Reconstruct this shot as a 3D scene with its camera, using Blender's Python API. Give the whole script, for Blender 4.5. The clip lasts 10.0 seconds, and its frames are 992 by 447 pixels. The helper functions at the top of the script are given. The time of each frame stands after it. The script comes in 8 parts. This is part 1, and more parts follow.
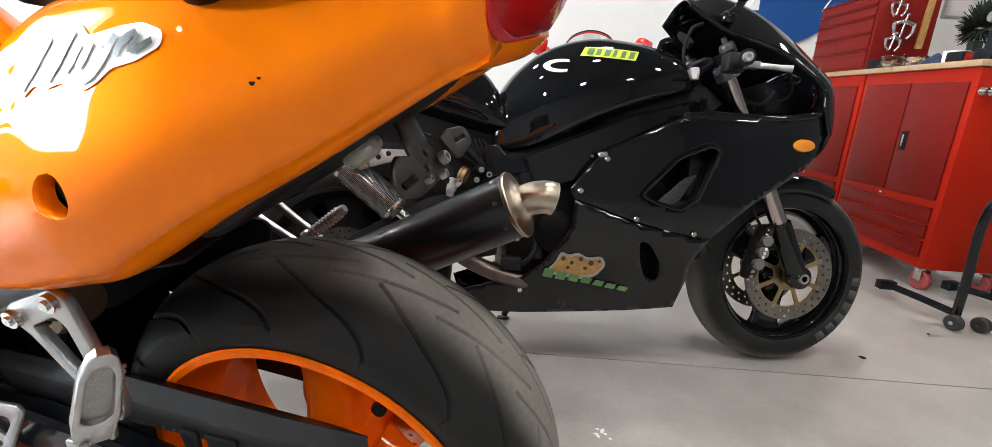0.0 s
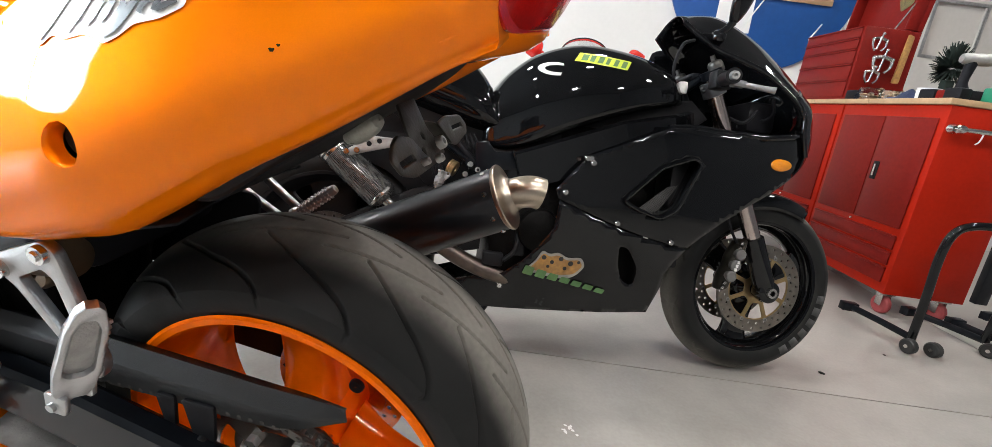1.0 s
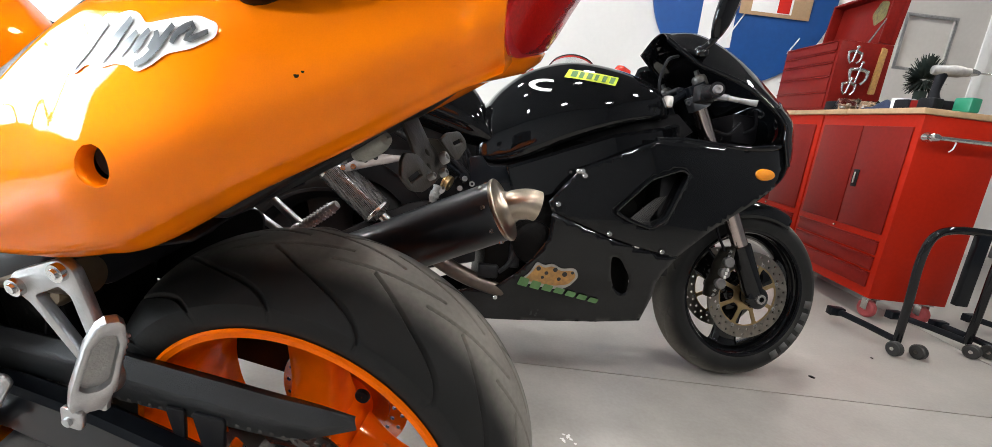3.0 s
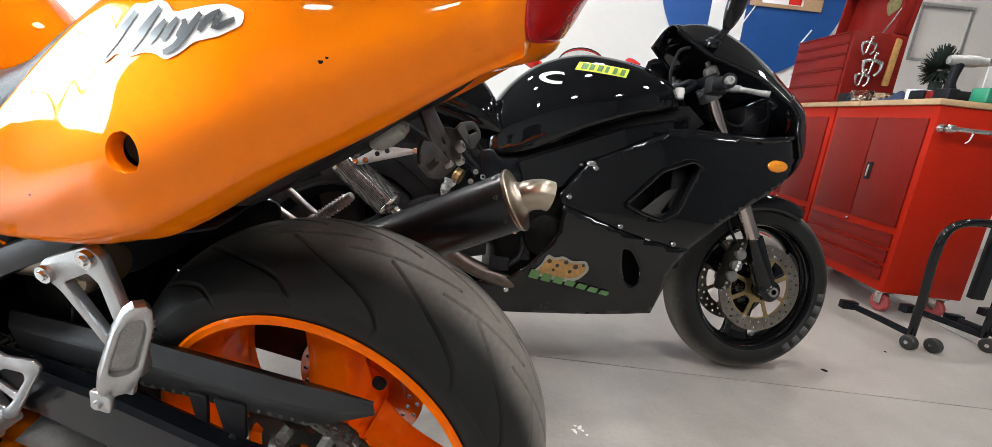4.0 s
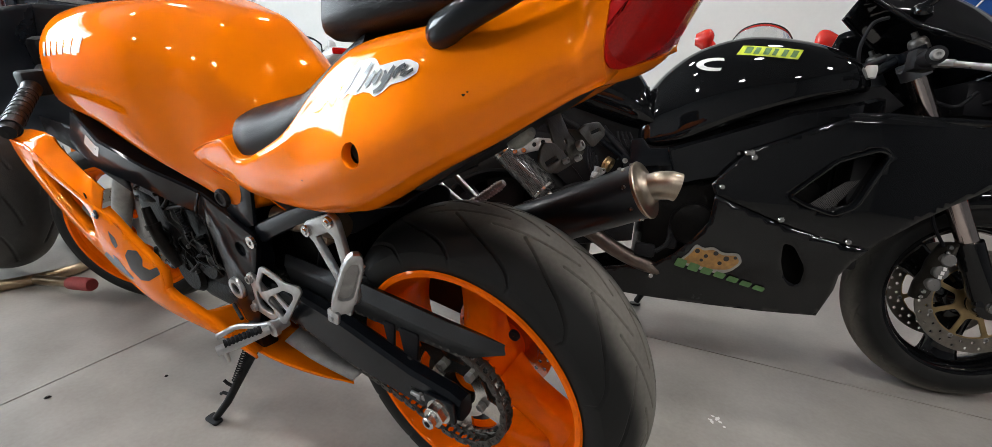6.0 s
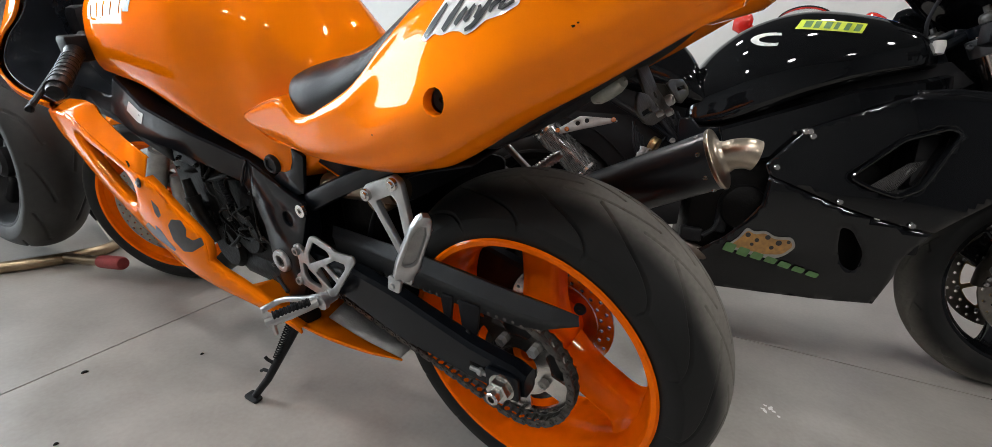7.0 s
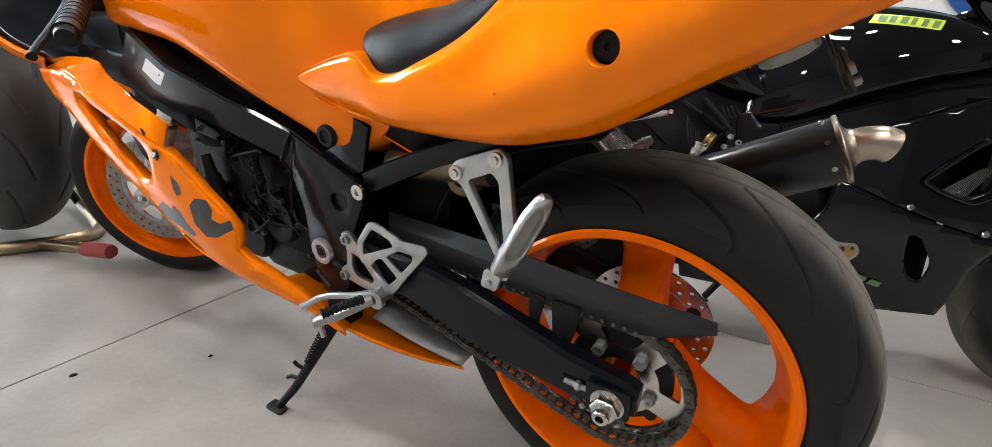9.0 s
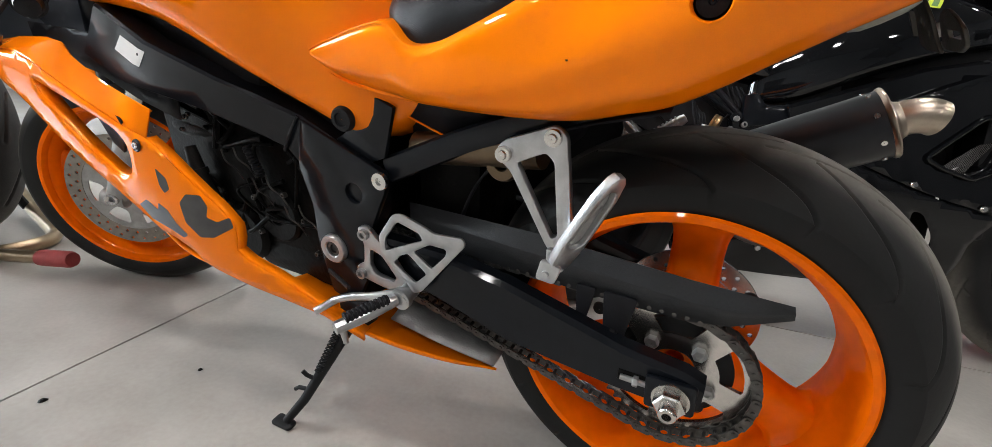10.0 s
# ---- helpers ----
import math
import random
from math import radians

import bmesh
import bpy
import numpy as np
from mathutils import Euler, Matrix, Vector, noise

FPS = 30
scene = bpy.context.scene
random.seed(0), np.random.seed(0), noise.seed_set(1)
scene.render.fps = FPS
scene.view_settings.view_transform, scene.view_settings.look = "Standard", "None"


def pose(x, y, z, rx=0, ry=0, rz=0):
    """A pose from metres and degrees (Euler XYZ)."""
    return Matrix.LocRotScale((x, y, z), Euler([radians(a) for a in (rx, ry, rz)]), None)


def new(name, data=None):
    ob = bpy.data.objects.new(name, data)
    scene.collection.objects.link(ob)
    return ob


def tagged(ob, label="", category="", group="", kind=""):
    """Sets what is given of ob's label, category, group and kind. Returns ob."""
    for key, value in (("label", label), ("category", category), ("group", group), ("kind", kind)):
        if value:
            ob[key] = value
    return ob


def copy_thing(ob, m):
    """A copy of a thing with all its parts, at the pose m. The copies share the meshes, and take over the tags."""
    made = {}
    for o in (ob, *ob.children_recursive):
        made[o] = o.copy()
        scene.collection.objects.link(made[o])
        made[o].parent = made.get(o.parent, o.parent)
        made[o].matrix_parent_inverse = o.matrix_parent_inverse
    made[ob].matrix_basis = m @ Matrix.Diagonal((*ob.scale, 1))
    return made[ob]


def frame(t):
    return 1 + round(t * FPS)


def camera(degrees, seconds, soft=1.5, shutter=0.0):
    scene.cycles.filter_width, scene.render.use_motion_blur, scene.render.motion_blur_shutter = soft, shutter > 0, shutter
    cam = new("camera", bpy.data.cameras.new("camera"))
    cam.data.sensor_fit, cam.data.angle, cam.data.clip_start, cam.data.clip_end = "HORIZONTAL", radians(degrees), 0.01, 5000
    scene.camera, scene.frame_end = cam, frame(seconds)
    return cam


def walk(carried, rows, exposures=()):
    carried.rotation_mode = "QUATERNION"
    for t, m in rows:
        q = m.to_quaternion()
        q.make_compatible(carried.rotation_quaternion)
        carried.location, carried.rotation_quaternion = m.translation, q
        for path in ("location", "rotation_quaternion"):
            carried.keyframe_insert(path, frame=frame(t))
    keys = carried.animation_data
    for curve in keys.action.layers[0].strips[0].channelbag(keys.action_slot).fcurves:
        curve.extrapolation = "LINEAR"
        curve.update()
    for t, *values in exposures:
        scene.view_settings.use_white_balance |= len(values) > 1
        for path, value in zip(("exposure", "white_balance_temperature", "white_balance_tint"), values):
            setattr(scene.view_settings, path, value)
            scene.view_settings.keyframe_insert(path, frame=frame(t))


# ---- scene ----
cam = camera(93.4, 10.0, 0.75)
ROWS = [
    (0.0, 0.3327, -0.4499, 0.815, 74.88, -2.8, 12.8),
    (0.5, 0.3234, -0.4583, 0.7872, 74.5, -6.92, 11.95),
    (1.0, 0.33, -0.4752, 0.804, 75.11, -7.39, 11.65),
    (1.5, 0.3415, -0.482, 0.8093, 75.54, -6.7, 10.8),
    (2.0, 0.3363, -0.4899, 0.8082, 76.63, -6.74, 10.29),
    (2.5, 0.3286, -0.4967, 0.8086, 77.02, -6.66, 10.16),
    (4.0, 0.315, -0.5123, 0.796, 76.44, -6.22, 11.08),
    (4.5, 0.3619, -0.5132, 0.811, 75.51, -3.78, 15.31),
    (5.0, 0.4161, -0.5446, 0.8576, 74.32, -2.16, 24.16),
    (5.5, 0.4312, -0.5804, 0.8541, 73.37, -2.67, 29.65),
    (7.0, 0.3252, -0.6331, 0.7668, 72.44, -3.67, 33.06),
    (7.5, 0.2705, -0.6427, 0.7427, 72.23, -4.23, 33.93),
    (8.0, 0.2297, -0.6435, 0.7364, 71.9, -4.77, 34.12),
    (8.5, 0.1791, -0.644, 0.7163, 71.51, -5.35, 33.97),
    (9.0, 0.1166, -0.6424, 0.6949, 73.03, -6.27, 30.8),
    (9.5, 0.0417, -0.6228, 0.6593, 72.89, -6.14, 26.71),
    (10.0, -0.0016, -0.6439, 0.6579, 72.79, -5.68, 26.26),
]
walk(cam, [(t, pose(x, y, z, rx, ry, rz)) for t, x, y, z, rx, ry, rz in ROWS], ((0.0, 0.08), (4.4, 0.08), (5.5, -0.44), (7.5, -0.62), (8.2, -0.28), (10.0, -0.16)))
from mathutils.bvhtree import BVHTree
from mathutils.geometry import delaunay_2d_cdt
# ---- light ----
world = bpy.data.worlds.new("sky")
scene.world = world
world.use_nodes = True
_bg = world.node_tree.nodes["Background"]
_sky = world.node_tree.nodes.new("ShaderNodeTexSky")
_sky.sky_type, _sky.sun_disc = "NISHITA", False
_sky.sun_elevation, _sky.sun_rotation = radians(40), radians(250)
world.node_tree.links.new(_sky.outputs[0], _bg.inputs[0])
_bg.inputs[1].default_value = 0.05
ROOM = pose(0, 0, 0, 0, 0, 9)
WINDOW_WATTS, LAMP_GLOW = 660.0, 190.0
scene.view_settings.exposure = 0.0


def area_lamp(name, m, sx, sy, watts, colour):
    data = bpy.data.lights.new(name, "AREA")
    data.shape, data.size, data.size_y, data.energy, data.color = "RECTANGLE", sx, sy, watts, colour
    ob = new(name, data)
    ob.matrix_world = m
    return ob


# daylight through the big west window
area_lamp("window_daylight", ROOM @ pose(-7.4, -0.65, 2.275, 90, 0, -90), 3.3, 2.35, WINDOW_WATTS, (0.77, 0.90, 1.0))


# ---- materials ----
def material(name, base, rough=0.5, metal=0.0, coat=0.0, vary=0.12, grain=40.0, stain=4.0, bump=0.0, bump_scale=200.0,
             rough_vary=0.1, emit=0.0, other=None, spec=0.5, flake=0.0):
    m = bpy.data.materials.new(name)
    m.use_nodes = True
    nt = m.node_tree
    p = nt.nodes["Principled BSDF"]
    link = nt.links.new
    geo = nt.nodes.new("ShaderNodeTexCoord")
    fine, broad = nt.nodes.new("ShaderNodeTexNoise"), nt.nodes.new("ShaderNodeTexNoise")
    fine.inputs["Scale"].default_value, broad.inputs["Scale"].default_value = grain, stain
    fine.inputs["Detail"].default_value, broad.inputs["Detail"].default_value = 4, 5
    link(geo.outputs["Object"], fine.inputs["Vector"])
    link(geo.outputs["Object"], broad.inputs["Vector"])
    add = nt.nodes.new("ShaderNodeMath")
    add.operation = "ADD"
    link(fine.outputs["Fac"], add.inputs[0])
    link(broad.outputs["Fac"], add.inputs[1])
    ramp = nt.nodes.new("ShaderNodeMapRange")
    ramp.inputs[1].default_value, ramp.inputs[2].default_value = 0.6, 1.4
    link(add.outputs[0], ramp.inputs[0])
    mix = nt.nodes.new("ShaderNodeMix")
    mix.data_type = "RGBA"
    lo = other if other else tuple(c * (1 - vary) for c in base)
    hi = base if other else tuple(min(1, c * (1 + vary)) for c in base)
    mix.inputs[6].default_value, mix.inputs[7].default_value = (*lo, 1), (*hi, 1)
    link(ramp.outputs[0], mix.inputs[0])
    link(mix.outputs[2], p.inputs["Base Color"])
    rr = nt.nodes.new("ShaderNodeMapRange")
    rr.inputs[1].default_value, rr.inputs[2].default_value = 0.3, 0.7
    rr.inputs[3].default_value, rr.inputs[4].default_value = max(0.02, rough * (1 - rough_vary)), min(1, rough * (1 + rough_vary))
    link(broad.outputs["Fac"], rr.inputs[0])
    link(rr.outputs[0], p.inputs["Roughness"])
    p.inputs["Metallic"].default_value = metal
    p.inputs["Coat Weight"].default_value, p.inputs["Coat Roughness"].default_value = coat, 0.03
    p.inputs["Specular IOR Level"].default_value = spec
    if bump:
        b = nt.nodes.new("ShaderNodeBump")
        n = nt.nodes.new("ShaderNodeTexNoise")
        n.inputs["Scale"].default_value, n.inputs["Detail"].default_value = bump_scale, 3
        link(geo.outputs["Object"], n.inputs["Vector"])
        link(n.outputs["Fac"], b.inputs["Height"])
        b.inputs["Strength"].default_value, b.inputs["Distance"].default_value = bump, 0.002
        link(b.outputs[0], p.inputs["Normal"])
    if emit:
        p.inputs["Emission Color"].default_value, p.inputs["Emission Strength"].default_value = (*base, 1), emit
    return m


ORANGE = material("pearl_orange_paint", (0.94, 0.212, 0.002), 0.46, 0.30, 0.72, 0.04, 900, 3, rough_vary=0.1, spec=0.0)
ORANGE.node_tree.nodes["Principled BSDF"].inputs["Coat IOR"].default_value = 1.33
ORANGE.node_tree.nodes["Principled BSDF"].inputs["Specular Tint"].default_value = (1.0, 0.35, 0.02, 1)
RIM_ORANGE = material("orange_wheel_paint", (0.92, 0.150, 0.001), 0.40, 0.0, 0.22, 0.08, 60, 8, 0.03, 400, spec=0.0)
BLACK_GLOSS = material("black_gloss_paint", (0.0045, 0.0048, 0.0055), 0.035, 0, 0.0, 0.2, 60, 5, spec=0.42)
FRAME_BLACK = material("satin_black_paint", (0.005, 0.0062, 0.0085), 0.38, 0.0, 0.42, 0.25, 50, 6, 0.05, 500, spec=0.04)
FRAME_BLACK.node_tree.nodes["Principled BSDF"].inputs["Coat Roughness"].default_value = 0.08
# black lining; the blue-grey base imitates a bluish reflection on it
LINING = material("black_lining_with_blue_sheen", (0.030, 0.036, 0.046), 0.28, 0, 0, 0.2, 60, 5, spec=0.9)
MATT_BLACK = material("matt_black_metal", (0.008, 0.008, 0.009), 0.52, 0.0, 0, 0.3, 60, 8, 0.2, 300, spec=0.2)
PLASTIC_BLACK = material("black_plastic", (0.010, 0.010, 0.012), 0.5, 0, 0, 0.25, 120, 8, 0.15, 700, spec=0.14)
GUARD = material("grained_black_plastic", (0.024, 0.025, 0.027), 0.45, 0, 0, 0.2, 300, 9, 0.3, 900, spec=0.3)
BURNT = material("heat_tinted_steel", (0.24, 0.19, 0.15), 0.38, 1.0, 0, 0.3, 20, 9, other=(0.10, 0.08, 0.08))
# oily metal, darkened in colour for the shade behind the fairing
GRIME_SHADE = material("oily_metal_darkened_for_shade", (0.006, 0.0055, 0.005), 0.42, 0.1, 0, 0.5, 35, 9, 0.5, 120, other=(0.003, 0.0028, 0.0028), spec=0.06)
RUBBER = material("tyre_rubber", (0.031, 0.030, 0.028), 0.52, 0, 0, 0.3, 45, 5, 0.25, 500, other=(0.016, 0.016, 0.016), spec=0.35)
SEAT = material("black_vinyl", (0.006, 0.006, 0.007), 0.38, 0, 0, 0.25, 80, 5, 0.3, 900, spec=0.2)
ALU = material("cast_aluminium", (0.48, 0.485, 0.49), 0.30, 0.93, 0, 0.2, 60, 10, 0.2, 350)
ALU_DULL = material("dull_aluminium", (0.36, 0.355, 0.345), 0.5, 0.8, 0, 0.25, 50, 9, 0.3, 300)
DISC_STEEL = material("worn_disc_steel", (0.25, 0.225, 0.195), 0.33, 1.0, 0, 0.2, 90, 10)
STEEL = material("bright_steel", (0.62, 0.60, 0.57), 0.25, 1.0, 0, 0.15, 90, 10)
CHAIN = material("oily_chain_steel", (0.09, 0.085, 0.08), 0.45, 0.8, 0, 0.5, 80, 20)
TITANIUM = material("brushed_titanium", (0.50, 0.43, 0.33), 0.33, 1.0, 0, 0.15, 120, 9, other=(0.40, 0.33, 0.27))
PIPE_GREY = material("dull_grey_casting", (0.030, 0.028, 0.025), 0.5, 0.5, 0, 0.4, 60, 14, 0.4, 200, other=(0.013, 0.0125, 0.012))
DARK_BRONZE = material("dark_bronze_tube", (0.15, 0.105, 0.062), 0.35, 0.8, 0, 0.3, 40, 6, other=(0.08, 0.058, 0.038))
BRASS = material("brassy_steel_tube", (0.40, 0.31, 0.20), 0.32, 0.9, 0, 0.25, 30, 5, other=(0.26, 0.19, 0.12))
GOLD = material("gold_anodised_alloy", (0.42, 0.30, 0.15), 0.32, 0.9, 0, 0.2, 60, 9)
RED_LENS = material("red_lens", (0.46, 0.004, 0.003), 0.25, 0, 0.35, 0.35, 500, 6, spec=0.1)
RED_RUBBER = material("faded_red_rubber", (0.32, 0.05, 0.05), 0.6, 0, 0, 0.2, 60, 8, 0.3, 300)
RED_CAB = material("red_cabinet_enamel", (0.37, 0.014, 0.004), 0.38, 0, 0.04, 0.12, 60, 3, 0.05, 200, spec=0.1)
# deep red; on the tool chest the extra darkness is painted-in shade
RED_DEEP = material("deep_and_shaded_red_enamel", (0.17, 0.009, 0.006), 0.4, 0, 0.04, 0.18, 60, 3, spec=0.12)
AMBER = material("amber_lens", (0.75, 0.25, 0.01), 0.15, 0, 0.5, 0.15, 300, 8)
WOOD = material("worn_wooden_top", (0.52, 0.34, 0.19), 0.55, 0, 0, 0.3, 40, 6, 0.2, 200, other=(0.36, 0.22, 0.11))
WHITE = material("white_wall_paint", (0.74, 0.73, 0.70), 0.7, 0, 0, 0.03, 30, 1.5, 0.1, 150)
DARK_WALL = material("dark_grey_wall", (0.10, 0.10, 0.105), 0.7, 0, 0, 0.1, 20, 1)
GREY_WALL = material("mid_grey_wall", (0.26, 0.26, 0.265), 0.7, 0, 0, 0.1, 20, 1)
GREY_DOOR = material("grey_door_paint", (0.50, 0.47, 0.43), 0.55, 0, 0, 0.05, 30, 2)
CEILING = material("grey_ceiling", (0.16, 0.16, 0.16), 0.85, 0, 0, 0.06, 10, 1)
BLUE = material("blue_sign_paint", (0.009, 0.072, 0.27), 0.4, 0, 0.1, 0.12, 20, 2)
CARD = material("brown_cardboard", (0.42, 0.27, 0.15), 0.8, 0, 0, 0.1, 60, 5)
PAPER = material("white_paper", (0.8, 0.79, 0.77), 0.7, 0, 0, 0.03, 60, 5)
STICKER_BLACK = material("black_sticker", (0.012, 0.012, 0.014), 0.3, 0, 0.3, 0.1, 60, 5)
STICKER_WHITE = material("white_sticker", (0.82, 0.81, 0.79), 0.3, 0, 0.3, 0.03, 60, 5)
LIME = material("lime_sticker", (0.62, 0.72, 0.05), 0.35, 0, 0.3, 0.08, 60, 5)
GREEN = material("faded_green_sticker", (0.10, 0.21, 0.075), 0.5, 0, 0, 0.2, 90, 20)
TAN = material("tan_sticker", (0.52, 0.27, 0.07), 0.5, 0, 0, 0.3, 90, 30, other=(0.22, 0.12, 0.05))
BRACKET = material("olive_grey_steel", (0.040, 0.036, 0.029), 0.40, 0.4, 0, 0.35, 60, 9, 0.2, 300)
LENS = material("milky_lamp_lens", (0.30, 0.30, 0.26), 0.3, 0, 0.2, 0.2, 300, 60, 0.2, 400)
CLAMP = material("grey_cast_clamp", (0.10, 0.105, 0.115), 0.42, 0.5, 0, 0.2, 60, 9, 0.2, 300)
CALIPER = material("grey_caliper", (0.17, 0.165, 0.16), 0.42, 0.3, 0, 0.2, 60, 9)
GREY_GRAPHIC = material("grey_graphic", (0.045, 0.042, 0.042), 0.4, 0, 0.3, 0.3, 60, 12, spec=0.2)
GLOW = material("lamp_diffuser", (1.0, 0.975, 0.955), 0.5, emit=LAMP_GLOW, vary=0)
DAY = material("bright_overcast_day", (0.95, 0.98, 1.0), 0.9, emit=5.0, vary=0)
CARBON = material("carbon_fibre", (0.10, 0.10, 0.10), 0.25, 0.3, 0.6, 0.5, 300, 30, other=(0.02, 0.02, 0.02))
_weave = CARBON.node_tree.nodes.new("ShaderNodeTexChecker")
_weave.inputs["Scale"].default_value = 380
_weave.inputs["Color1"].default_value, _weave.inputs["Color2"].default_value = (0.012, 0.012, 0.012, 1), (0.16, 0.155, 0.15, 1)
CARBON.node_tree.links.new(CARBON.node_tree.nodes["Texture Coordinate"].outputs["Object"], _weave.inputs["Vector"])
CARBON.node_tree.links.new(_weave.outputs["Color"], CARBON.node_tree.nodes["Principled BSDF"].inputs["Base Color"])
CLEAR_GREY = material("smoked_screen", (0.006, 0.006, 0.007), 0.06, 0, 0.5, 0.1, 20, 3)
LETTER = material("grey_rubber_lettering", (0.06, 0.06, 0.058), 0.7, 0, 0, 0.1, 60, 5)
DARK_GLASS = material("dark_blue_glass", (0.006, 0.011, 0.024), 0.06, 0, 0, 0.3, 5, 0.8)
NAVY = material("dark_blue_paint", (0.012, 0.02, 0.06), 0.2, 0, 0.8, 0.1, 20, 3)
WHITE_GLOSS = material("white_gloss_paint", (0.75, 0.75, 0.74), 0.25, 0, 0.8, 0.03, 20, 3)
RED_GLOSS = material("red_gloss_paint", (0.6, 0.02, 0.012), 0.2, 0, 0.9, 0.05, 20, 3)
TEAL = material("green_tool_plastic", (0.02, 0.22, 0.12), 0.4, 0, 0, 0.1, 60, 8)
DENIM = material("navy_cloth", (0.02, 0.03, 0.07), 0.9, 0, 0, 0.3, 90, 20, 0.6, 200)


def glass(name, tint=(1, 1, 1), rough=0.0):
    m = bpy.data.materials.new(name)
    m.use_nodes = True
    p = m.node_tree.nodes["Principled BSDF"]
    p.inputs["Base Color"].default_value = (*tint, 1)
    p.inputs["Roughness"].default_value, p.inputs["Transmission Weight"].default_value, p.inputs["IOR"].default_value = rough, 1.0, 1.45
    return m


CLEAR = glass("clear_screen", (0.93, 0.95, 0.95))
BAG = glass("thin_clear_plastic", (0.95, 0.95, 0.95), 0.15)


def concrete():
    m = bpy.data.materials.new("polished_concrete")
    m.use_nodes = True
    nt = m.node_tree
    p, link = nt.nodes["Principled BSDF"], nt.links.new
    co = nt.nodes.new("ShaderNodeTexCoord")
    outs = []
    for sc, det in ((0.7, 6), (6.0, 8), (90.0, 4)):
        n = nt.nodes.new("ShaderNodeTexNoise")
        n.inputs["Scale"].default_value, n.inputs["Detail"].default_value = sc, det
        link(co.outputs["Object"], n.inputs["Vector"])
        outs.append(n.outputs["Fac"])
    a = nt.nodes.new("ShaderNodeMath")
    a.operation = "ADD"
    link(outs[0], a.inputs[0]), link(outs[1], a.inputs[1])
    b = nt.nodes.new("ShaderNodeMath")
    b.operation, b.inputs[1].default_value = "MULTIPLY_ADD", 0.35
    link(outs[2], b.inputs[0]), link(a.outputs[0], b.inputs[2])
    ramp = nt.nodes.new("ShaderNodeValToRGB")
    e = ramp.color_ramp.elements
    e[0].position, e[0].color = 0.75, (0.270, 0.254, 0.230, 1)
    e[1].position, e[1].color = 1.45, (0.455, 0.43, 0.396, 1)
    mr = nt.nodes.new("ShaderNodeMapRange")
    mr.inputs[1].default_value, mr.inputs[2].default_value = 0.8, 1.6
    e[0].position, e[1].position = 0.0, 1.0
    link(b.outputs[0], mr.inputs[0]), link(mr.outputs[0], ramp.inputs[0]), link(ramp.outputs[0], p.inputs["Base Color"])
    r = nt.nodes.new("ShaderNodeMapRange")
    r.inputs[1].default_value, r.inputs[2].default_value, r.inputs[3].default_value, r.inputs[4].default_value = 0.3, 0.7, 0.28, 0.5
    link(outs[1], r.inputs[0]), link(r.outputs[0], p.inputs["Roughness"])
    bm_ = nt.nodes.new("ShaderNodeBump")
    bm_.inputs["Strength"].default_value, bm_.inputs["Distance"].default_value = 0.08, 0.002
    link(outs[2], bm_.inputs["Height"]), link(bm_.outputs[0], p.inputs["Normal"])
    return m


CONCRETE = concrete()


# ---- building kit ----
def V(*a):
    return Vector(a)


def curve(points, n):
    """n points on a smooth line through the given ones."""
    P = [Vector(p) for p in points]
    if len(P) == 2:
        return [P[0].lerp(P[1], i / (n - 1)) for i in range(n)]
    P = [2 * P[0] - P[1]] + P + [2 * P[-1] - P[-2]]
    out = []
    for i in range(n):
        s = i / (n - 1) * (len(P) - 3)
        k = min(int(s), len(P) - 4)
        f = s - k
        a, b, c, d = P[k:k + 4]
        out.append(0.5 * (2 * b + (c - a) * f + (2 * a - 5 * b + 4 * c - d) * f * f + (3 * b - a - 3 * c + d) * f ** 3))
    return out


def net(bm, rows, around=False, caps=False):
    """Quads between rows of points; around: each row is a closed ring."""
    vs = [[bm.verts.new(p) for p in row] for row in rows]
    n = len(rows[0])
    for a, b in zip(vs, vs[1:]):
        for i in range(n if around else n - 1):
            j = (i + 1) % n
            bm.faces.new((a[i], a[j], b[j], b[i]))
    if caps:
        bm.faces.new(vs[0][::-1])
        bm.faces.new(vs[-1])
    return vs


def skin(bm, rails, nu, nv):
    """A smooth surface through several lines, each given by a few points."""
    lines = [curve(r, nu) for r in rails]
    cols = [curve([l[i] for l in lines], nv) for i in range(nu)]
    return net(bm, cols)


def loft(bm, rings, n_along, n_around=0, caps=True):
    """A smooth closed body through rings that have equally many points."""
    if n_around:
        full = []
        for r in rings:
            q = curve(list(r) + [r[0]], n_around + 1)[:-1]
            full.append(q)
        rings = full
    cols = [curve([r[i] for r in rings], n_along) for i in range(len(rings[0]))]
    return net(bm, [[c[k] for c in cols] for k in range(n_along)], True, caps)


def frame_of(d):
    d = d.normalized()
    u = d.cross(V(0, 0, 1)) if abs(d.z) < 0.9 else d.cross(V(1, 0, 0))
    u.normalize()
    return u, d.cross(u)


def tube(bm, points, r, n=12, steps=0, caps=True):
    """A round bar along a line; r: one radius or one for each given point."""
    k = len(points)
    pts = curve(points, steps) if steps else [Vector(p) for p in points]
    rs = r if isinstance(r, (list, tuple)) else [r] * k
    rad = [q.x for q in curve([(v, 0, 0) for v in rs], steps)] if steps else rs
    rows, u = [], None
    for i, p in enumerate(pts):
        d = (pts[min(i + 1, len(pts) - 1)] - pts[max(i - 1, 0)]).normalized()
        if u is None:
            u, _ = frame_of(d)
        u = (u - d * u.dot(d)).normalized()
        w = d.cross(u)
        rows.append([p + rad[i] * (math.cos(a) * u + math.sin(a) * w) for a in (2 * math.pi * j / n for j in range(n))])
    net(bm, rows, True, caps)


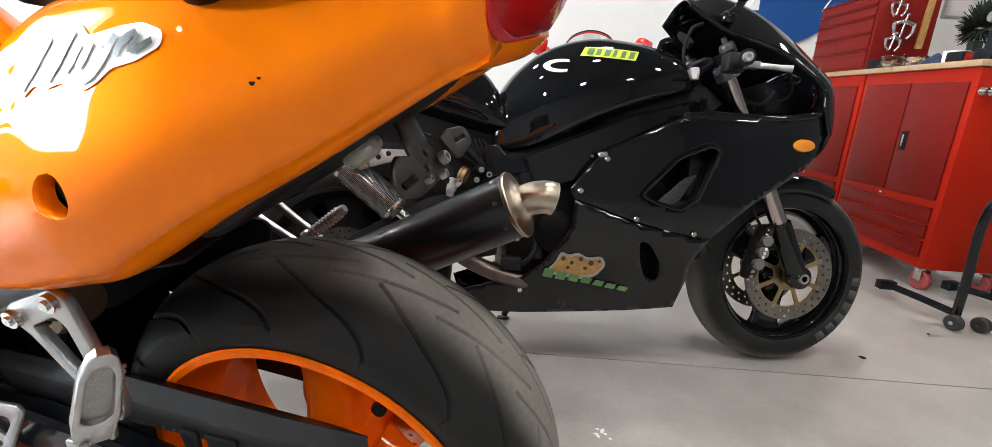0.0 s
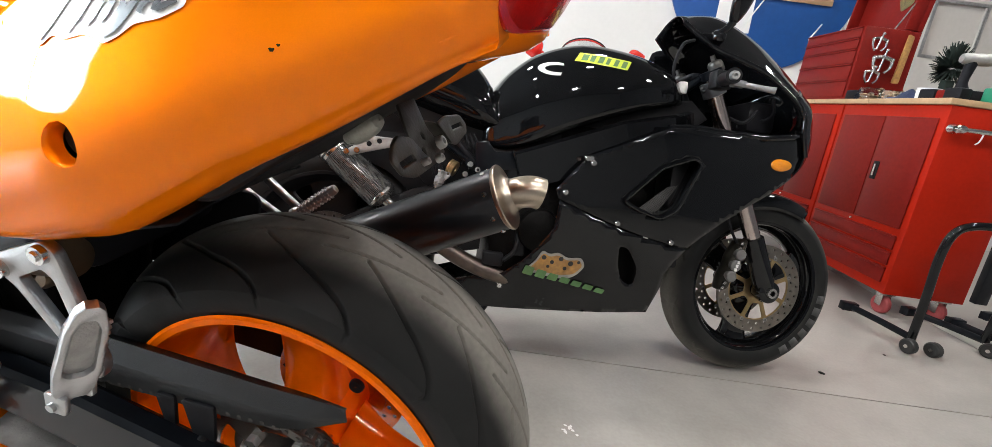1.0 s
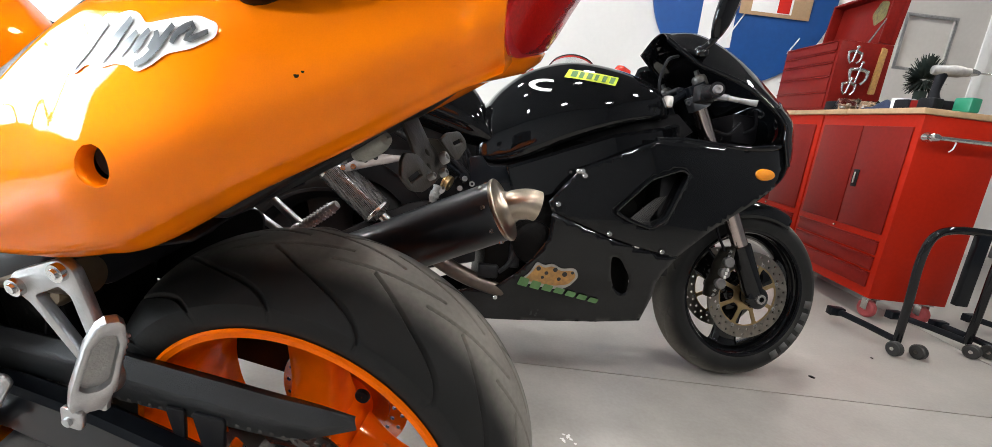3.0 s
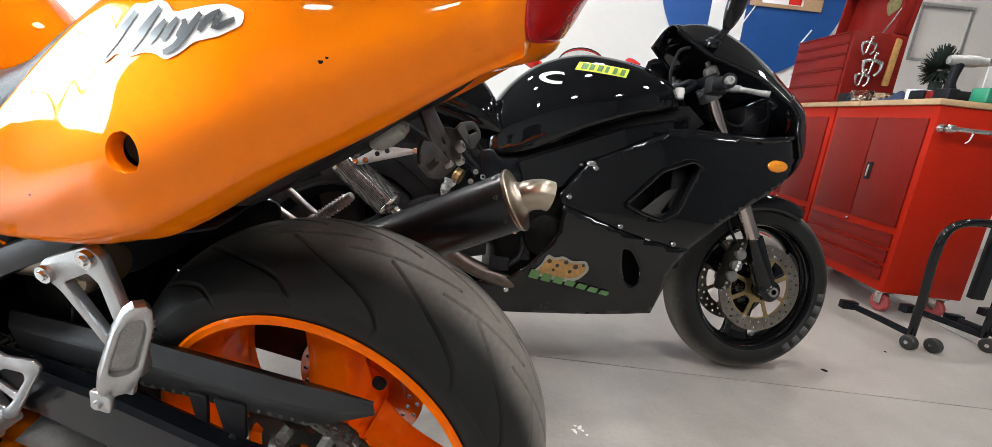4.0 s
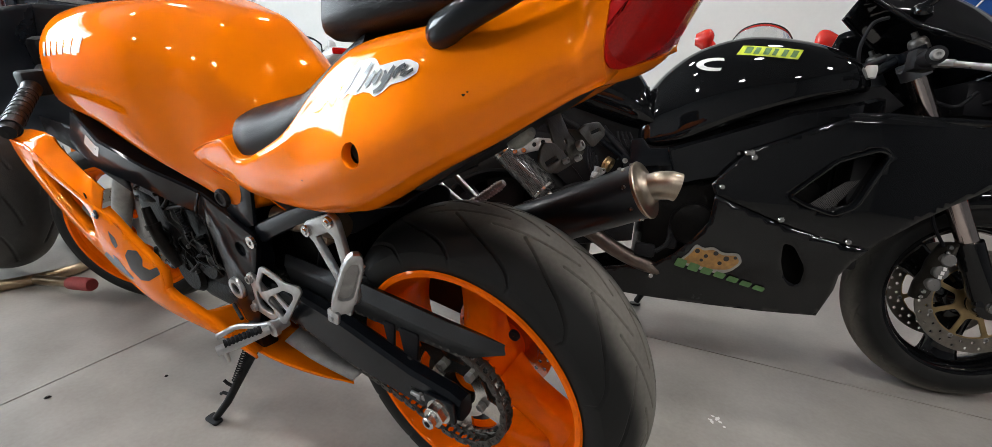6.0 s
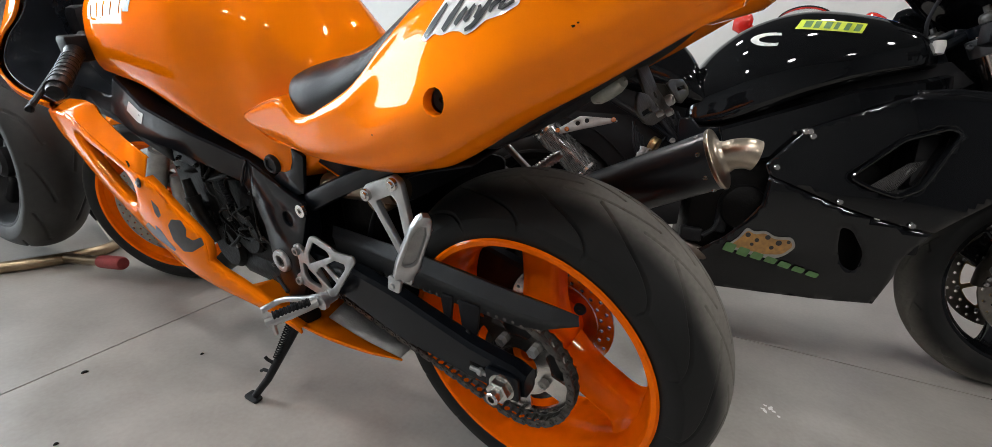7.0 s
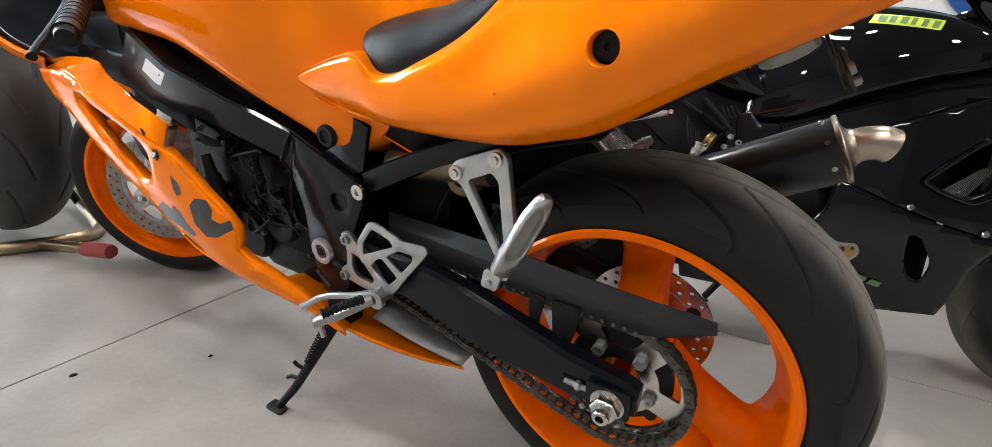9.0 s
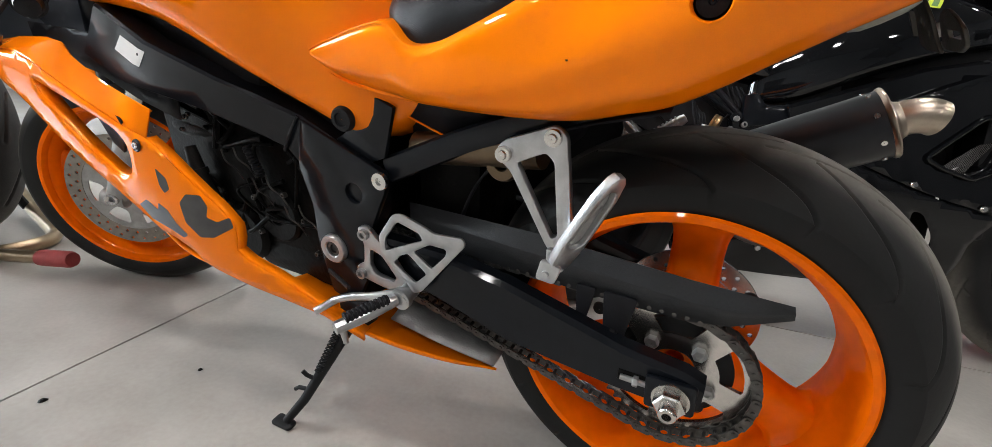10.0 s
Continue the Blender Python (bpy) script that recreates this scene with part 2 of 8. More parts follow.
def lathe(bm, profile, centre=(0, 0, 0), axis=(0, 1, 0), n=48, closed=False, caps=False):
    """Turn a profile of (radius, along) round an axis."""
    c, d = Vector(centre), Vector(axis).normalized()
    u, w = frame_of(d)
    prof = list(profile) + ([profile[0]] if closed else [])
    rows = [[c + d * y + r * (math.cos(a) * u + math.sin(a) * w) for a in (2 * math.pi * j / n for j in range(n))] for r, y in prof]
    net(bm, rows, True, caps)


def box(bm, lo, hi, bevel=0.0, m=None):
    res = bmesh.ops.create_cube(bm, size=1)
    lo, hi = Vector(lo), Vector(hi)
    for v in res["verts"]:
        v.co = Vector((lo[i] + (v.co[i] + 0.5) * (hi[i] - lo[i]) for i in range(3)))
    if bevel:
        es = list({e for v in res["verts"] for e in v.link_edges})
        vs = bmesh.ops.bevel(bm, geom=es, offset=bevel, segments=2, affect="EDGES", profile=0.5)["verts"]
        verts = list({v for f in vs for v in [f]})
        if m:
            seen, todo = set(verts), list(verts)
            while todo:
                for e in todo.pop().link_edges:
                    for v in e.verts:
                        if v not in seen:
                            seen.add(v), todo.append(v)
            for v in seen:
                v.co = m @ v.co
    elif m:
        for v in res["verts"]:
            v.co = m @ v.co


def plate(bm, outer, holes, y, thick, bevel=0.0, place=None):
    """A flat plate in the x-z plane with holes, from y to y + thick. place: a function from (x, y, z) to a point."""
    tmp = bmesh.new()
    edges = []
    for loop in [outer] + list(holes):
        vs = [tmp.verts.new((x, y, z)) for x, z in loop]
        edges += [tmp.edges.new((vs[i], vs[(i + 1) % len(vs)])) for i in range(len(vs))]
    bmesh.ops.triangle_fill(tmp, use_beauty=True, edges=edges)
    got = bmesh.ops.extrude_face_region(tmp, geom=tmp.faces[:])
    for v in got["geom"]:
        if isinstance(v, bmesh.types.BMVert):
            v.co.y += thick
    bmesh.ops.recalc_face_normals(tmp, faces=tmp.faces[:])
    if bevel:
        sharp = [e for e in tmp.edges if len(e.link_faces) == 2 and e.calc_face_angle(0) > 0.9 and abs(e.verts[0].co.y - e.verts[1].co.y) < 1e-6]
        bmesh.ops.bevel(tmp, geom=sharp, offset=bevel, segments=2, affect="EDGES", profile=0.5)
    join(bm, tmp, place)


def join(bm, tmp, place=None):
    table = {}
    for v in tmp.verts:
        table[v] = bm.verts.new(place(*v.co) if place else v.co)
    for f in tmp.faces:
        bm.faces.new([table[v] for v in f.verts])
    tmp.free()


def rounded(points, r, n=4):
    """A 2d outline with its corners rounded."""
    out, k = [], len(points)
    for i in range(k):
        a, b, c = (Vector((*points[(i + j) % k], 0)) for j in (-1, 0, 1))
        d1, d2 = (a - b), (c - b)
        s = min(r, d1.length * 0.45, d2.length * 0.45)
        p, q = b + d1.normalized() * s, b + d2.normalized() * s
        for j in range(n + 1):
            f = j / n
            w = p.lerp(b, f).lerp(b.lerp(q, f), f)
            out.append((w.x, w.y))
    return out


def disc2d(x, z, r, n=16, a0=0.0):
    return [(x + r * math.cos(a0 + 2 * math.pi * i / n), z + r * math.sin(a0 + 2 * math.pi * i / n)) for i in range(n)]


def strut(bm, stations, outer, thick, n_along=24, edge=0.3, crown=0.0):
    """A box-section beam: stations of (upper, lower) points in the x-z plane, with the y of its outer face and its depth."""
    rings = []
    for i, (a, b) in enumerate(stations):
        y = outer[i] if isinstance(outer, (list, tuple)) else outer
        t = thick[i] if isinstance(thick, (list, tuple)) else thick
        s = 1 if y > 0 else -1
        (ax, az), (bx, bz) = a, b
        dx, dz = (bx - ax), (bz - az)
        e = min(edge, 0.012 / max(1e-6, math.hypot(dx, dz)))
        k = min(0.012, abs(t) * 0.3)
        ring = [(ax + dx * e, y, az + dz * e), (bx - dx * e, y, bz - dz * e), (bx - dx * e * 0.3, y - s * k * 0.3, bz - dz * e * 0.3),
                (bx, y - s * k, bz), (bx, y - s * (t - k), bz), (bx - dx * e, y - s * t, bz - dz * e),
                (ax + dx * e, y - s * t, az + dz * e), (ax, y - s * (t - k), az), (ax, y - s * k, az), (ax + dx * e * 0.3, y - s * k * 0.3, az + dz * e * 0.3)]
        bulge = crown[i] if isinstance(crown, (list, tuple)) else crown
        if crown:
            p, q = Vector(ring[0]), Vector(ring[1])
            ring[1:1] = [tuple(p.lerp(q, f) + V(0, s * bulge * h, 0)) for f, h in ((0.2, 0.62), (0.45, 1.0), (0.75, 0.72))]
        rings.append([Vector(p) for p in ring])
    cols = [curve([r[i] for r in rings], n_along) for i in range(len(rings[0]))]
    net(bm, [[c[k] for c in cols] for k in range(n_along)], True, True)


def beam(bm, stations, outer, thick, chamfer=0.007):
    """A straight-edged box beam: stations of (upper, lower) points in the x-z plane, chamfered along its edges."""
    rings = []
    for i, (a, b) in enumerate(stations):
        y = outer[i] if isinstance(outer, (list, tuple)) else outer
        s = 1 if y > 0 else -1
        p, q = V(a[0], y, a[1]), V(b[0], y, b[1])
        e, k = (q - p).normalized() * chamfer, V(0, -s * chamfer, 0)
        deep = V(0, -s * thick, 0)
        rings.append([p + e, q - e, q + k, q + deep - k, q + deep - e, p + deep + e, p + deep - k, p + k])
    net(bm, rings, True, True)


def hexnut(bm, c, axis, r, h, n=6):
    lathe(bm, [(0.001, 0), (r * 0.9, 0), (r, h * 0.12), (r, h * 0.85), (r * 0.88, h), (r * 0.45, h), (r * 0.45, h * 0.8), (0.001, h * 0.8)], c, axis, n)


def bolt(bm, c, axis, r, h):
    lathe(bm, [(0.0005, 0), (r, 0), (r, h * 0.7), (r * 0.85, h), (r * 0.5, h), (r * 0.5, h * 0.5), (0.0005, h * 0.5)], c, axis, 14)


def finish(me, angle=35):
    me.polygons.foreach_set("use_smooth", [True] * len(me.polygons))
    me.set_sharp_from_angle(angle=radians(angle))


def part(name, bm, mat, parent, label="", angle=35, solid=0.0, offset=0.0, flip=True):
    if flip:
        bmesh.ops.recalc_face_normals(bm, faces=bm.faces[:])
    me = bpy.data.meshes.new(name)
    bm.to_mesh(me)
    bm.free()
    me.materials.append(mat)
    finish(me, angle)
    ob = new(name, me)
    ob.parent = parent
    if solid:
        s = ob.modifiers.new("thickness", "SOLIDIFY")
        s.thickness, s.offset = solid, offset
    if label:
        tagged(ob, label)
    return ob


def part_each(name, bm, mat, parent, label="", angle=35):
    """Every loose piece of bm becomes a part of its own."""
    left = set(bm.verts)
    while left:
        start = left.pop()
        isle, todo = {start}, [start]
        while todo:
            for e in todo.pop().link_edges:
                for v in e.verts:
                    if v not in isle:
                        isle.add(v), todo.append(v)
        left -= isle
        one, table = bmesh.new(), {}
        for v in sorted(isle, key=lambda q: q.index):
            table[v] = one.verts.new(v.co)
        for f in {f for v in isle for f in v.link_faces}:
            one.faces.new([table[v] for v in f.verts])
        part(name, one, mat, parent, label, angle)
    bm.free()


def thing(name, label, category, m=None, group="", kind=""):
    ob = new(name)
    ob.empty_display_size = 0.1
    if m is not None:
        ob.matrix_world = m
    return tagged(ob, label, category, group, kind)


def solo(name, bm, mat, label, category, m=None, group="", kind="", angle=35, solid=0.0):
    """A thing that is one mesh."""
    ob = part(name, bm, mat, None, "", angle, solid)
    if m is not None:
        ob.matrix_world = m
    return tagged(ob, label, category, group, kind)


# ---- the workshop ----
WEST, EAST, SOUTH, NORTH, HIGH = -7.0, 5.2, -6.0, 4.05, 4.0


def build_room():
    # slabs with sawn joints between them, one mesh
    bm = bmesh.new()
    xs = [WEST - 0.2, -4.736, -1.136, 2.464, EAST + 0.2]
    ys = [SOUTH - 0.2, -2.70, 0.90, NORTH + 0.2]
    g = 0.0028
    for x0, x1 in zip(xs, xs[1:]):
        for y0, y1 in zip(ys, ys[1:]):
            a = [bm.verts.new(p) for p in ((x0 + g, y0 + g, 0), (x1 - g, y0 + g, 0), (x1 - g, y1 - g, 0), (x0 + g, y1 - g, 0))]
            b = [bm.verts.new((v.co.x, v.co.y, -0.006)) for v in a]
            bm.faces.new(a)
            for i in range(4):
                bm.faces.new((a[i], b[i], b[(i + 1) % 4], a[(i + 1) % 4]))
    solo("floor", bm, CONCRETE, "smooth grey concrete floor with thin sawn joints", "floor", ROOM, kind="structure")
    bm = bmesh.new()
    box(bm, (WEST - 0.2, SOUTH - 0.2, -0.15), (EAST + 0.2, NORTH + 0.2, -0.0062))
    solo("ground", bm, GRIME_SHADE, "dark ground under the floor slabs", "ground", ROOM, kind="structure")
    bm = bmesh.new()
    box(bm, (WEST - 0.2, SOUTH - 0.2, HIGH), (EAST + 0.2, NORTH + 0.2, HIGH + 0.2))
    solo("ceiling", bm, CEILING, "pale plain workshop ceiling", "ceiling", ROOM, kind="structure")
    bm = bmesh.new()
    box(bm, (WEST - 0.2, NORTH, -0.006), (EAST + 0.2, NORTH + 0.2, HIGH))
    solo("wall_north", bm, WHITE, "white painted workshop wall", "wall", ROOM, kind="structure")
    bm = bmesh.new()
    box(bm, (EAST, SOUTH, -0.006), (EAST + 0.2, NORTH, HIGH))
    solo("wall_east", bm, DARK_WALL, "dark grey painted workshop wall", "wall", ROOM, kind="structure")
    # west wall with a wide window opening
    bm = bmesh.new()
    box(bm, (WEST - 0.2, SOUTH, -0.006), (WEST, -2.3, HIGH))
    box(bm, (WEST - 0.2, 1.0, -0.006), (WEST, NORTH, HIGH))
    box(bm, (WEST - 0.2, -2.3, 3.5), (WEST, 1.0, HIGH))
    box(bm, (WEST - 0.2, -2.3, -0.006), (WEST, 1.0, 1.05))
    solo("wall_west", bm, WHITE, "white painted wall with a wide window", "wall", ROOM, kind="structure")
    bm = bmesh.new()
    box(bm, (WEST, SOUTH - 0.2, -0.006), (EAST, SOUTH, HIGH))
    solo("wall_south", bm, GREY_WALL, "grey painted wall", "wall", ROOM, kind="structure")
    w = thing("window_1", "wide glazed shop front with dark mullions", "window", ROOM, kind="structure")
    for y in (-2.27, -0.65, 0.97):
        bm = bmesh.new()
        box(bm, (WEST - 0.16, y - 0.025, 1.05), (WEST - 0.05, y + 0.025, 3.5), 0.005)
        part("mullion", bm, FRAME_BLACK, w)
    w = thing("window_2", "dark glazed partition with a pale rail", "window", ROOM, kind="structure")
    for y0, y1 in ((1.15, 2.55), (2.62, 3.97)):
        bm = bmesh.new()
        box(bm, (WEST + 0.004, y0, 0.12), (WEST + 0.016, y1, 2.75))
        part("pane", bm, DARK_GLASS, w, "dark blue pane")
    bm = bmesh.new()
    for y in (1.08, 2.55, 3.97):
        box(bm, (WEST + 0.002, y, 0.0), (WEST + 0.05, y + 0.07, 2.82), 0.004)
    part_each("mullion", bm, FRAME_BLACK, w)
    bm = bmesh.new()
    for z in (1.42, 2.75):
        box(bm, (WEST + 0.018, 1.15, z), (WEST + 0.045, 3.97, z + 0.05), 0.004)
    part_each("rail", bm, ALU_DULL, w)
    bm = bmesh.new()
    box(bm, (WEST - 1.2, -7, -0.5), (WEST - 1.1, 3, 4.5))
    solo("backdrop", bm, DAY, "bright overcast daylight outside the openings", "backdrop", ROOM, kind="structure")
    d = thing("door_1", "grey painted door with a small window", "door", ROOM, kind="structure")
    bm = bmesh.new()
    plate(bm, [(3.45, 0.0), (4.42, 0.0), (4.42, 2.3), (3.45, 2.3)], [[(3.70, 1.66), (4.13, 1.66), (4.13, 2.10), (3.70, 2.10)]], NORTH - 0.045, 0.04)
    part("leaf", bm, GREY_DOOR, d)
    bm = bmesh.new()
    plate(bm, [(3.68, 1.64), (4.15, 1.64), (4.15, 2.12), (3.68, 2.12)], [[(3.705, 1.665), (4.125, 1.665), (4.125, 2.095), (3.705, 2.095)]], NORTH - 0.052, 0.01)
    part("window_frame", bm, ALU_DULL, d)
    bm = bmesh.new()
    box(bm, (3.70, NORTH - 0.02, 1.66), (4.13, NORTH - 0.012, 2.10))
    part("pane", bm, GREY_DOOR, d, "frosted pane")
    bm = bmesh.new()
    for x0, x1 in ((3.36, 3.45), (4.42, 4.51)):
        box(bm, (x0, NORTH - 0.06, 0), (x1, NORTH - 0.002, 2.39), 0.004)
    box(bm, (3.45, NORTH - 0.06, 2.3), (4.42, NORTH - 0.002, 2.39), 0.004)
    part("door_frame", bm, WHITE, d)


build_room()


def build_lamps():
    first = None
    for x in (-4.2, -1.6, 1.0, 3.6):
        for y in (-3.6, -0.9, 1.8):
            m = ROOM @ pose(x, y, HIGH - 0.22)
            if first is None:
                first = thing("ceiling_light", "round white high-bay lamp hung under the ceiling", "ceiling light", m, "ceiling lights")
                bm = bmesh.new()
                lathe(bm, [(0.03, 0.22), (0.03, 0.12), (0.09, 0.11), (0.17, 0.02), (0.175, 0.0), (0.165, 0.0), (0.15, 0.03), (0.01, 0.05)], axis=(0, 0, 1), n=32)
                part("housing", bm, ALU_DULL, first)
                bm = bmesh.new()
                lathe(bm, [(0.0005, 0.012), (0.15, 0.012), (0.15, 0.02), (0.0005, 0.02)], axis=(0, 0, 1), n=32)
                part("diffuser", bm, GLOW, first, "glowing white diffuser")
            else:
                copy_thing(first, m)


build_lamps()


# ---- shared motorcycle parts ----
def ease(v, xs, ys):
    """A smooth line through a few values."""
    q = min(max(v, xs[0]), xs[-1])
    k = max(i for i in range(len(xs) - 1) if xs[i] <= q)
    f = (q - xs[k]) / (xs[k + 1] - xs[k])
    m = [(ys[min(i + 1, len(ys) - 1)] - ys[max(i - 1, 0)]) / (xs[min(i + 1, len(xs) - 1)] - xs[max(i - 1, 0)]) for i in (k, k + 1)]
    h = xs[k + 1] - xs[k]
    return ys[k] * (2 * f ** 3 - 3 * f * f + 1) + m[0] * h * (f ** 3 - 2 * f * f + f) + ys[k + 1] * (3 * f * f - 2 * f ** 3) + m[1] * h * (f ** 3 - f * f)


def inside(p, loop):
    x, y, hit = p[0], p[1], False
    for (x0, y0), (x1, y1) in zip(loop, loop[1:] + loop[:1]):
        if (y0 > y) != (y1 > y) and x < (x1 - x0) * (y - y0) / (y1 - y0) + x0:
            hit = not hit
    return hit


def panel(bm, outer, holes, depth, step=0.02):
    """A curved panel over an outline in the x-z plane: evenly meshed, with y given by depth(x, z)."""
    pts, edges = [], []
    for loop in [outer] + list(holes):
        dense = []
        for (x0, z0), (x1, z1) in zip(loop, list(loop[1:]) + [loop[0]]):
            n = max(1, int(math.hypot(x1 - x0, z1 - z0) / step))
            dense += [(x0 + (x1 - x0) * i / n, z0 + (z1 - z0) * i / n) for i in range(n)]
        k = len(pts)
        pts += dense
        edges += [(k + i, k + (i + 1) % len(dense)) for i in range(len(dense))]
    rim_pts = list(pts)
    xs, zs = [p[0] for p in outer], [p[1] for p in outer]
    x = min(xs)
    while x < max(xs):
        z = min(zs)
        while z < max(zs):
            q = (x + 0.003, z + 0.002)
            if inside(q, list(outer)) and not any(inside(q, list(h)) for h in holes) and min((q[0] - a) ** 2 + (q[1] - b) ** 2 for a, b in rim_pts) > (0.5 * step) ** 2:
                pts.append(q)
            z += step
        x += step
    co, _, faces, *_ = delaunay_2d_cdt([Vector(p) for p in pts], edges, [], 0, 1e-6)
    vs = [bm.verts.new((c.x, depth(c.x, c.y), c.y)) for c in co]
    for f in faces:
        m = sum((co[i] for i in f), Vector((0, 0))) / len(f)
        if inside(m, list(outer)) and not any(inside(m, list(h)) for h in holes):
            bm.faces.new([vs[i] for i in f])
    for v in [v for v in bm.verts if not v.link_faces]:
        bm.verts.remove(v)



def tread_material():
    m = bpy.data.materials.new("dusty_tread")
    m.use_nodes = True
    nt = m.node_tree
    p, link = nt.nodes["Principled BSDF"], nt.links.new
    co = nt.nodes.new("ShaderNodeTexCoord")
    sep = nt.nodes.new("ShaderNodeSeparateXYZ")
    link(co.outputs["Object"], sep.inputs[0])
    ab = nt.nodes.new("ShaderNodeMath")
    ab.operation = "ABSOLUTE"
    link(sep.outputs["Y"], ab.inputs[0])
    n1, n2 = nt.nodes.new("ShaderNodeTexNoise"), nt.nodes.new("ShaderNodeTexNoise")
    n1.inputs["Scale"].default_value, n2.inputs["Scale"].default_value = 9, 120
    n1.inputs["Detail"].default_value, n2.inputs["Detail"].default_value = 6, 4
    link(co.outputs["Object"], n1.inputs["Vector"]), link(co.outputs["Object"], n2.inputs["Vector"])
    ma = nt.nodes.new("ShaderNodeMath")
    ma.operation, ma.inputs[1].default_value = "MULTIPLY_ADD", 0.022
    link(n1.outputs["Fac"], ma.inputs[0]), link(ab.outputs[0], ma.inputs[2])
    mr = nt.nodes.new("ShaderNodeMapRange")
    mr.interpolation_type = "SMOOTHSTEP"
    mr.inputs[1].default_value, mr.inputs[2].default_value, mr.inputs[3].default_value, mr.inputs[4].default_value = 0.030, 0.075, 1.0, 0.0
    link(ma.outputs[0], mr.inputs[0])
    mu = nt.nodes.new("ShaderNodeMath")
    mu.operation = "MULTIPLY"
    nr = nt.nodes.new("ShaderNodeMapRange")
    nr.inputs[1].default_value, nr.inputs[2].default_value, nr.inputs[3].default_value = 0.3, 0.7, 0.82
    link(n2.outputs["Fac"], nr.inputs[0]), link(nr.outputs[0], mu.inputs[0]), link(mr.outputs[0], mu.inputs[1])
    mix = nt.nodes.new("ShaderNodeMix")
    mix.data_type = "RGBA"
    mix.inputs[6].default_value, mix.inputs[7].default_value = (0.012, 0.012, 0.012, 1), (0.20, 0.188, 0.165, 1)
    link(mu.outputs[0], mix.inputs[0]), link(mix.outputs[2], p.inputs["Base Color"])
    p.inputs["Roughness"].default_value, p.inputs["Specular IOR Level"].default_value = 0.6, 0.2
    b = nt.nodes.new("ShaderNodeBump")
    b.inputs["Strength"].default_value, b.inputs["Distance"].default_value = 0.25, 0.001
    link(n2.outputs["Fac"], b.inputs["Height"]), link(b.outputs[0], p.inputs["Normal"])
    return m


TREAD = tread_material()


def tyre_mesh(name, R, bead, half, grooves, around, across, pitch):
    """A tyre round the y axis with sunken grooves: lines of (degrees, y) that repeat each pitch."""
    shoulder = bead + (R - bead) * 0.50
    side = [(bead, -half * 0.80), (bead + 0.006, -half * 0.90), (bead + (R - bead) * 0.25, -half * 0.985), (shoulder, -half)]
    h = R - shoulder
    rho = (half ** 2 + h ** 2) / (2 * h)
    a1 = math.asin(min(1, half / rho))
    crown = [(R - rho + rho * math.cos(a), rho * math.sin(a)) for a in np.linspace(-a1, a1, across)]
    prof = side[:-1] + crown + [(r, -y) for r, y in side[:-1][::-1]]
    r, y = np.array(prof).T
    th = np.linspace(0, 2 * np.pi, around, endpoint=False)
    TH, Y = np.meshgrid(th, y, indexing="ij")
    RR = np.tile(r, (around, 1))
    deg = np.degrees(TH)
    cut = np.zeros_like(RR)
    for k, (line, width, depth) in enumerate(grooves):
        for sgn, shift in ((-1, 0.0), (1, pitch / 2)):
            pts = [(q.x, q.y) for q in curve([(a, b, 0) for a, b in line], 15)]
            phase = (shift - deg) % pitch
            best = np.full_like(RR, 9.0)
            for (a0, b0), (a1_, b1) in zip(pts, pts[1:]):
                for wrap in (0, pitch):
                    px, py = np.radians(phase + wrap) * R, Y * sgn
                    ax, ay, bx, by = np.radians(a0) * R, b0, np.radians(a1_) * R, b1
                    dx, dy = bx - ax, by - ay
                    f = np.clip(((px - ax) * dx + (py - ay) * dy) / (dx * dx + dy * dy + 1e-12), 0, 1)
                    best = np.minimum(best, np.hypot(px - ax - f * dx, py - ay - f * dy))
            best = np.where(RR < shoulder - 0.002, 9.0, best)
            cut = np.maximum(cut, depth * np.clip((width - best) / (width * 0.5), 0, 1))
    RR = RR - cut
    co = np.stack([RR * np.cos(TH), Y, RR * np.sin(TH)], -1).reshape(-1, 3)
    n, m = around, len(prof)
    i, j = np.meshgrid(np.arange(n), np.arange(m - 1), indexing="ij")
    a, b = i * m + j, ((i + 1) % n) * m + j
    quads = np.stack([a, a + 1, b + 1, b], -1).reshape(-1, 4)
    me = bpy.data.meshes.new(name)
    me.vertices.add(len(co))
    me.vertices.foreach_set("co", co.ravel())
    me.loops.add(quads.size)
    me.loops.foreach_set("vertex_index", quads.ravel().astype(np.int32))
    me.polygons.add(len(quads))
    me.polygons.foreach_set("loop_start", (np.arange(len(quads)) * 4).astype(np.int32))
    me.update(calc_edges=True)
    me.validate()
    me.materials.append(TREAD)
    me.polygons.foreach_set("use_smooth", [True] * len(me.polygons))
    return me


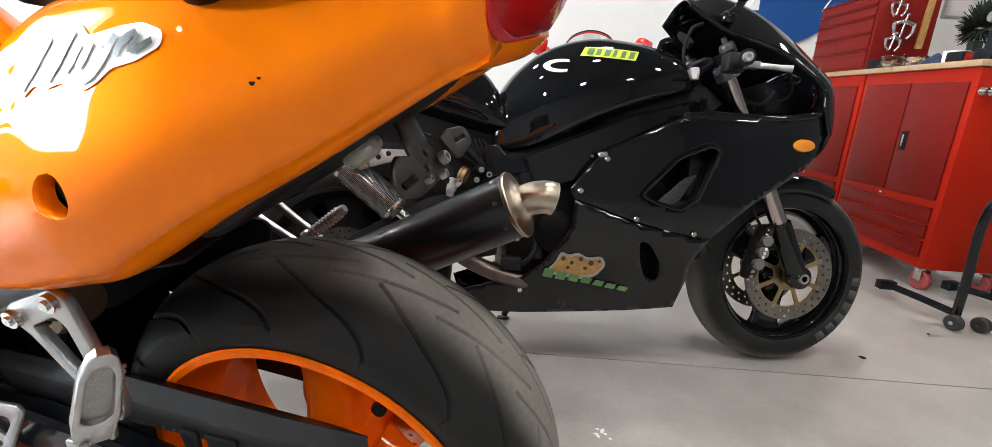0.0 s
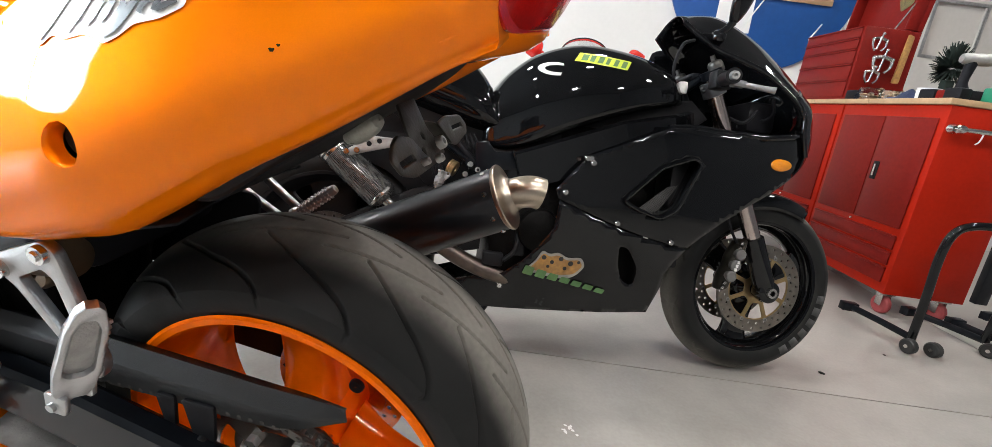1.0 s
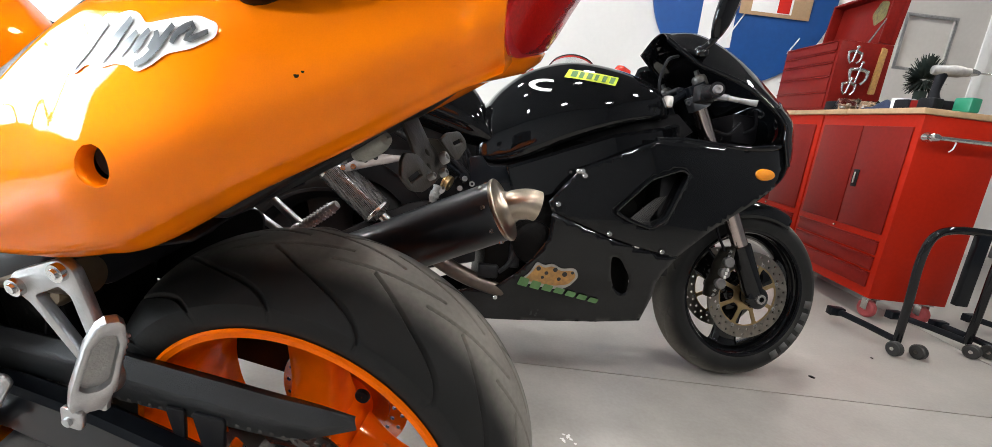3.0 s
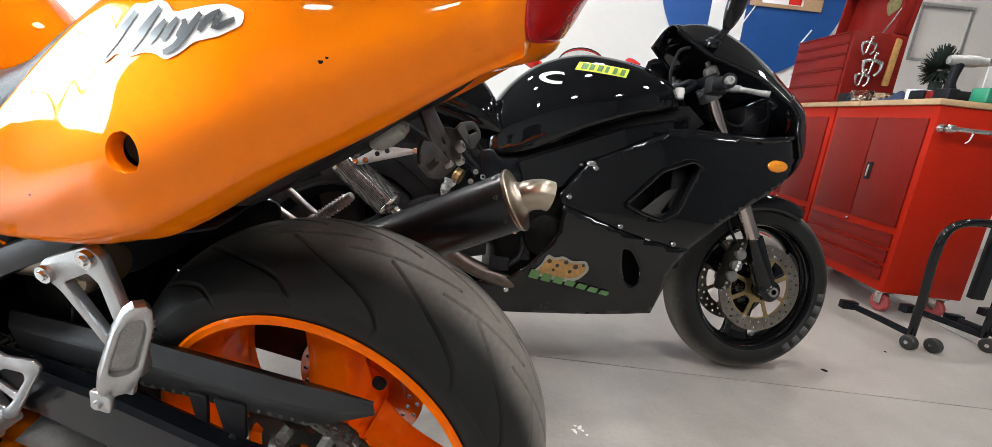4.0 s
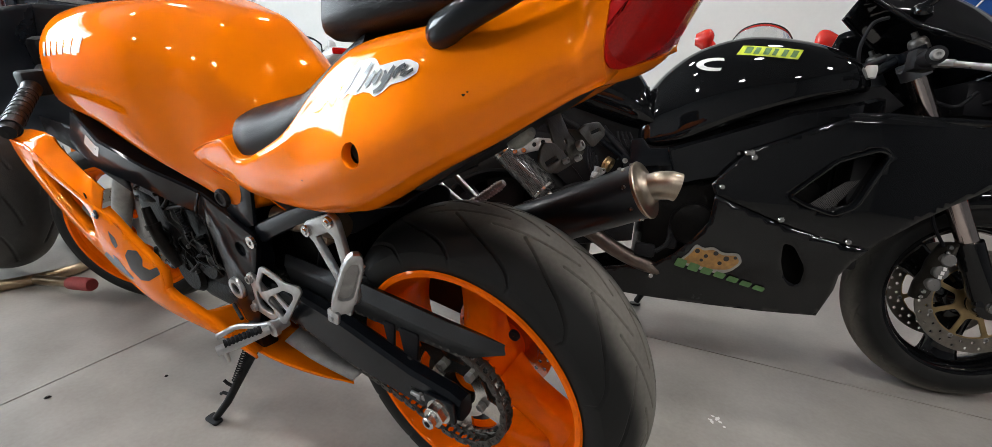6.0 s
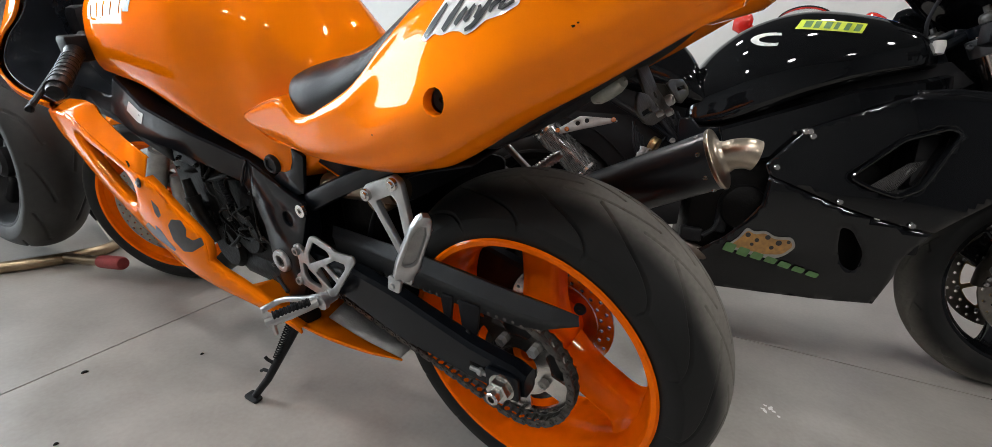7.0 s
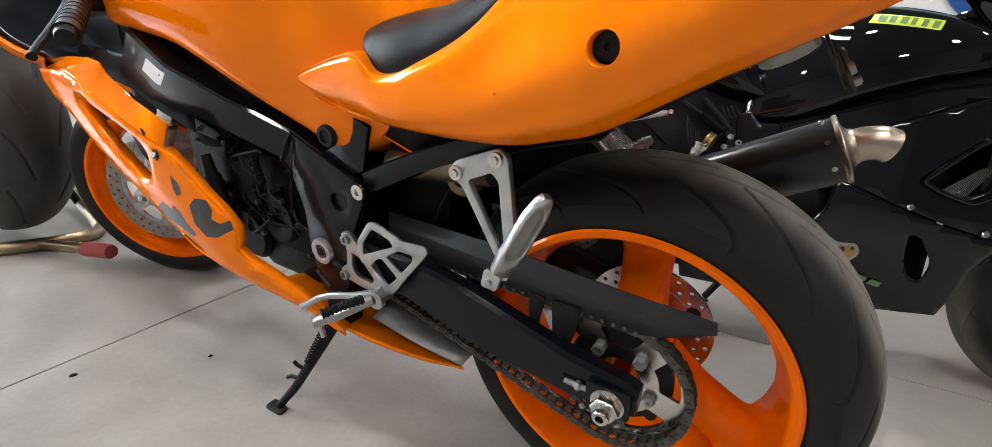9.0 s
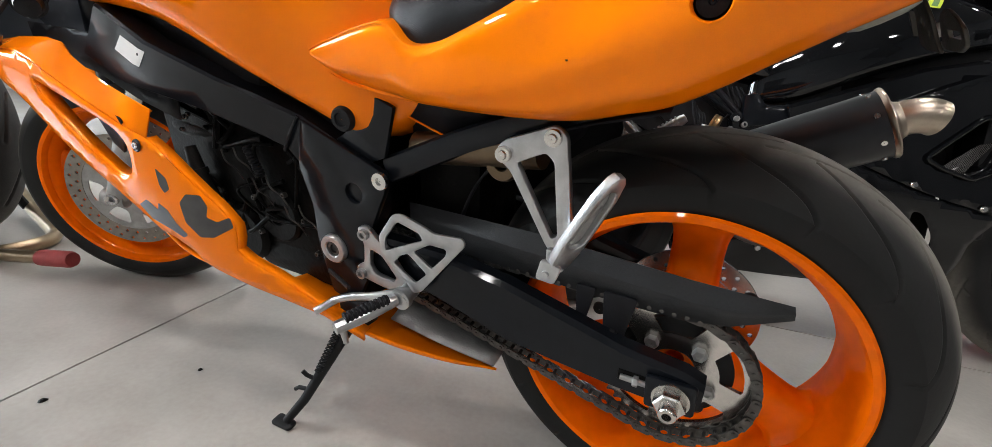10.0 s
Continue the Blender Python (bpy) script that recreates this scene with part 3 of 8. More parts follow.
def cast_wheel(name, mat, parent, label, lip, half, spokes, spin, hub_half, wide=(0.075, 0.06, 0.085), deep=(0.08, 0.055, 0.06)):
    """A cast wheel round the y axis: the rim is the part, its hub and spokes are pieces of it."""
    bm = bmesh.new()
    lathe(bm, [(lip - 0.003, -half + 0.001), (lip + 0.001, -half - 0.004), (lip - 0.003, -half - 0.007), (lip - 0.011, -half - 0.006), (lip - 0.015, -half),
               (lip - 0.016, -half * 0.82), (lip - 0.030, -half * 0.55), (lip - 0.036, 0), (lip - 0.030, half * 0.55), (lip - 0.016, half * 0.82),
               (lip - 0.015, half), (lip - 0.011, half + 0.006), (lip - 0.003, half + 0.007), (lip + 0.001, half + 0.004), (lip - 0.003, half - 0.001),
               (lip - 0.012, half * 0.75), (lip - 0.022, 0), (lip - 0.012, -half * 0.75)], n=120, closed=True)
    wheel = part(name, bm, mat, parent, label)
    bm = bmesh.new()
    lathe(bm, [(0.014, -hub_half), (0.040, -hub_half), (0.052, -hub_half + 0.012), (0.058, 0), (0.052, hub_half - 0.012), (0.040, hub_half), (0.014, hub_half)], n=40, closed=True)
    part("hub", bm, mat, wheel)
    r0, r1 = 0.045, lip - 0.030
    for k in range(spokes):
        bm = bmesh.new()
        a = spin + 2 * math.pi * k / spokes
        d, t = V(math.cos(a), 0, math.sin(a)), V(-math.sin(a), 0, math.cos(a))
        rings = []
        for f, w, dp in ((0, wide[0], deep[0]), (0.3, wide[1] * 1.05, deep[1]), (0.65, wide[1], deep[1]), (0.88, wide[1] * 1.15, deep[1]), (1, wide[2], deep[2])):
            c = d * (r0 + (r1 - r0) * f)
            ring = []
            for j in range(16):
                b = 2 * math.pi * j / 16
                u, v = math.cos(b), math.sin(b)
                ring.append(c + t * (w / 2 * math.copysign(abs(u) ** 0.55, u)) + V(0, 1, 0) * (dp / 2 * math.copysign(abs(v) ** 0.55, v)))
            rings.append(ring)
        loft(bm, rings, 14)
        part("spoke", bm, mat, wheel)
    return wheel


def drilled_disc(bm, r_in, r_out, y, thick, holes, rows=2, hole=0.004, seed=0):
    """A brake disc with real drilled holes, made ring sector by ring sector."""
    n = holes
    outer = disc2d(0, 0, r_out, 72)
    inner = disc2d(0, 0, r_in, 72)
    cut = []
    for k in range(n):
        for q in range(rows):
            a = 2 * math.pi * (k + 0.5 * q) / n
            rr = r_in + (r_out - r_in) * (0.28 + 0.44 * q / max(1, rows - 1))
            cut.append(disc2d(rr * math.cos(a), rr * math.sin(a), hole, 6))
    plate(bm, outer, [inner] + cut, y, thick)


def links_along(points, pitch):
    """Evenly spaced places along a closed line of points."""
    P = [Vector(p) for p in points] + [Vector(points[0])]
    L = [0]
    for a, b in zip(P, P[1:]):
        L.append(L[-1] + (b - a).length)
    n = int(round(L[-1] / pitch))
    out, k = [], 0
    for i in range(n):
        s = L[-1] * i / n
        while L[k + 1] < s:
            k += 1
        f = (s - L[k]) / (L[k + 1] - L[k])
        out.append((P[k].lerp(P[k + 1], f), (P[k + 1] - P[k]).normalized()))
    return out


# ---- the orange motorcycle ----
# its own axes: x to its rear, y to its right, z up, from under the rear axle
BIKE = pose(0, 0.13, 0.002, 10, 0, 0)
AXLE, REAR_R, FRONT_X = 0.308, 0.3225, -1.40


def orange_bike():
    B = thing("motorcycle", "orange sports motorcycle leaning on its side stand", "motorcycle", BIKE, "motorcycles")

    # rear wheel
    wheel = cast_wheel("rear_wheel", RIM_ORANGE, B, "orange three-spoke cast wheel", 0.237, 0.088, 3, radians(91), 0.07, (0.085, 0.072, 0.12), (0.09, 0.062, 0.09))
    wheel.location = (0.002, 0.014, AXLE)
    gr = [([(0, 0.027), (8, 0.050), (14, 0.064), (20, 0.074), (26, 0.085), (30, 0.0975)], 0.0024, 0.006),
          ([(14, 0.030), (25, 0.0205), (33, 0.0145), (41, 0.006)], 0.0021, 0.006)]
    tyre = new("tyre", tyre_mesh("tyre", REAR_R, 0.224, 0.096, gr, 1900, 170, 24.0))
    tyre.parent = wheel
    tagged(tyre, "wide black rear tyre with dusty worn tread")
    # black discs imitate the shade inside the round spoke holes
    for k in range(3):
        q = radians(52.7 + 120 * k)
        bm = bmesh.new()
        lathe(bm, [(0.0005, 0.002), (0.0095, 0.002), (0.0105, 0.0005), (0.011, -0.004)], (0.126 * math.cos(q), -0.027, 0.126 * math.sin(q)), (0, -1, 0), 20)
        part("spoke_plug", bm, MATT_BLACK, wheel, "black disc standing in for the shaded hole in the spoke")
    bm = bmesh.new()
    drilled_disc(bm, 0.078, 0.112, 0.060, 0.005, 24, 2, 0.0042)
    plate(bm, disc2d(0, 0, 0.080, 40), [disc2d(0, 0, 0.045, 24)], 0.058, 0.004)
    part("brake_disc", bm, STEEL, wheel, "drilled steel rear brake disc")
    # sprocket with teeth and cut-outs
    teeth, outl = 43, []
    for k in range(teeth):
        for f, r in ((0.0, 0.103), (0.22, 0.105), (0.42, 0.111), (0.58, 0.111), (0.78, 0.105)):
            a = 2 * math.pi * (k + f) / teeth
            outl.append((r * math.cos(a), r * math.sin(a)))
    holes = []
    for k in range(5):
        a = 2 * math.pi * k / 5 + 0.35
        hole = [(0.092 * math.cos(a + q), 0.092 * math.sin(a + q)) for q in np.linspace(-0.40, 0.40, 9)]
        hole += [(0.062 * math.cos(a + q), 0.062 * math.sin(a + q)) for q in np.linspace(0.30, -0.30, 7)]
        holes.append(rounded(hole, 0.005, 2))
    bm = bmesh.new()
    plate(bm, outl, holes + [disc2d(0, 0, 0.036, 24)], -0.098, 0.006)
    spr = part("sprocket", bm, STEEL, wheel, "dirty steel rear sprocket")
    bm = bmesh.new()
    for k in range(5):
        a = 2 * math.pi * (k + 0.5) / 5 + 0.35
        hexnut(bm, (0.053 * math.cos(a), -0.098, 0.053 * math.sin(a)), (0, -1, 0), 0.010, 0.011)
    part_each("sprocket_nut", bm, ALU_DULL, spr)
    bm = bmesh.new()
    lathe(bm, [(0.030, -0.07), (0.078, -0.072), (0.080, -0.086), (0.060, -0.092), (0.034, -0.096), (0.030, -0.09)], n=40, closed=True)
    part("sprocket_carrier", bm, MATT_BLACK, wheel)

    # chain: every link an object on one of two meshes
    front = V(-0.545, 0, 0.375)
    path = []
    for a in np.linspace(-100, 86, 40):
        path.append((0.1085 * math.cos(radians(a)), -0.095, AXLE + 0.1085 * math.sin(radians(a))))
    for a in np.linspace(86, 260, 12):
        path.append((front.x + 0.04 * math.cos(radians(a)), -0.095, front.z + 0.04 * math.sin(radians(a))))
    bm = bmesh.new()
    tube(bm, [(front.x, -0.10, front.z), (front.x, -0.088, front.z)], 0.036, 24)
    chain = part("chain", bm, CHAIN, B, "oily black drive chain on its front sprocket")
    meshes = []
    for wide in (0.0105, 0.0075):
        bm = bmesh.new()
        for s in (-1, 1):
            outline = [(0.0035 + 0.0105 * 0 + 0.0066 * math.cos(t) + 0.0079 * (1 if math.cos(t) >= 0 else -1) - 0.0035, 0.0066 * math.sin(t)) for t in np.linspace(0.01, 2 * math.pi - 0.2, 12)]
            plate(bm, outline, [], s * wide - 0.001, 0.002)
        for x in (-0.0079, 0.0079):
            lathe(bm, [(0.0005, -wide - 0.003), (0.003, -wide - 0.003), (0.003, wide + 0.003), (0.0005, wide + 0.003)], (x, 0, 0), n=8)
        me = bpy.data.meshes.new("link")
        bmesh.ops.recalc_face_normals(bm, faces=bm.faces[:])
        bm.to_mesh(me), bm.free()
        me.materials.append(CHAIN)
        meshes.append(me)
    for i, (p, d) in enumerate(links_along(path, 0.0158)):
        ob = new("link", meshes[i % 2])
        ob.parent = chain
        ob.matrix_local = Matrix.Translation(p) @ pose(0, 0, 0, 0, -math.degrees(math.atan2(d.z, d.x)), 0)

    # swingarm, left and right beams and the cross piece
    stations = [((-0.575, 0.425), (-0.575, 0.360)), ((-0.345, 0.426), (-0.366, 0.345)), ((-0.236, 0.408), (-0.230, 0.305)),
                ((-0.060, 0.362), (-0.068, 0.289)), ((0.020, 0.352), (0.020, 0.287)), ((0.045, 0.342), (0.045, 0.297))]
    bm = bmesh.new()
    beam(bm, stations, -0.140, 0.034)
    beam(bm, stations, 0.140, 0.034)
    tube(bm, [(-0.40, -0.12, 0.37), (-0.40, 0.12, 0.37)], 0.040, 16)
    arm = part("swingarm", bm, FRAME_BLACK, B, "satin black box-section swingarm")
    bm = bmesh.new()
    plate(bm, rounded([(-0.026, 0.340), (0.038, 0.344), (0.040, 0.296), (-0.022, 0.290)], 0.006), [], -0.149, 0.008, 0.002)
    part("chain_adjuster", bm, FRAME_BLACK, arm)
    # no slot is cut; a dark block imitates its shaded inside
    bm = bmesh.new()
    box(bm, (-0.062, -0.1412, 0.312), (-0.012, -0.138, 0.330), 0.001)
    slot_ = part("adjuster_slot", bm, GRIME_SHADE, arm, "dark block standing in for the shaded adjuster slot")
    bm = bmesh.new()
    tube(bm, [(-0.058, -0.144, 0.321), (-0.024, -0.144, 0.321)], 0.0042, 10)
    hexnut(bm, (-0.034, -0.144, 0.321), (-1, 0, 0), 0.008, 0.007)
    part("adjuster_bolt", bm, ALU_DULL, slot_)
    bm = bmesh.new()
    lathe(bm, [(0.0005, 0), (0.024, 0), (0.024, 0.004), (0.0005, 0.004)], (0.009, -0.149, 0.317), (0, -1, 0), 28)
    hexnut(bm, (0.009, -0.153, 0.317), (0, -1, 0), 0.0205, 0.016)
    lathe(bm, [(0.006, 0), (0.0115, 0), (0.0115, 0.014), (0.010, 0.016), (0.006, 0.016), (0.006, 0.004)], (0.009, -0.167, 0.317), (0, -1, 0), 20)
    part("axle_nut", bm, STEEL, arm, "bright axle nut")
    # chain guard: a folded shield
    bm = bmesh.new()
    net(bm, [[V(*p) for p in row] for row in (
        [(-0.44, -0.080, 0.466), (-0.21, -0.082, 0.468), (-0.09, -0.083, 0.462), (0.003, -0.084, 0.457), (0.062, -0.088, 0.458), (0.112, -0.096, 0.461)],
        [(-0.43, -0.094, 0.477), (-0.21, -0.096, 0.477), (-0.09, -0.097, 0.470), (0.003, -0.098, 0.465), (0.062, -0.099, 0.465), (0.113, -0.100, 0.465)],
        [(-0.42, -0.106, 0.460), (-0.21, -0.107, 0.452), (-0.09, -0.108, 0.446), (0.003, -0.108, 0.442), (0.062, -0.107, 0.443), (0.115, -0.104, 0.459)],
        [(-0.41, -0.107, 0.424), (-0.21, -0.107, 0.414), (-0.09, -0.107, 0.411), (0.003, -0.107, 0.411), (0.055, -0.106, 0.421), (0.116, -0.103, 0.450)])])
    guard = part("chain_guard", bm, GUARD, B, "black plastic chain guard with folded edges", 9, 0.0025, 0)
    bm = bmesh.new()
    plate(bm, rounded([(-0.102, 0.425), (-0.056, 0.425), (-0.066, 0.362), (-0.074, 0.350), (-0.088, 0.350), (-0.096, 0.362)], 0.006), [], -0.1125, 0.006, 0.001)
    plate(bm, rounded([(-0.140, 0.425), (-0.112, 0.425), (-0.122, 0.368), (-0.136, 0.372)], 0.005), [], -0.1125, 0.006, 0.001)
    part_each("guard_bracket", bm, PLASTIC_BLACK, guard)
    bm = bmesh.new()
    bolt(bm, (-0.082, -0.1125, 0.362), (0, -1, 0), 0.008, 0.006)
    part("guard_bolt", bm, MATT_BLACK, guard)

    # main frame: two perimeter spars that drop to the pivot plates
    spar = [((-1.12, 0.750), (-1.15, 0.672)), ((-0.965, 0.753), (-1.050, 0.668)), ((-0.830, 0.703), (-0.918, 0.632)), ((-0.706, 0.656), (-0.764, 0.602)),
            ((-0.650, 0.636), (-0.664, 0.573)), ((-0.587, 0.607), (-0.628, 0.550)), ((-0.452, 0.545), (-0.580, 0.495)), ((-0.462, 0.462), (-0.562, 0.455)),
            ((-0.492, 0.405), (-0.562, 0.402)), ((-0.495, 0.335), (-0.560, 0.346)), ((-0.515, 0.290), (-0.555, 0.291))]
    for s in (-1, 1):
        bm = bmesh.new()
        beam(bm, spar, [s * q for q in (0.120, 0.193, 0.208, 0.186, 0.170, 0.148, 0.142, 0.141, 0.141, 0.141, 0.141)], 0.045, 0.0045)
        side = part("frame_spar", bm, FRAME_BLACK, B, "satin black perimeter frame spar", 25)
        bm = bmesh.new()
        plate(bm, rounded([(-0.586, 0.604), (-0.560, 0.592), (-0.432, 0.542), (-0.432, 0.514), (-0.460, 0.456), (-0.483, 0.394), (-0.486, 0.345), (-0.520, 0.280), (-0.570, 0.294), (-0.588, 0.388), (-0.588, 0.461), (-0.606, 0.526)], 0.006), [disc2d(-0.494, 0.499, 0.0165, 24)], s * 0.142 - 0.0065, 0.013, 0.0025)
        part("pivot_plate", bm, FRAME_BLACK, side)
        if s < 0:
            bm = bmesh.new()
            lathe(bm, [(0.0135, 0.001), (0.0135, 0.007), (0.0155, 0.009), (0.024, 0.009), (0.026, 0.006), (0.026, 0)], (-0.549, -0.1485, 0.389), (0, -1, 0), 28)
            nut = part("pivot_nut", bm, ALU, side, "worn swingarm pivot nut")
            bm = bmesh.new()
            lathe(bm, [(0.0005, 0.002), (0.0075, 0.002), (0.0080, 0.0055), (0.0130, 0.0055)], (-0.549, -0.1485, 0.389), (0, -1, 0), 6)
            part("hex_socket", bm, CHAIN, nut)
            bm = bmesh.new()
            lathe(bm, [(0.0005, -0.002), (0.013, -0.002), (0.014, 0.004), (0.018, 0.005), (0.0185, 0.0)], (-0.494, -0.1365, 0.499), (0, -1, 0), 24)
            part("frame_plug", bm, MATT_BLACK, side)
            bm = bmesh.new()
            lathe(bm, [(0.0005, 0.003), (0.006, 0.003), (0.006, 0.006), (0.013, 0.006), (0.0135, 0.0)], (-0.437, -0.1485, 0.531), (0, -1, 0), 20)
            part("frame_bolt", bm, STEEL, side)
            at = BVHTree.FromPolygons([v.co.copy() for v in side.data.vertices], [p.vertices[:] for p in side.data.polygons])
            bm = bmesh.new()
            panel(bm, [(-0.896, 0.709), (-0.834, 0.688), (-0.862, 0.663), (-0.925, 0.686)], [], lambda x, z: (at.ray_cast(V(x, -1, z), V(0, 1, 0))[0] or V(0, -0.2, 0)).y - 0.001, 0.012)
            part("sticker", bm, STICKER_WHITE, side, "worn white information sticker")
            bm = bmesh.new()
            tube(bm, [(-0.588, -0.1495, 0.607), (-0.602, -0.1535, 0.585), (-0.618, -0.1535, 0.560), (-0.628, -0.1500, 0.548)], 0.0028, 8, 14)
            part("weld_seam", bm, FRAME_BLACK, side)

    # seat subframe and its gusset
    for s in (-1, 1):
        bm = bmesh.new()
        strut(bm, [((-0.445, 0.560), (-0.430, 0.522)), ((-0.31, 0.622), (-0.30, 0.588)), ((-0.18, 0.672), (-0.17, 0.640)), ((-0.11, 0.69), (-0.11, 0.665))], s * 0.135, 0.026, 16)
        part("subframe_rail", bm, FRAME_BLACK, B)
        bm = bmesh.new()
        plate(bm, rounded([(-0.534, 0.573), (-0.494, 0.598), (-0.452, 0.652), (-0.414, 0.638), (-0.436, 0.562), (-0.470, 0.548)], 0.003), [], s * 0.134 - 0.004, 0.008, 0.0012)
        part("subframe_gusset", bm, FRAME_BLACK, B)
    trim = [(-0.462, -0.113, 0.640), (-0.400, -0.114, 0.621), (-0.352, -0.115, 0.606), (-0.345, -0.115, 0.604), (-0.335, -0.115, 0.607), (-0.272, -0.116, 0.634)]
    bm = bmesh.new()
    net(bm, [[V(*p) for p in trim], [V(x, y, 0.70) for x, y, z in trim]])
    lower = part("tail_lower_panel", bm, PLASTIC_BLACK, B, "black panel under the tail", 35, 0.003)
    bm = bmesh.new()
    tube(bm, [V(x, y - 0.002, z) for x, y, z in trim], 0.0016, 8)
    part("panel_trim", bm, ORANGE, lower, "thin orange trim line")
    bm = bmesh.new()
    box(bm, (-0.42, -0.10, 0.57), (-0.20, 0.10, 0.69), 0.02)
    part("battery_tray", bm, PLASTIC_BLACK, B)
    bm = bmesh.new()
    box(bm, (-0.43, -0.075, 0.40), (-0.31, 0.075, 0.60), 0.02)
    part("shock_mount", bm, GRIME_SHADE, B)
    bm = bmesh.new()
    tube(bm, [(-0.40, -0.10, 0.575), (-0.20, -0.115, 0.605)], 0.024, 20)
    lathe(bm, [(0.008, 0.0), (0.010, 0.006), (0.022, 0.006), (0.026, 0.0), (0.026, -0.03)], (-0.255, -0.118, 0.580), (0, -1, 0), 24)
    part("shock_reservoir", bm, DARK_BRONZE, B, "brown metal shock reservoir")
    bm = bmesh.new()
    skin(bm, [[(-0.36, -0.08, 0.36), (-0.345, -0.085, 0.45), (-0.30, -0.085, 0.545), (-0.20, -0.100, 0.622), (-0.06, -0.105, 0.668)],
              [(-0.36, 0.0, 0.37), (-0.345, 0.0, 0.47), (-0.30, 0.0, 0.57), (-0.20, 0.0, 0.645), (-0.06, 0.0, 0.675)],
              [(-0.36, 0.08, 0.36), (-0.345, 0.085, 0.45), (-0.30, 0.085, 0.545), (-0.20, 0.100, 0.622), (-0.06, 0.105, 0.668)]], 26, 9)
    part("inner_mudguard", bm, PLASTIC_BLACK, B, "", 35, 0.004)

    bm = bmesh.new()
    plate(bm, rounded([(-0.52, 0.435), (-0.25, 0.435), (-0.17, 0.500), (-0.15, 0.600), (-0.46, 0.610)], 0.02), [], 0.126, 0.006, 0.001)
    part("far_side_plate", bm, MATT_BLACK, B)

    # tail fairing
    def ring(x, zb, zt, w, top=0.70, low=0.72):
        h = zt - zb
        flat = min(max((-0.14 - x) / 0.10, 0), 1)
        left = [(0, zb + min(0.03, 0.3 * h)), (-low * w, zb + min(0.004, 0.05 * h)), (-0.90 * w, zb + 0.09 * h), (-0.965 * w, zb + 0.22 * h), (-w, zb + 0.38 * h), (-(top + (1 - top) * (0.75 + 0.23 * flat)) * w, zb + (0.62 + 0.06 * flat) * h), (-(top + (1 - top) * (0.40 + 0.40 * flat)) * w, zb + (0.85 + 0.06 * flat) * h), (-top * w, zt), (-0.35 * w, zt + 0.002)]
        right = [(-y, z) for y, z in left[1:]][::-1]
        return [V(x, y, z) for y, z in left + [(0, zt + 0.003)] + right]
    data = [(-0.533, 0.701, 0.706, 0.158, 0.95, 0.9), (-0.524, 0.690, 0.711, 0.162, 0.93, 0.88), (-0.490, 0.670, 0.724, 0.166, 0.93, 0.86), (-0.440, 0.659, 0.741, 0.172, 0.92, 0.82), (-0.390, 0.653, 0.750, 0.178, 0.91, 0.78),
            (-0.355, 0.651, 0.728, 0.183, 0.90, 0.75), (-0.320, 0.650, 0.730, 0.187, 0.89, 0.73), (-0.280, 0.649, 0.746, 0.191, 0.87, 0.71), (-0.210, 0.649, 0.784, 0.196, 0.82, 0.68), (-0.150, 0.653, 0.838, 0.201, 0.77, 0.66),
            (-0.095, 0.667, 0.884, 0.206, 0.70, 0.66), (-0.04, 0.687, 0.905, 0.209, 0.70, 0.68), (0.06, 0.750, 0.922, 0.202, 0.74, 0.70),
            (0.14, 0.796, 0.940, 0.178, 0.72, 0.72), (0.22, 0.846, 0.962, 0.158, 0.72, 0.75), (0.245, 0.859, 0.968, 0.158, 0.78, 0.80), (0.262, 0.868, 0.971, 0.1545, 0.82, 0.86)]
    bm = bmesh.new()
    loft(bm, [ring(*d) for d in data], 170, 150)
    tree = BVHTree.FromBMesh(bm)
    hole = V(-0.034, -0.21, 0.779)
    bmesh.ops.delete(bm, geom=[f for f in bm.faces if math.hypot(f.calc_center_median().x - hole.x, f.calc_center_median().z - hole.z) < 0.0150 and f.calc_center_median().y < -0.1], context="FACES")
    for v in bm.verts:
        q = V(v.co.x - hole.x, 0, v.co.z - hole.z)
        if v.is_boundary and v.co.y < -0.1 and q.length < 0.025:
            q *= 0.0165 / q.length
            v.co = tree.ray_cast(V(hole.x + q.x, -1, hole.z + q.z), V(0, 1, 0))[0]
    tail = part("tail_fairing", bm, ORANGE, B, "glossy orange tail fairing", 60)
    # lock sunk in a round hole
    rows = []
    for r, sink in ((0.0170, 0.0004), (0.0160, 0.0015), (0.0152, 0.004), (0.0148, 0.014)):
        row = []
        for j in range(40):
            a = 2 * math.pi * j / 40
            got = tree.ray_cast(V(hole.x + 0.0165 * math.cos(a), -1, hole.z + 0.0165 * math.sin(a)), V(0, 1, 0))[0]
            row.append(V(hole.x + r * math.cos(a), got.y + sink, hole.z + r * math.sin(a)))
        rows.append(row)
    bm = bmesh.new()
    net(bm, rows, True)
    part("lock_recess", bm, ORANGE, tail, "", 60)
    bm = bmesh.new()
    lathe(bm, [(0.0005, -0.001), (0.003, -0.001), (0.0035, 0.002), (0.0130, 0.002), (0.0155, -0.001)], V(hole.x, rows[-1][10].y - 0.001, hole.z), (0, -1, 0), 28)
    part("seat_lock", bm, MATT_BLACK, tail, "dark seat lock in a round dish")

    # tail light: a shallow bowed lens
    bm = bmesh.new()
    rows = []
    for y, zb, zt in ((-0.1535, 0.918, 0.936), (-0.151, 0.902, 0.948), (-0.145, 0.890, 0.954), (-0.12, 0.881, 0.956), (-0.06, 0.880, 0.957), (0, 0.880, 0.957), (0.06, 0.880, 0.957), (0.12, 0.881, 0.956), (0.145, 0.890, 0.954), (0.151, 0.902, 0.948), (0.1535, 0.918, 0.936)):
        bow = 0.261 + 0.036 * (1 - (y / 0.156) ** 2) ** 0.6

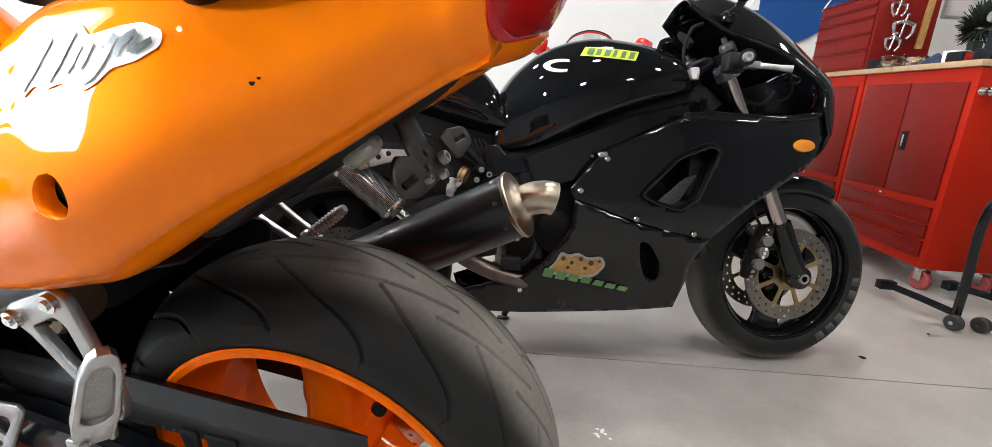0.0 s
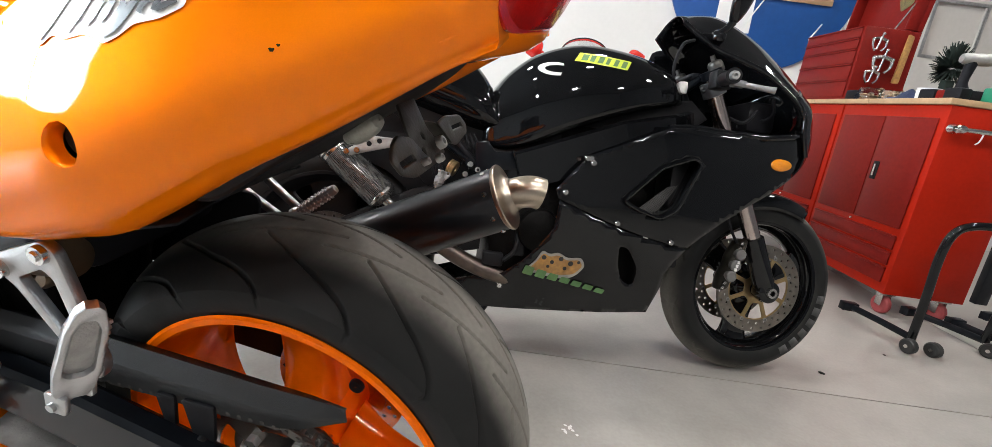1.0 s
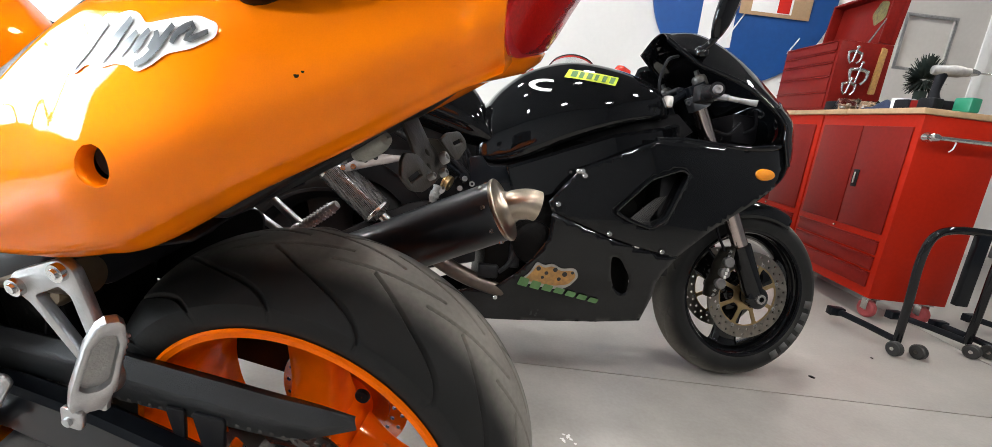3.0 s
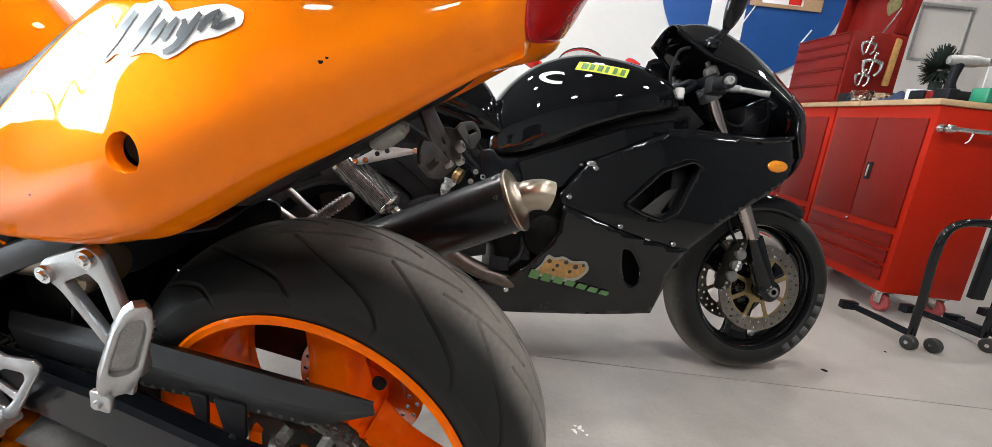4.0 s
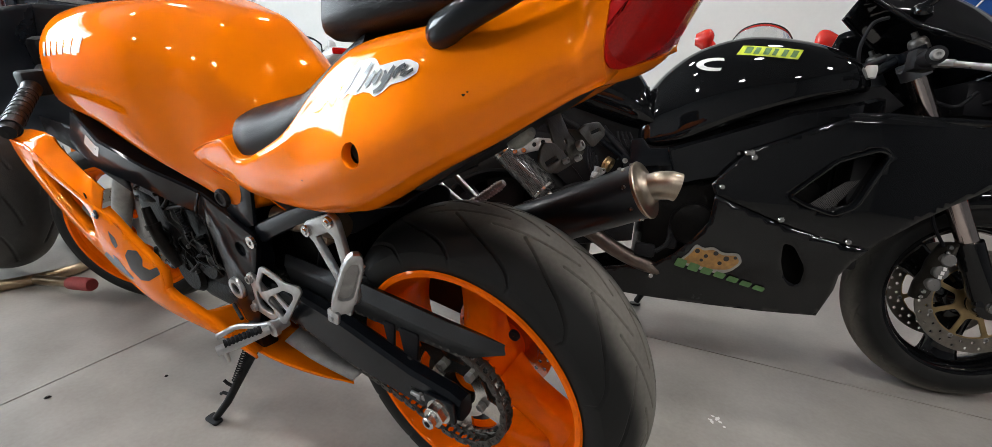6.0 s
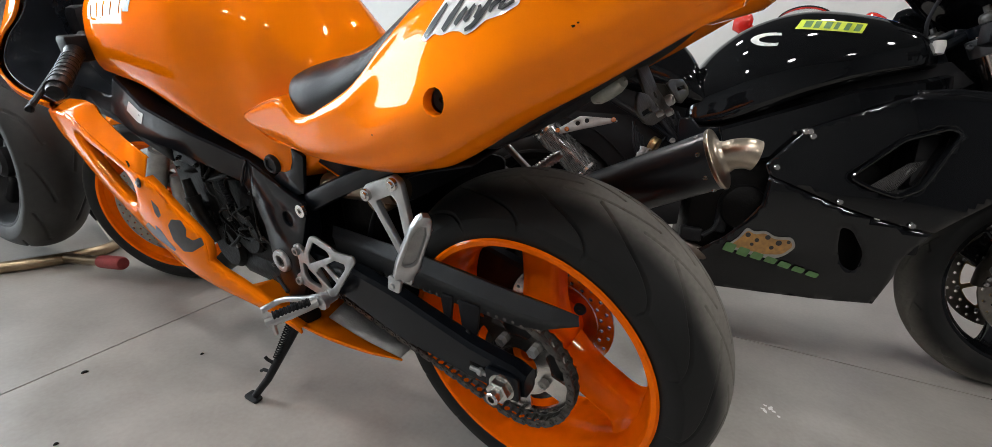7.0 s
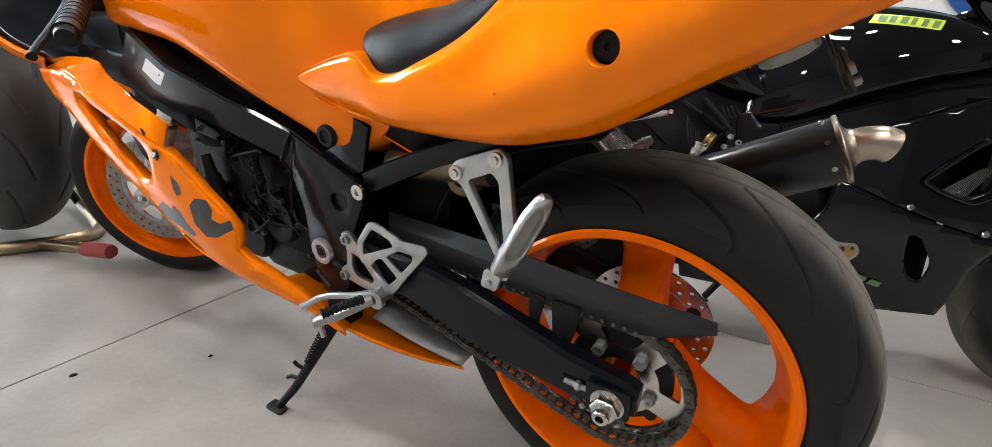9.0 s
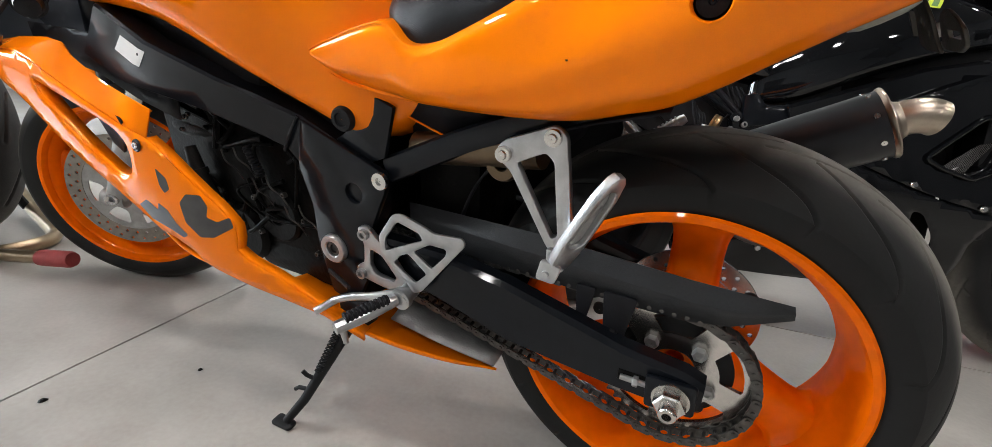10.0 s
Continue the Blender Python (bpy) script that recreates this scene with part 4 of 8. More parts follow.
        def out(z):
            return bow + 0.50 * (z - 0.920) + 2.5 * max(0, z - 0.92) ** 2
        zm = (zb + zt) / 2
        rows.append([V(bow - 0.004 - 0.02 * (1 - (y / 0.1535) ** 4), y, zb), V(bow - 0.004 - 0.02 * (1 - (y / 0.1535) ** 4), y, zt), V(out(zt) - 0.006, y, zt), V(out(zt), y, zt - 0.003), V(out(zm + 0.02), y, zm + 0.02), V(out(zm), y, zm), V(out(zm - 0.02), y, zm - 0.02), V(out(zb), y, zb + 0.003), V(out(zb) - 0.006, y, zb)])
    rows = [[V(p.x, p.y * (1 - 0.10 * max(0, (p.z - 0.90) / 0.057)), p.z) for p in r] for r in rows]
    loft(bm, rows, 40)
    part("tail_light", bm, RED_LENS, B, "red tail light lens", 50)

    # orange lip that carries the lens
    bm = bmesh.new()
    ys = [0.15 * q for q in np.linspace(-1, 1, 21)]
    bows = [0.261 + 0.036 * (1 - (y / 0.156) ** 2) ** 0.6 for y in ys]
    net(bm, [[V(0.225, y, 0.853 + 0.02 * (y / 0.15) ** 4) for y in ys], [V(w - 0.036, y, 0.864 + 0.012 * (y / 0.15) ** 4) for y, w in zip(ys, bows)], [V(w - 0.027, y, 0.872 + 0.008 * (y / 0.15) ** 4) for y, w in zip(ys, bows)],
             [V(w - 0.024, y, 0.878 + 0.006 * (y / 0.15) ** 4) for y, w in zip(ys, bows)], [V(w - 0.030, y, 0.883 + 0.006 * (y / 0.15) ** 4) for y, w in zip(ys, bows)]])
    part("tail_lip", bm, ORANGE, B, "", 60, 0.003, 0)

    # black plastic under the tail
    bm = bmesh.new()
    low = ((-0.06, 0.700), (-0.02, 0.700), (0.06, 0.752), (0.14, 0.806), (0.19, 0.848))
    skin(bm, [[(x, y, z + dz) for x, z in low] for y, dz in ((-0.098, 0.014), (-0.094, 0.002), (-0.085, -0.003), (0, -0.003), (0.085, -0.003), (0.094, 0.002), (0.098, 0.014))], 40, 24)
    part("undertray", bm, MATT_BLACK, B, "black plastic undertray", 60, 0.003)

    # seats
    bm = bmesh.new()
    def pad(x, z, w, h, drop):
        pts = [(-0.6, -h), (-0.98, -h * 0.7 - drop * 0.6), (-1.0, -h * 0.35 - drop * 0.4), (-0.90, -drop * 0.25), (-0.6, 0.0), (0, 0.004)]
        pts += [(-y, q) for y, q in pts[:-1]][::-1]
        return [V(x, y * w, z + q) for y, q in pts]
    def saddle(x, zt, zs, w):
        h = zt - zs
        left = [(-0.70, zs - 0.006), (-0.97, zs - 0.001), (-1.0, zs + 0.16 * h), (-0.985, zs + 0.42 * h), (-0.90, zs + 0.74 * h), (-0.68, zt - 0.05 * h), (-0.35, zt)]
        return [V(x, y * w, z) for y, z in left + [(0, zt + 0.002)] + [(-y, z) for y, z in left][::-1]]
    loft(bm, [saddle(-0.430, 0.770, 0.752, 0.080), saddle(-0.412, 0.782, 0.750, 0.132), saddle(-0.385, 0.792, 0.733, 0.156), saddle(-0.358, 0.799, 0.712, 0.165), saddle(-0.330, 0.805, 0.716, 0.166),
              saddle(-0.280, 0.814, 0.738, 0.160), saddle(-0.210, 0.838, 0.777, 0.154), saddle(-0.155, 0.868, 0.826, 0.148), saddle(-0.105, 0.902, 0.868, 0.136), saddle(-0.070, 0.925, 0.890, 0.125)], 44, 48)
    part("rider_seat", bm, SEAT, B, "black vinyl rider seat", 60)
    bm = bmesh.new()
    loft(bm, [pad(-0.150, 0.940, 0.105, 0.045, 0.01), pad(-0.135, 0.972, 0.128, 0.075, 0.01), pad(-0.07, 0.992, 0.138, 0.09, 0.012), pad(0.05, 1.005, 0.132, 0.085, 0.012),
              pad(0.14, 1.010, 0.115, 0.07, 0.012), pad(0.19, 1.0, 0.09, 0.05, 0.01), pad(0.205, 0.985, 0.06, 0.03, 0.005)], 34, 40)
    part("passenger_seat", bm, SEAT, B, "black vinyl passenger seat", 60)
    bm = bmesh.new()
    tube(bm, [(0.082, -0.138, 0.908), (0.086, -0.158, 0.916), (0.118, -0.167, 0.931), (0.17, -0.163, 0.955), (0.225, -0.152, 0.984), (0.275, -0.138, 1.008)], [0.015, 0.018, 0.0165, 0.0165, 0.0165, 0.014], 16, 40)
    part("grab_handle", bm, FRAME_BLACK, B, "black rubber grab handle")

    # tank
    def tank(x, zt, zb, w, top):
        h = zt - zb
        left = [(-0.5 * w, zb), (-0.92 * w, zb + 0.06 * h), (-w, zb + 0.28 * h), (-0.985 * w, zb + 0.52 * h), (-0.90 * w, zb + 0.76 * h), (-top * w, zt - 0.04 * h), (-0.3 * w, zt)]
        return [V(x, y, z) for y, z in left + [(0, zt + 0.004)] + [(-y, z) for y, z in left][::-1]]
    bm = bmesh.new()
    loft(bm, [tank(-1.135, 0.845, 0.775, 0.085, 0.7), tank(-1.115, 0.905, 0.765, 0.145, 0.7), tank(-1.05, 0.948, 0.748, 0.185, 0.68), tank(-0.94, 0.966, 0.742, 0.204, 0.66), tank(-0.80, 0.972, 0.722, 0.208, 0.64),
              tank(-0.66, 0.968, 0.660, 0.193, 0.62), tank(-0.56, 0.952, 0.606, 0.163, 0.56), tank(-0.48, 0.930, 0.575, 0.150, 0.52), tank(-0.425, 0.890, 0.590, 0.132, 0.50), tank(-0.385, 0.845, 0.625, 0.120, 0.50), tank(-0.36, 0.80, 0.66, 0.10, 0.6)], 70, 64)
    t = part("fuel_tank", bm, ORANGE, B, "glossy orange fuel tank", 60)
    bm = bmesh.new()
    lathe(bm, [(0.0005, 0.002), (0.010, 0.002), (0.011, 0.005), (0.016, 0.005), (0.018, 0.002), (0.019, -0.004)], (-0.494, -0.152, 0.615), (0.08, -1, -0.05), 28)
    part("tank_plug", bm, MATT_BLACK, t, "black rubber plug")
    bm = bmesh.new()
    lathe(bm, [(0.0005, 0.010), (0.03, 0.010), (0.036, 0.006), (0.038, 0)], (-0.95, 0, 0.968), (0, 0, 1), 28)
    part("filler_cap", bm, MATT_BLACK, t)

    # airbox under the tank
    bm = bmesh.new()
    box(bm, (-1.02, -0.150, 0.60), (-0.66, 0.150, 0.80), 0.03)
    box(bm, (-0.70, -0.115, 0.56), (-0.48, 0.115, 0.72), 0.03)
    part("airbox", bm, PLASTIC_BLACK, B)

    # engine mass and pipes that show between the panels; their near-black colour includes the shade there
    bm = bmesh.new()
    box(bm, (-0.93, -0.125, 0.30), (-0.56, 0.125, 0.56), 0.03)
    eng = part("engine", bm, GRIME_SHADE, B, "oily engine with shade darkened into its colour")
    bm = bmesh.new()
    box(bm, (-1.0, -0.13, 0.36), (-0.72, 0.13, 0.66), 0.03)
    part("cylinder_block", bm, GRIME_SHADE, eng)
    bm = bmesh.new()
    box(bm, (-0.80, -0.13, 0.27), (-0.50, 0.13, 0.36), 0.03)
    part("sump", bm, GRIME_SHADE, eng)
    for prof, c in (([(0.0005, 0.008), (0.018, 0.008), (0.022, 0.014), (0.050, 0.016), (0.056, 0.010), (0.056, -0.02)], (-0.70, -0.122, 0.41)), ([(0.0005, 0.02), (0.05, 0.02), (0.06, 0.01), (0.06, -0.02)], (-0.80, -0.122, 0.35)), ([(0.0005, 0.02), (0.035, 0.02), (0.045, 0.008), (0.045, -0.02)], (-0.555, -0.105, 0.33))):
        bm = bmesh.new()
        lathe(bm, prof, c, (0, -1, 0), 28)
        part("engine_cover", bm, GRIME_SHADE, eng)
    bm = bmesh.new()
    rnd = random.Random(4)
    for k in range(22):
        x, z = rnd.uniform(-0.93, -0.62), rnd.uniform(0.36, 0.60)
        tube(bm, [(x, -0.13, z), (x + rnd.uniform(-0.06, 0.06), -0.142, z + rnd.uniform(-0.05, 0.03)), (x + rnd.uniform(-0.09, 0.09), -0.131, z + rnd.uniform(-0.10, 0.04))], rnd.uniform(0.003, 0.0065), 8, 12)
    part_each("hose", bm, GRIME_SHADE, eng)
    bm = bmesh.new()
    for x, z in ((-0.62, 0.42), (-0.66, 0.46), (-0.74, 0.44), (-0.74, 0.37), (-0.84, 0.40), (-0.60, 0.36), (-0.85, 0.55), (-0.80, 0.585), (-0.77, 0.58)):
        bolt(bm, (x, -0.140 if x > -0.76 and z < 0.48 else -0.130, z), (0, -1, 0), 0.0050, 0.008)
    part_each("engine_bolt", bm, CHAIN, eng)
    bm = bmesh.new()
    tube(bm, [(-0.885, -0.150, 0.515), (-0.872, -0.153, 0.468), (-0.858, -0.150, 0.420), (-0.835, -0.140, 0.36)], [0.010, 0.014, 0.016, 0.016], 14, 14)
    lathe(bm, [(0.012, -0.006), (0.0175, -0.006), (0.0175, 0.006), (0.012, 0.006)], (-0.872, -0.153, 0.468), (0.25, 0, -1), 18)
    part("water_pipe", bm, PIPE_GREY, eng, "dull grey water pipe")
    # water pump casting and its fittings behind the fairing's notch
    bm = bmesh.new()
    loft(bm, [[V(x + r * 1.7 * math.cos(q), -0.150 - 0.6 * r * math.sin(q) * (1 if math.sin(q) > 0 else 0), z + 0.55 * r * math.cos(q + 1.2)) for q in (2 * math.pi * j / 12 for j in range(12))] for x, z, r in ((-0.905, 0.560, 0.006), (-0.890, 0.556, 0.014), (-0.860, 0.551, 0.018), (-0.835, 0.547, 0.013), (-0.815, 0.545, 0.004))], 16)
    pump = part("thermostat_housing", bm, PIPE_GREY, eng, "dull cast thermostat housing")
    bm = bmesh.new()
    for x, z, r in ((-0.872, 0.588, 0.0042), (-0.848, 0.576, 0.0048), (-0.838, 0.582, 0.0035), (-0.865, 0.552, 0.0040)):
        bolt(bm, (x, -0.163, z), (0.2, -1, 0.3), r, 0.006)
    part_each("fitting", bm, STEEL, pump)
    # ribbed oil line and thin wires deep in the frame
    bm = bmesh.new()
    lathe(bm, [(0.0065 + 0.002 * (k % 2), 0.0028 * k) for k in range(22)], (-0.735, -0.142, 0.535), (0.55, -0.1, -0.8), 14)
    part("ribbed_hose", bm, PLASTIC_BLACK, eng)
    bm = bmesh.new()
    for k in range(6):
        x, z = -0.80 + 0.035 * k, 0.52 - 0.02 * k + 0.03 * (k % 2)
        tube(bm, [(x, -0.146, z), (x + 0.012, -0.150, z - 0.018), (x + 0.030, -0.147, z - 0.030), (x + 0.036, -0.140, z - 0.052)], 0.0015, 6, 12)
    part_each("wire", bm, CHAIN, eng)

    # side fairing, left and right
    for s in (-1, 1):
        top = [(-1.290, 0.680), (-1.200, 0.691), (-1.100, 0.695), (-1.052, 0.690), (-1.036, 0.670), (-0.985, 0.649), (-0.935, 0.631), (-0.880, 0.619), (-0.811, 0.607), (-0.814, 0.580),
               (-0.782, 0.546), (-0.746, 0.517), (-0.712, 0.489), (-0.686, 0.468), (-0.662, 0.441), (-0.660, 0.418), (-0.664, 0.400), (-0.645, 0.384), (-0.600, 0.362), (-0.560, 0.339), (-0.525, 0.315), (-0.460, 0.276)]
        under = [(-0.460, 0.262), (-0.525, 0.300), (-0.600, 0.322), (-0.657, 0.336), (-0.720, 0.353), (-0.780, 0.374), (-0.830, 0.400), (-0.880, 0.434), (-0.930, 0.460), (-0.990, 0.488), (-1.040, 0.512), (-1.087, 0.540), (-1.150, 0.580), (-1.195, 0.600), (-1.250, 0.612), (-1.290, 0.640)]
        mouth = [(-1.102, 0.636), (-1.003, 0.612), (-0.925, 0.590), (-0.875, 0.572), (-0.853, 0.553), (-0.847, 0.530), (-0.850, 0.508), (-0.868, 0.494), (-0.904, 0.494), (-0.965, 0.527), (-1.030, 0.570), (-1.078, 0.608)]
        slit = [(-0.836, 0.402), (-0.797, 0.398), (-0.760, 0.382), (-0.742, 0.358), (-0.776, 0.361), (-0.812, 0.374)]
        mouth, slit = rounded(mouth, 0.014, 4), rounded(slit, 0.008, 3)

        def side_y(x, z):
            w = ease(x, (-1.29, -1.2, -1.05, -0.985, -0.85, -0.75, -0.66, -0.56, -0.46), (0.244, 0.255, 0.265, 0.267, 0.267, 0.260, 0.245, 0.222, 0.198))
            c = ease(x, (-1.29, -1.0, -0.8, -0.6, -0.46), (0.655, 0.55, 0.46, 0.34, 0.28))
            return s * (w - 1.3 * (z - c) ** 2)
        crease = [(-1.290, 0.662), (-1.200, 0.674), (-1.143, 0.673), (-1.092, 0.661), (-1.048, 0.647), (-0.995, 0.628), (-0.920, 0.601), (-0.846, 0.575), (-0.813, 0.565)]
        bm = bmesh.new()
        panel(bm, crease + top[10:] + under, [mouth, slit], side_y, 0.014)
        fair = part("side_fairing", bm, ORANGE, B, "orange side fairing with grey graphics", 40, 0.005, 0)
        bm = bmesh.new()
        low_row = [V(x, side_y(x, z), z) for x, z in crease]
        high_row = [V(x, s * y, z) for (x, z), y in zip(top[:9], (0.215, 0.217, 0.218, 0.219, 0.220, 0.223, 0.226, 0.230, 0.236))]
        net(bm, [low_row, [a.lerp(b, 0.06) for a, b in zip(low_row, high_row)], [a.lerp(b, 0.94) for a, b in zip(low_row, high_row)], high_row, [p + V(-0.002, -s * 0.003, -0.004) for p in high_row]])
        part("fairing_top_facet", bm, ORANGE, fair, "flat orange upper facet", 30, 0.003, 0)
        bm = bmesh.new()
        end = [high_row[-1], high_row[-1].lerp(low_row[-1], 0.7) + V(-0.004, 0, 0), low_row[-1]]
        net(bm, [end, [p + V(-0.012, -s * 0.004, 0) for p in end]])
        part("fairing_return", bm, ORANGE, fair, "", 60, 0.003, 0)
        for loop, deep in ((crease[-1:] + top[10:], 0.016), (mouth + mouth[:1], 0.022), (slit + slit[:1], 0.014)):
            edge = [V(x, side_y(x, z), z) for x, z in loop]
            bm = bmesh.new()
            net(bm, [edge, [p + V(0, -s * deep * 0.4, 0) for p in edge], [p + V(0, -s * deep, 0) for p in edge]])
            part("fairing_return", bm, ORANGE, fair, "", 60, 0.003, 0)
        bm = bmesh.new()
        panel(bm, [(-1.135, 0.650), (-1.00, 0.625), (-0.86, 0.588), (-0.868, 0.550), (-0.905, 0.525), (-0.96, 0.530), (-1.03, 0.570), (-1.09, 0.608)], [], lambda x, z: s * (0.222 + 0.25 * (x + 1.0)), 0.03)
        part("inner_shroud", bm, PLASTIC_BLACK, fair, "black inner shroud", 60, 0.003, 0)
        bm = bmesh.new()
        panel(bm, [(-1.25, 0.715), (-1.05, 0.705), (-0.95, 0.672), (-0.83, 0.625), (-0.84, 0.575), (-0.95, 0.600), (-1.05, 0.635), (-1.25, 0.665)], [], lambda x, z: s * 0.178, 0.03)
        part("inner_panel", bm, PLASTIC_BLACK, fair, "black inner panel", 60, 0.003, 0)
        bm = bmesh.new()
        skin(bm, [[(-0.66, s * 0.215, 0.328), (-0.56, s * 0.200, 0.294), (-0.44, s * 0.178, 0.256), (-0.33, s * 0.145, 0.232), (-0.255, s * 0.12, 0.222)],
                  [(-0.66, s * 0.17, 0.300), (-0.56, s * 0.17, 0.268), (-0.44, s * 0.155, 0.236), (-0.34, s * 0.128, 0.216), (-0.275, s * 0.10, 0.211)],
                  [(-0.66, 0, 0.26), (-0.55, 0, 0.225), (-0.42, 0, 0.20), (-0.34, 0, 0.195), (-0.28, 0, 0.205)]], 40, 9)
        part("belly_pan", bm, ORANGE, B, "", 60, 0.004, 1)
        if s < 0:
            bm = bmesh.new()
            skin(bm, [[(-0.46, y, 0.272 - 0.25 * abs(y) + 0.02), (-0.36, y, 0.246), (-0.262, y * 0.9, 0.226)] for y in (-0.13, -0.06, 0, 0.06, 0.13)], 12, 9)
            part("belly_tray", bm, ALU_DULL, B, "bare grey inside of the belly pan", 60, 0.003)
            for blob in ([(-0.866, 0.446), (-0.836, 0.462), (-0.812, 0.448), (-0.806, 0.462), (-0.788, 0.452), (-0.776, 0.430), (-0.757, 0.412), (-0.770, 0.404), (-0.800, 0.414), (-0.846, 0.424)],
                         [(-0.756, 0.470), (-0.742, 0.486), (-0.716, 0.487), (-0.704, 0.470), (-0.708, 0.452), (-0.690, 0.446), (-0.668, 0.456), (-0.662, 0.440), (-0.700, 0.418), (-0.728, 0.414), (-0.752, 0.436)],
                         [(-0.796, 0.522), (-0.776, 0.507), (-0.772, 0.490), (-0.784, 0.482), (-0.792, 0.494)]):
                bm = bmesh.new()
                panel(bm, rounded(blob, 0.003, 2), [], lambda x, z: side_y(x, z) - 0.0032, 0.010)
                part("graphic", bm, GREY_GRAPHIC, fair, "faded grey graphic", 60)
            bm = bmesh.new()
            lathe(bm, [(0.0005, 0.0012), (0.0075, 0.0012), (0.0095, 0.0022), (0.0105, 0.0)], (-0.829, side_y(-0.829, 0.553) - 0.003, 0.553), (0, -1, 0.2), 24)
            washer = part("fairing_washer", bm, MATT_BLACK, fair)
            bm = bmesh.new()
            bolt(bm, (-0.829, side_y(-0.829, 0.553) - 0.004, 0.553), (0, -1, 0.2), 0.0055, 0.004)
            part("fairing_bolt", bm, STEEL, washer)
    return B


ORANGE_BIKE = orange_bike()


def left_hanger(B):
    """Silver bracket under the tail with its foot peg folded up."""
    bm = bmesh.new()
    outer = rounded([(-0.250, 0.603), (-0.240, 0.622), (-0.172, 0.650), (-0.158, 0.640), (-0.152, 0.600), (-0.140, 0.500), (-0.152, 0.478), (-0.172, 0.492), (-0.228, 0.588)], 0.010)
    hole = rounded([(-0.218, 0.598), (-0.182, 0.616), (-0.171, 0.606), (-0.160, 0.512), (-0.168, 0.508)], 0.005)
    plate(bm, outer, [hole], -0.156, 0.012, 0.002)
    h = part("footrest_hanger", bm, ALU, B, "silver cast footrest hanger")
    bm = bmesh.new()
    for x, z in ((-0.235, 0.607), (-0.173, 0.636)):
        lathe(bm, [(0.0005, 0.009), (0.005, 0.009), (0.006, 0.006), (0.010, 0.006), (0.0105, 0.0)], (x, -0.156, z), (0, -1, 0), 18)
    part_each("hanger_bolt", bm, STEEL, h)
    bm = bmesh.new()
    a, b = V(-0.150, -0.184, 0.498), V(-0.096, -0.179, 0.612)
    d = (b - a).normalized()
    face = V(0.88, -0.47, 0.0)
    face = (face - d * face.dot(d)).normalized()
    wide = d.cross(face)

    def local(u, q, w):
        return a + d * u + face * q + wide * w
    edge_ = [(-0.006, -0.012), (0.006, -0.017), (0.034, -0.0195), (0.100, -0.017), (0.124, -0.011), (0.131, -0.005), (0.131, 0.005), (0.124, 0.011), (0.100, 0.017), (0.034, 0.0195), (0.006, 0.017), (-0.006, 0.012)]
    plate(bm, edge_, [rounded([(0.036, -0.0125), (0.096, -0.0105), (0.112, -0.005), (0.112, 0.005), (0.096, 0.0105), (0.036, 0.0125), (0.028, 0.006), (0.028, -0.006)], 0.004)], 0.0, 0.012, 0.002, local)
    peg = part("foot_peg", bm, ALU, h, "silver folding foot peg")
    bm = bmesh.new()
    plate(bm, [(0.024, -0.015), (0.104, -0.012), (0.116, 0.0), (0.104, 0.012), (0.024, 0.015)], [], 0.001, 0.004, 0.0, local)
    part("peg_pad", bm, ALU_DULL, peg, "duller grey pocket of the peg")
    bm = bmesh.new()
    for k in range(9):
        box(bm, (-0.0022, -0.0022, -0.0022), (0.0022, 0.0022, 0.0022), 0.0008, Matrix.Translation(local(0.034 + 0.0085 * k, 0.006, 0.0185 - 0.0002 * k)))
    part_each("peg_tooth", bm, ALU, peg)
    bm = bmesh.new()
    m = a - d * 0.006
    for k in (-1, 1):
        plate(bm, rounded([(m.x - 0.016, m.z - 0.018), (m.x + 0.008, m.z - 0.020), (m.x + 0.016, m.z + 0.004), (m.x - 0.010, m.z + 0.010)], 0.005), [], m.y + k * 0.014 - 0.003, 0.006, 0.0015)
    tube(bm, [m + V(-0.003, -0.021, -0.008), m + V(-0.003, 0.021, -0.008)], 0.005, 12)
    box(bm, m + V(-0.014, 0.010, -0.016), m + V(0.008, 0.020, 0.010), 0.003)
    part("clevis", bm, ALU, h)


def right_hanger(B):
    """The far hanger: two slim bars that meet at a ribbed peg."""
    bm = bmesh.new()
    for a, b in ((V(-0.262, 0.198, 0.584), V(-0.160, 0.198, 0.522)), (V(-0.218, 0.198, 0.620), V(-0.118, 0.198, 0.538))):
        d = (b - a).normalized()
        up = V(0, 1, 0).cross(d).normalized()
        loft(bm, [[a.lerp(b, f) + up * (w * c) + V(0, 0.006 * e, 0) for c, e in ((-1, -0.6), (-0.7, -1), (0.7, -1), (1, -0.6), (1, 0.6), (0.7, 1), (-0.7, 1), (-1, 0.6))] for f, w in ((0, 0.0075), (0.5, 0.006), (1, 0.0075))], 8)
    h = part("footrest_hanger", bm, ALU, B, "silver cast footrest hanger")
    a, b = V(-0.134, 0.190, 0.546), V(-0.065, 0.206, 0.600)
    d = (b - a).normalized()
    bm = bmesh.new()
    lathe(bm, [(0.0005, -0.008), (0.012, -0.006), (0.012, 0.004), (0.0088, 0.008), (0.0088, 0.080), (0.0070, 0.086), (0.0005, 0.087)], a, d, 20)
    peg = part("foot_peg", bm, ALU, h, "ribbed silver foot peg")
    u, w = frame_of(d)
    bm = bmesh.new()
    for k in range(9):
        for q in range(8):
            n = u * math.cos(q * 0.785) + w * math.sin(q * 0.785)
            lathe(bm, [(0.0026, 0), (0.0018, 0.0028), (0.0003, 0.0028)], a + d * (0.012 + 0.0075 * k) + n * 0.0084, n, 5)
    part("peg_studs", bm, ALU, peg, "grip studs on the peg")


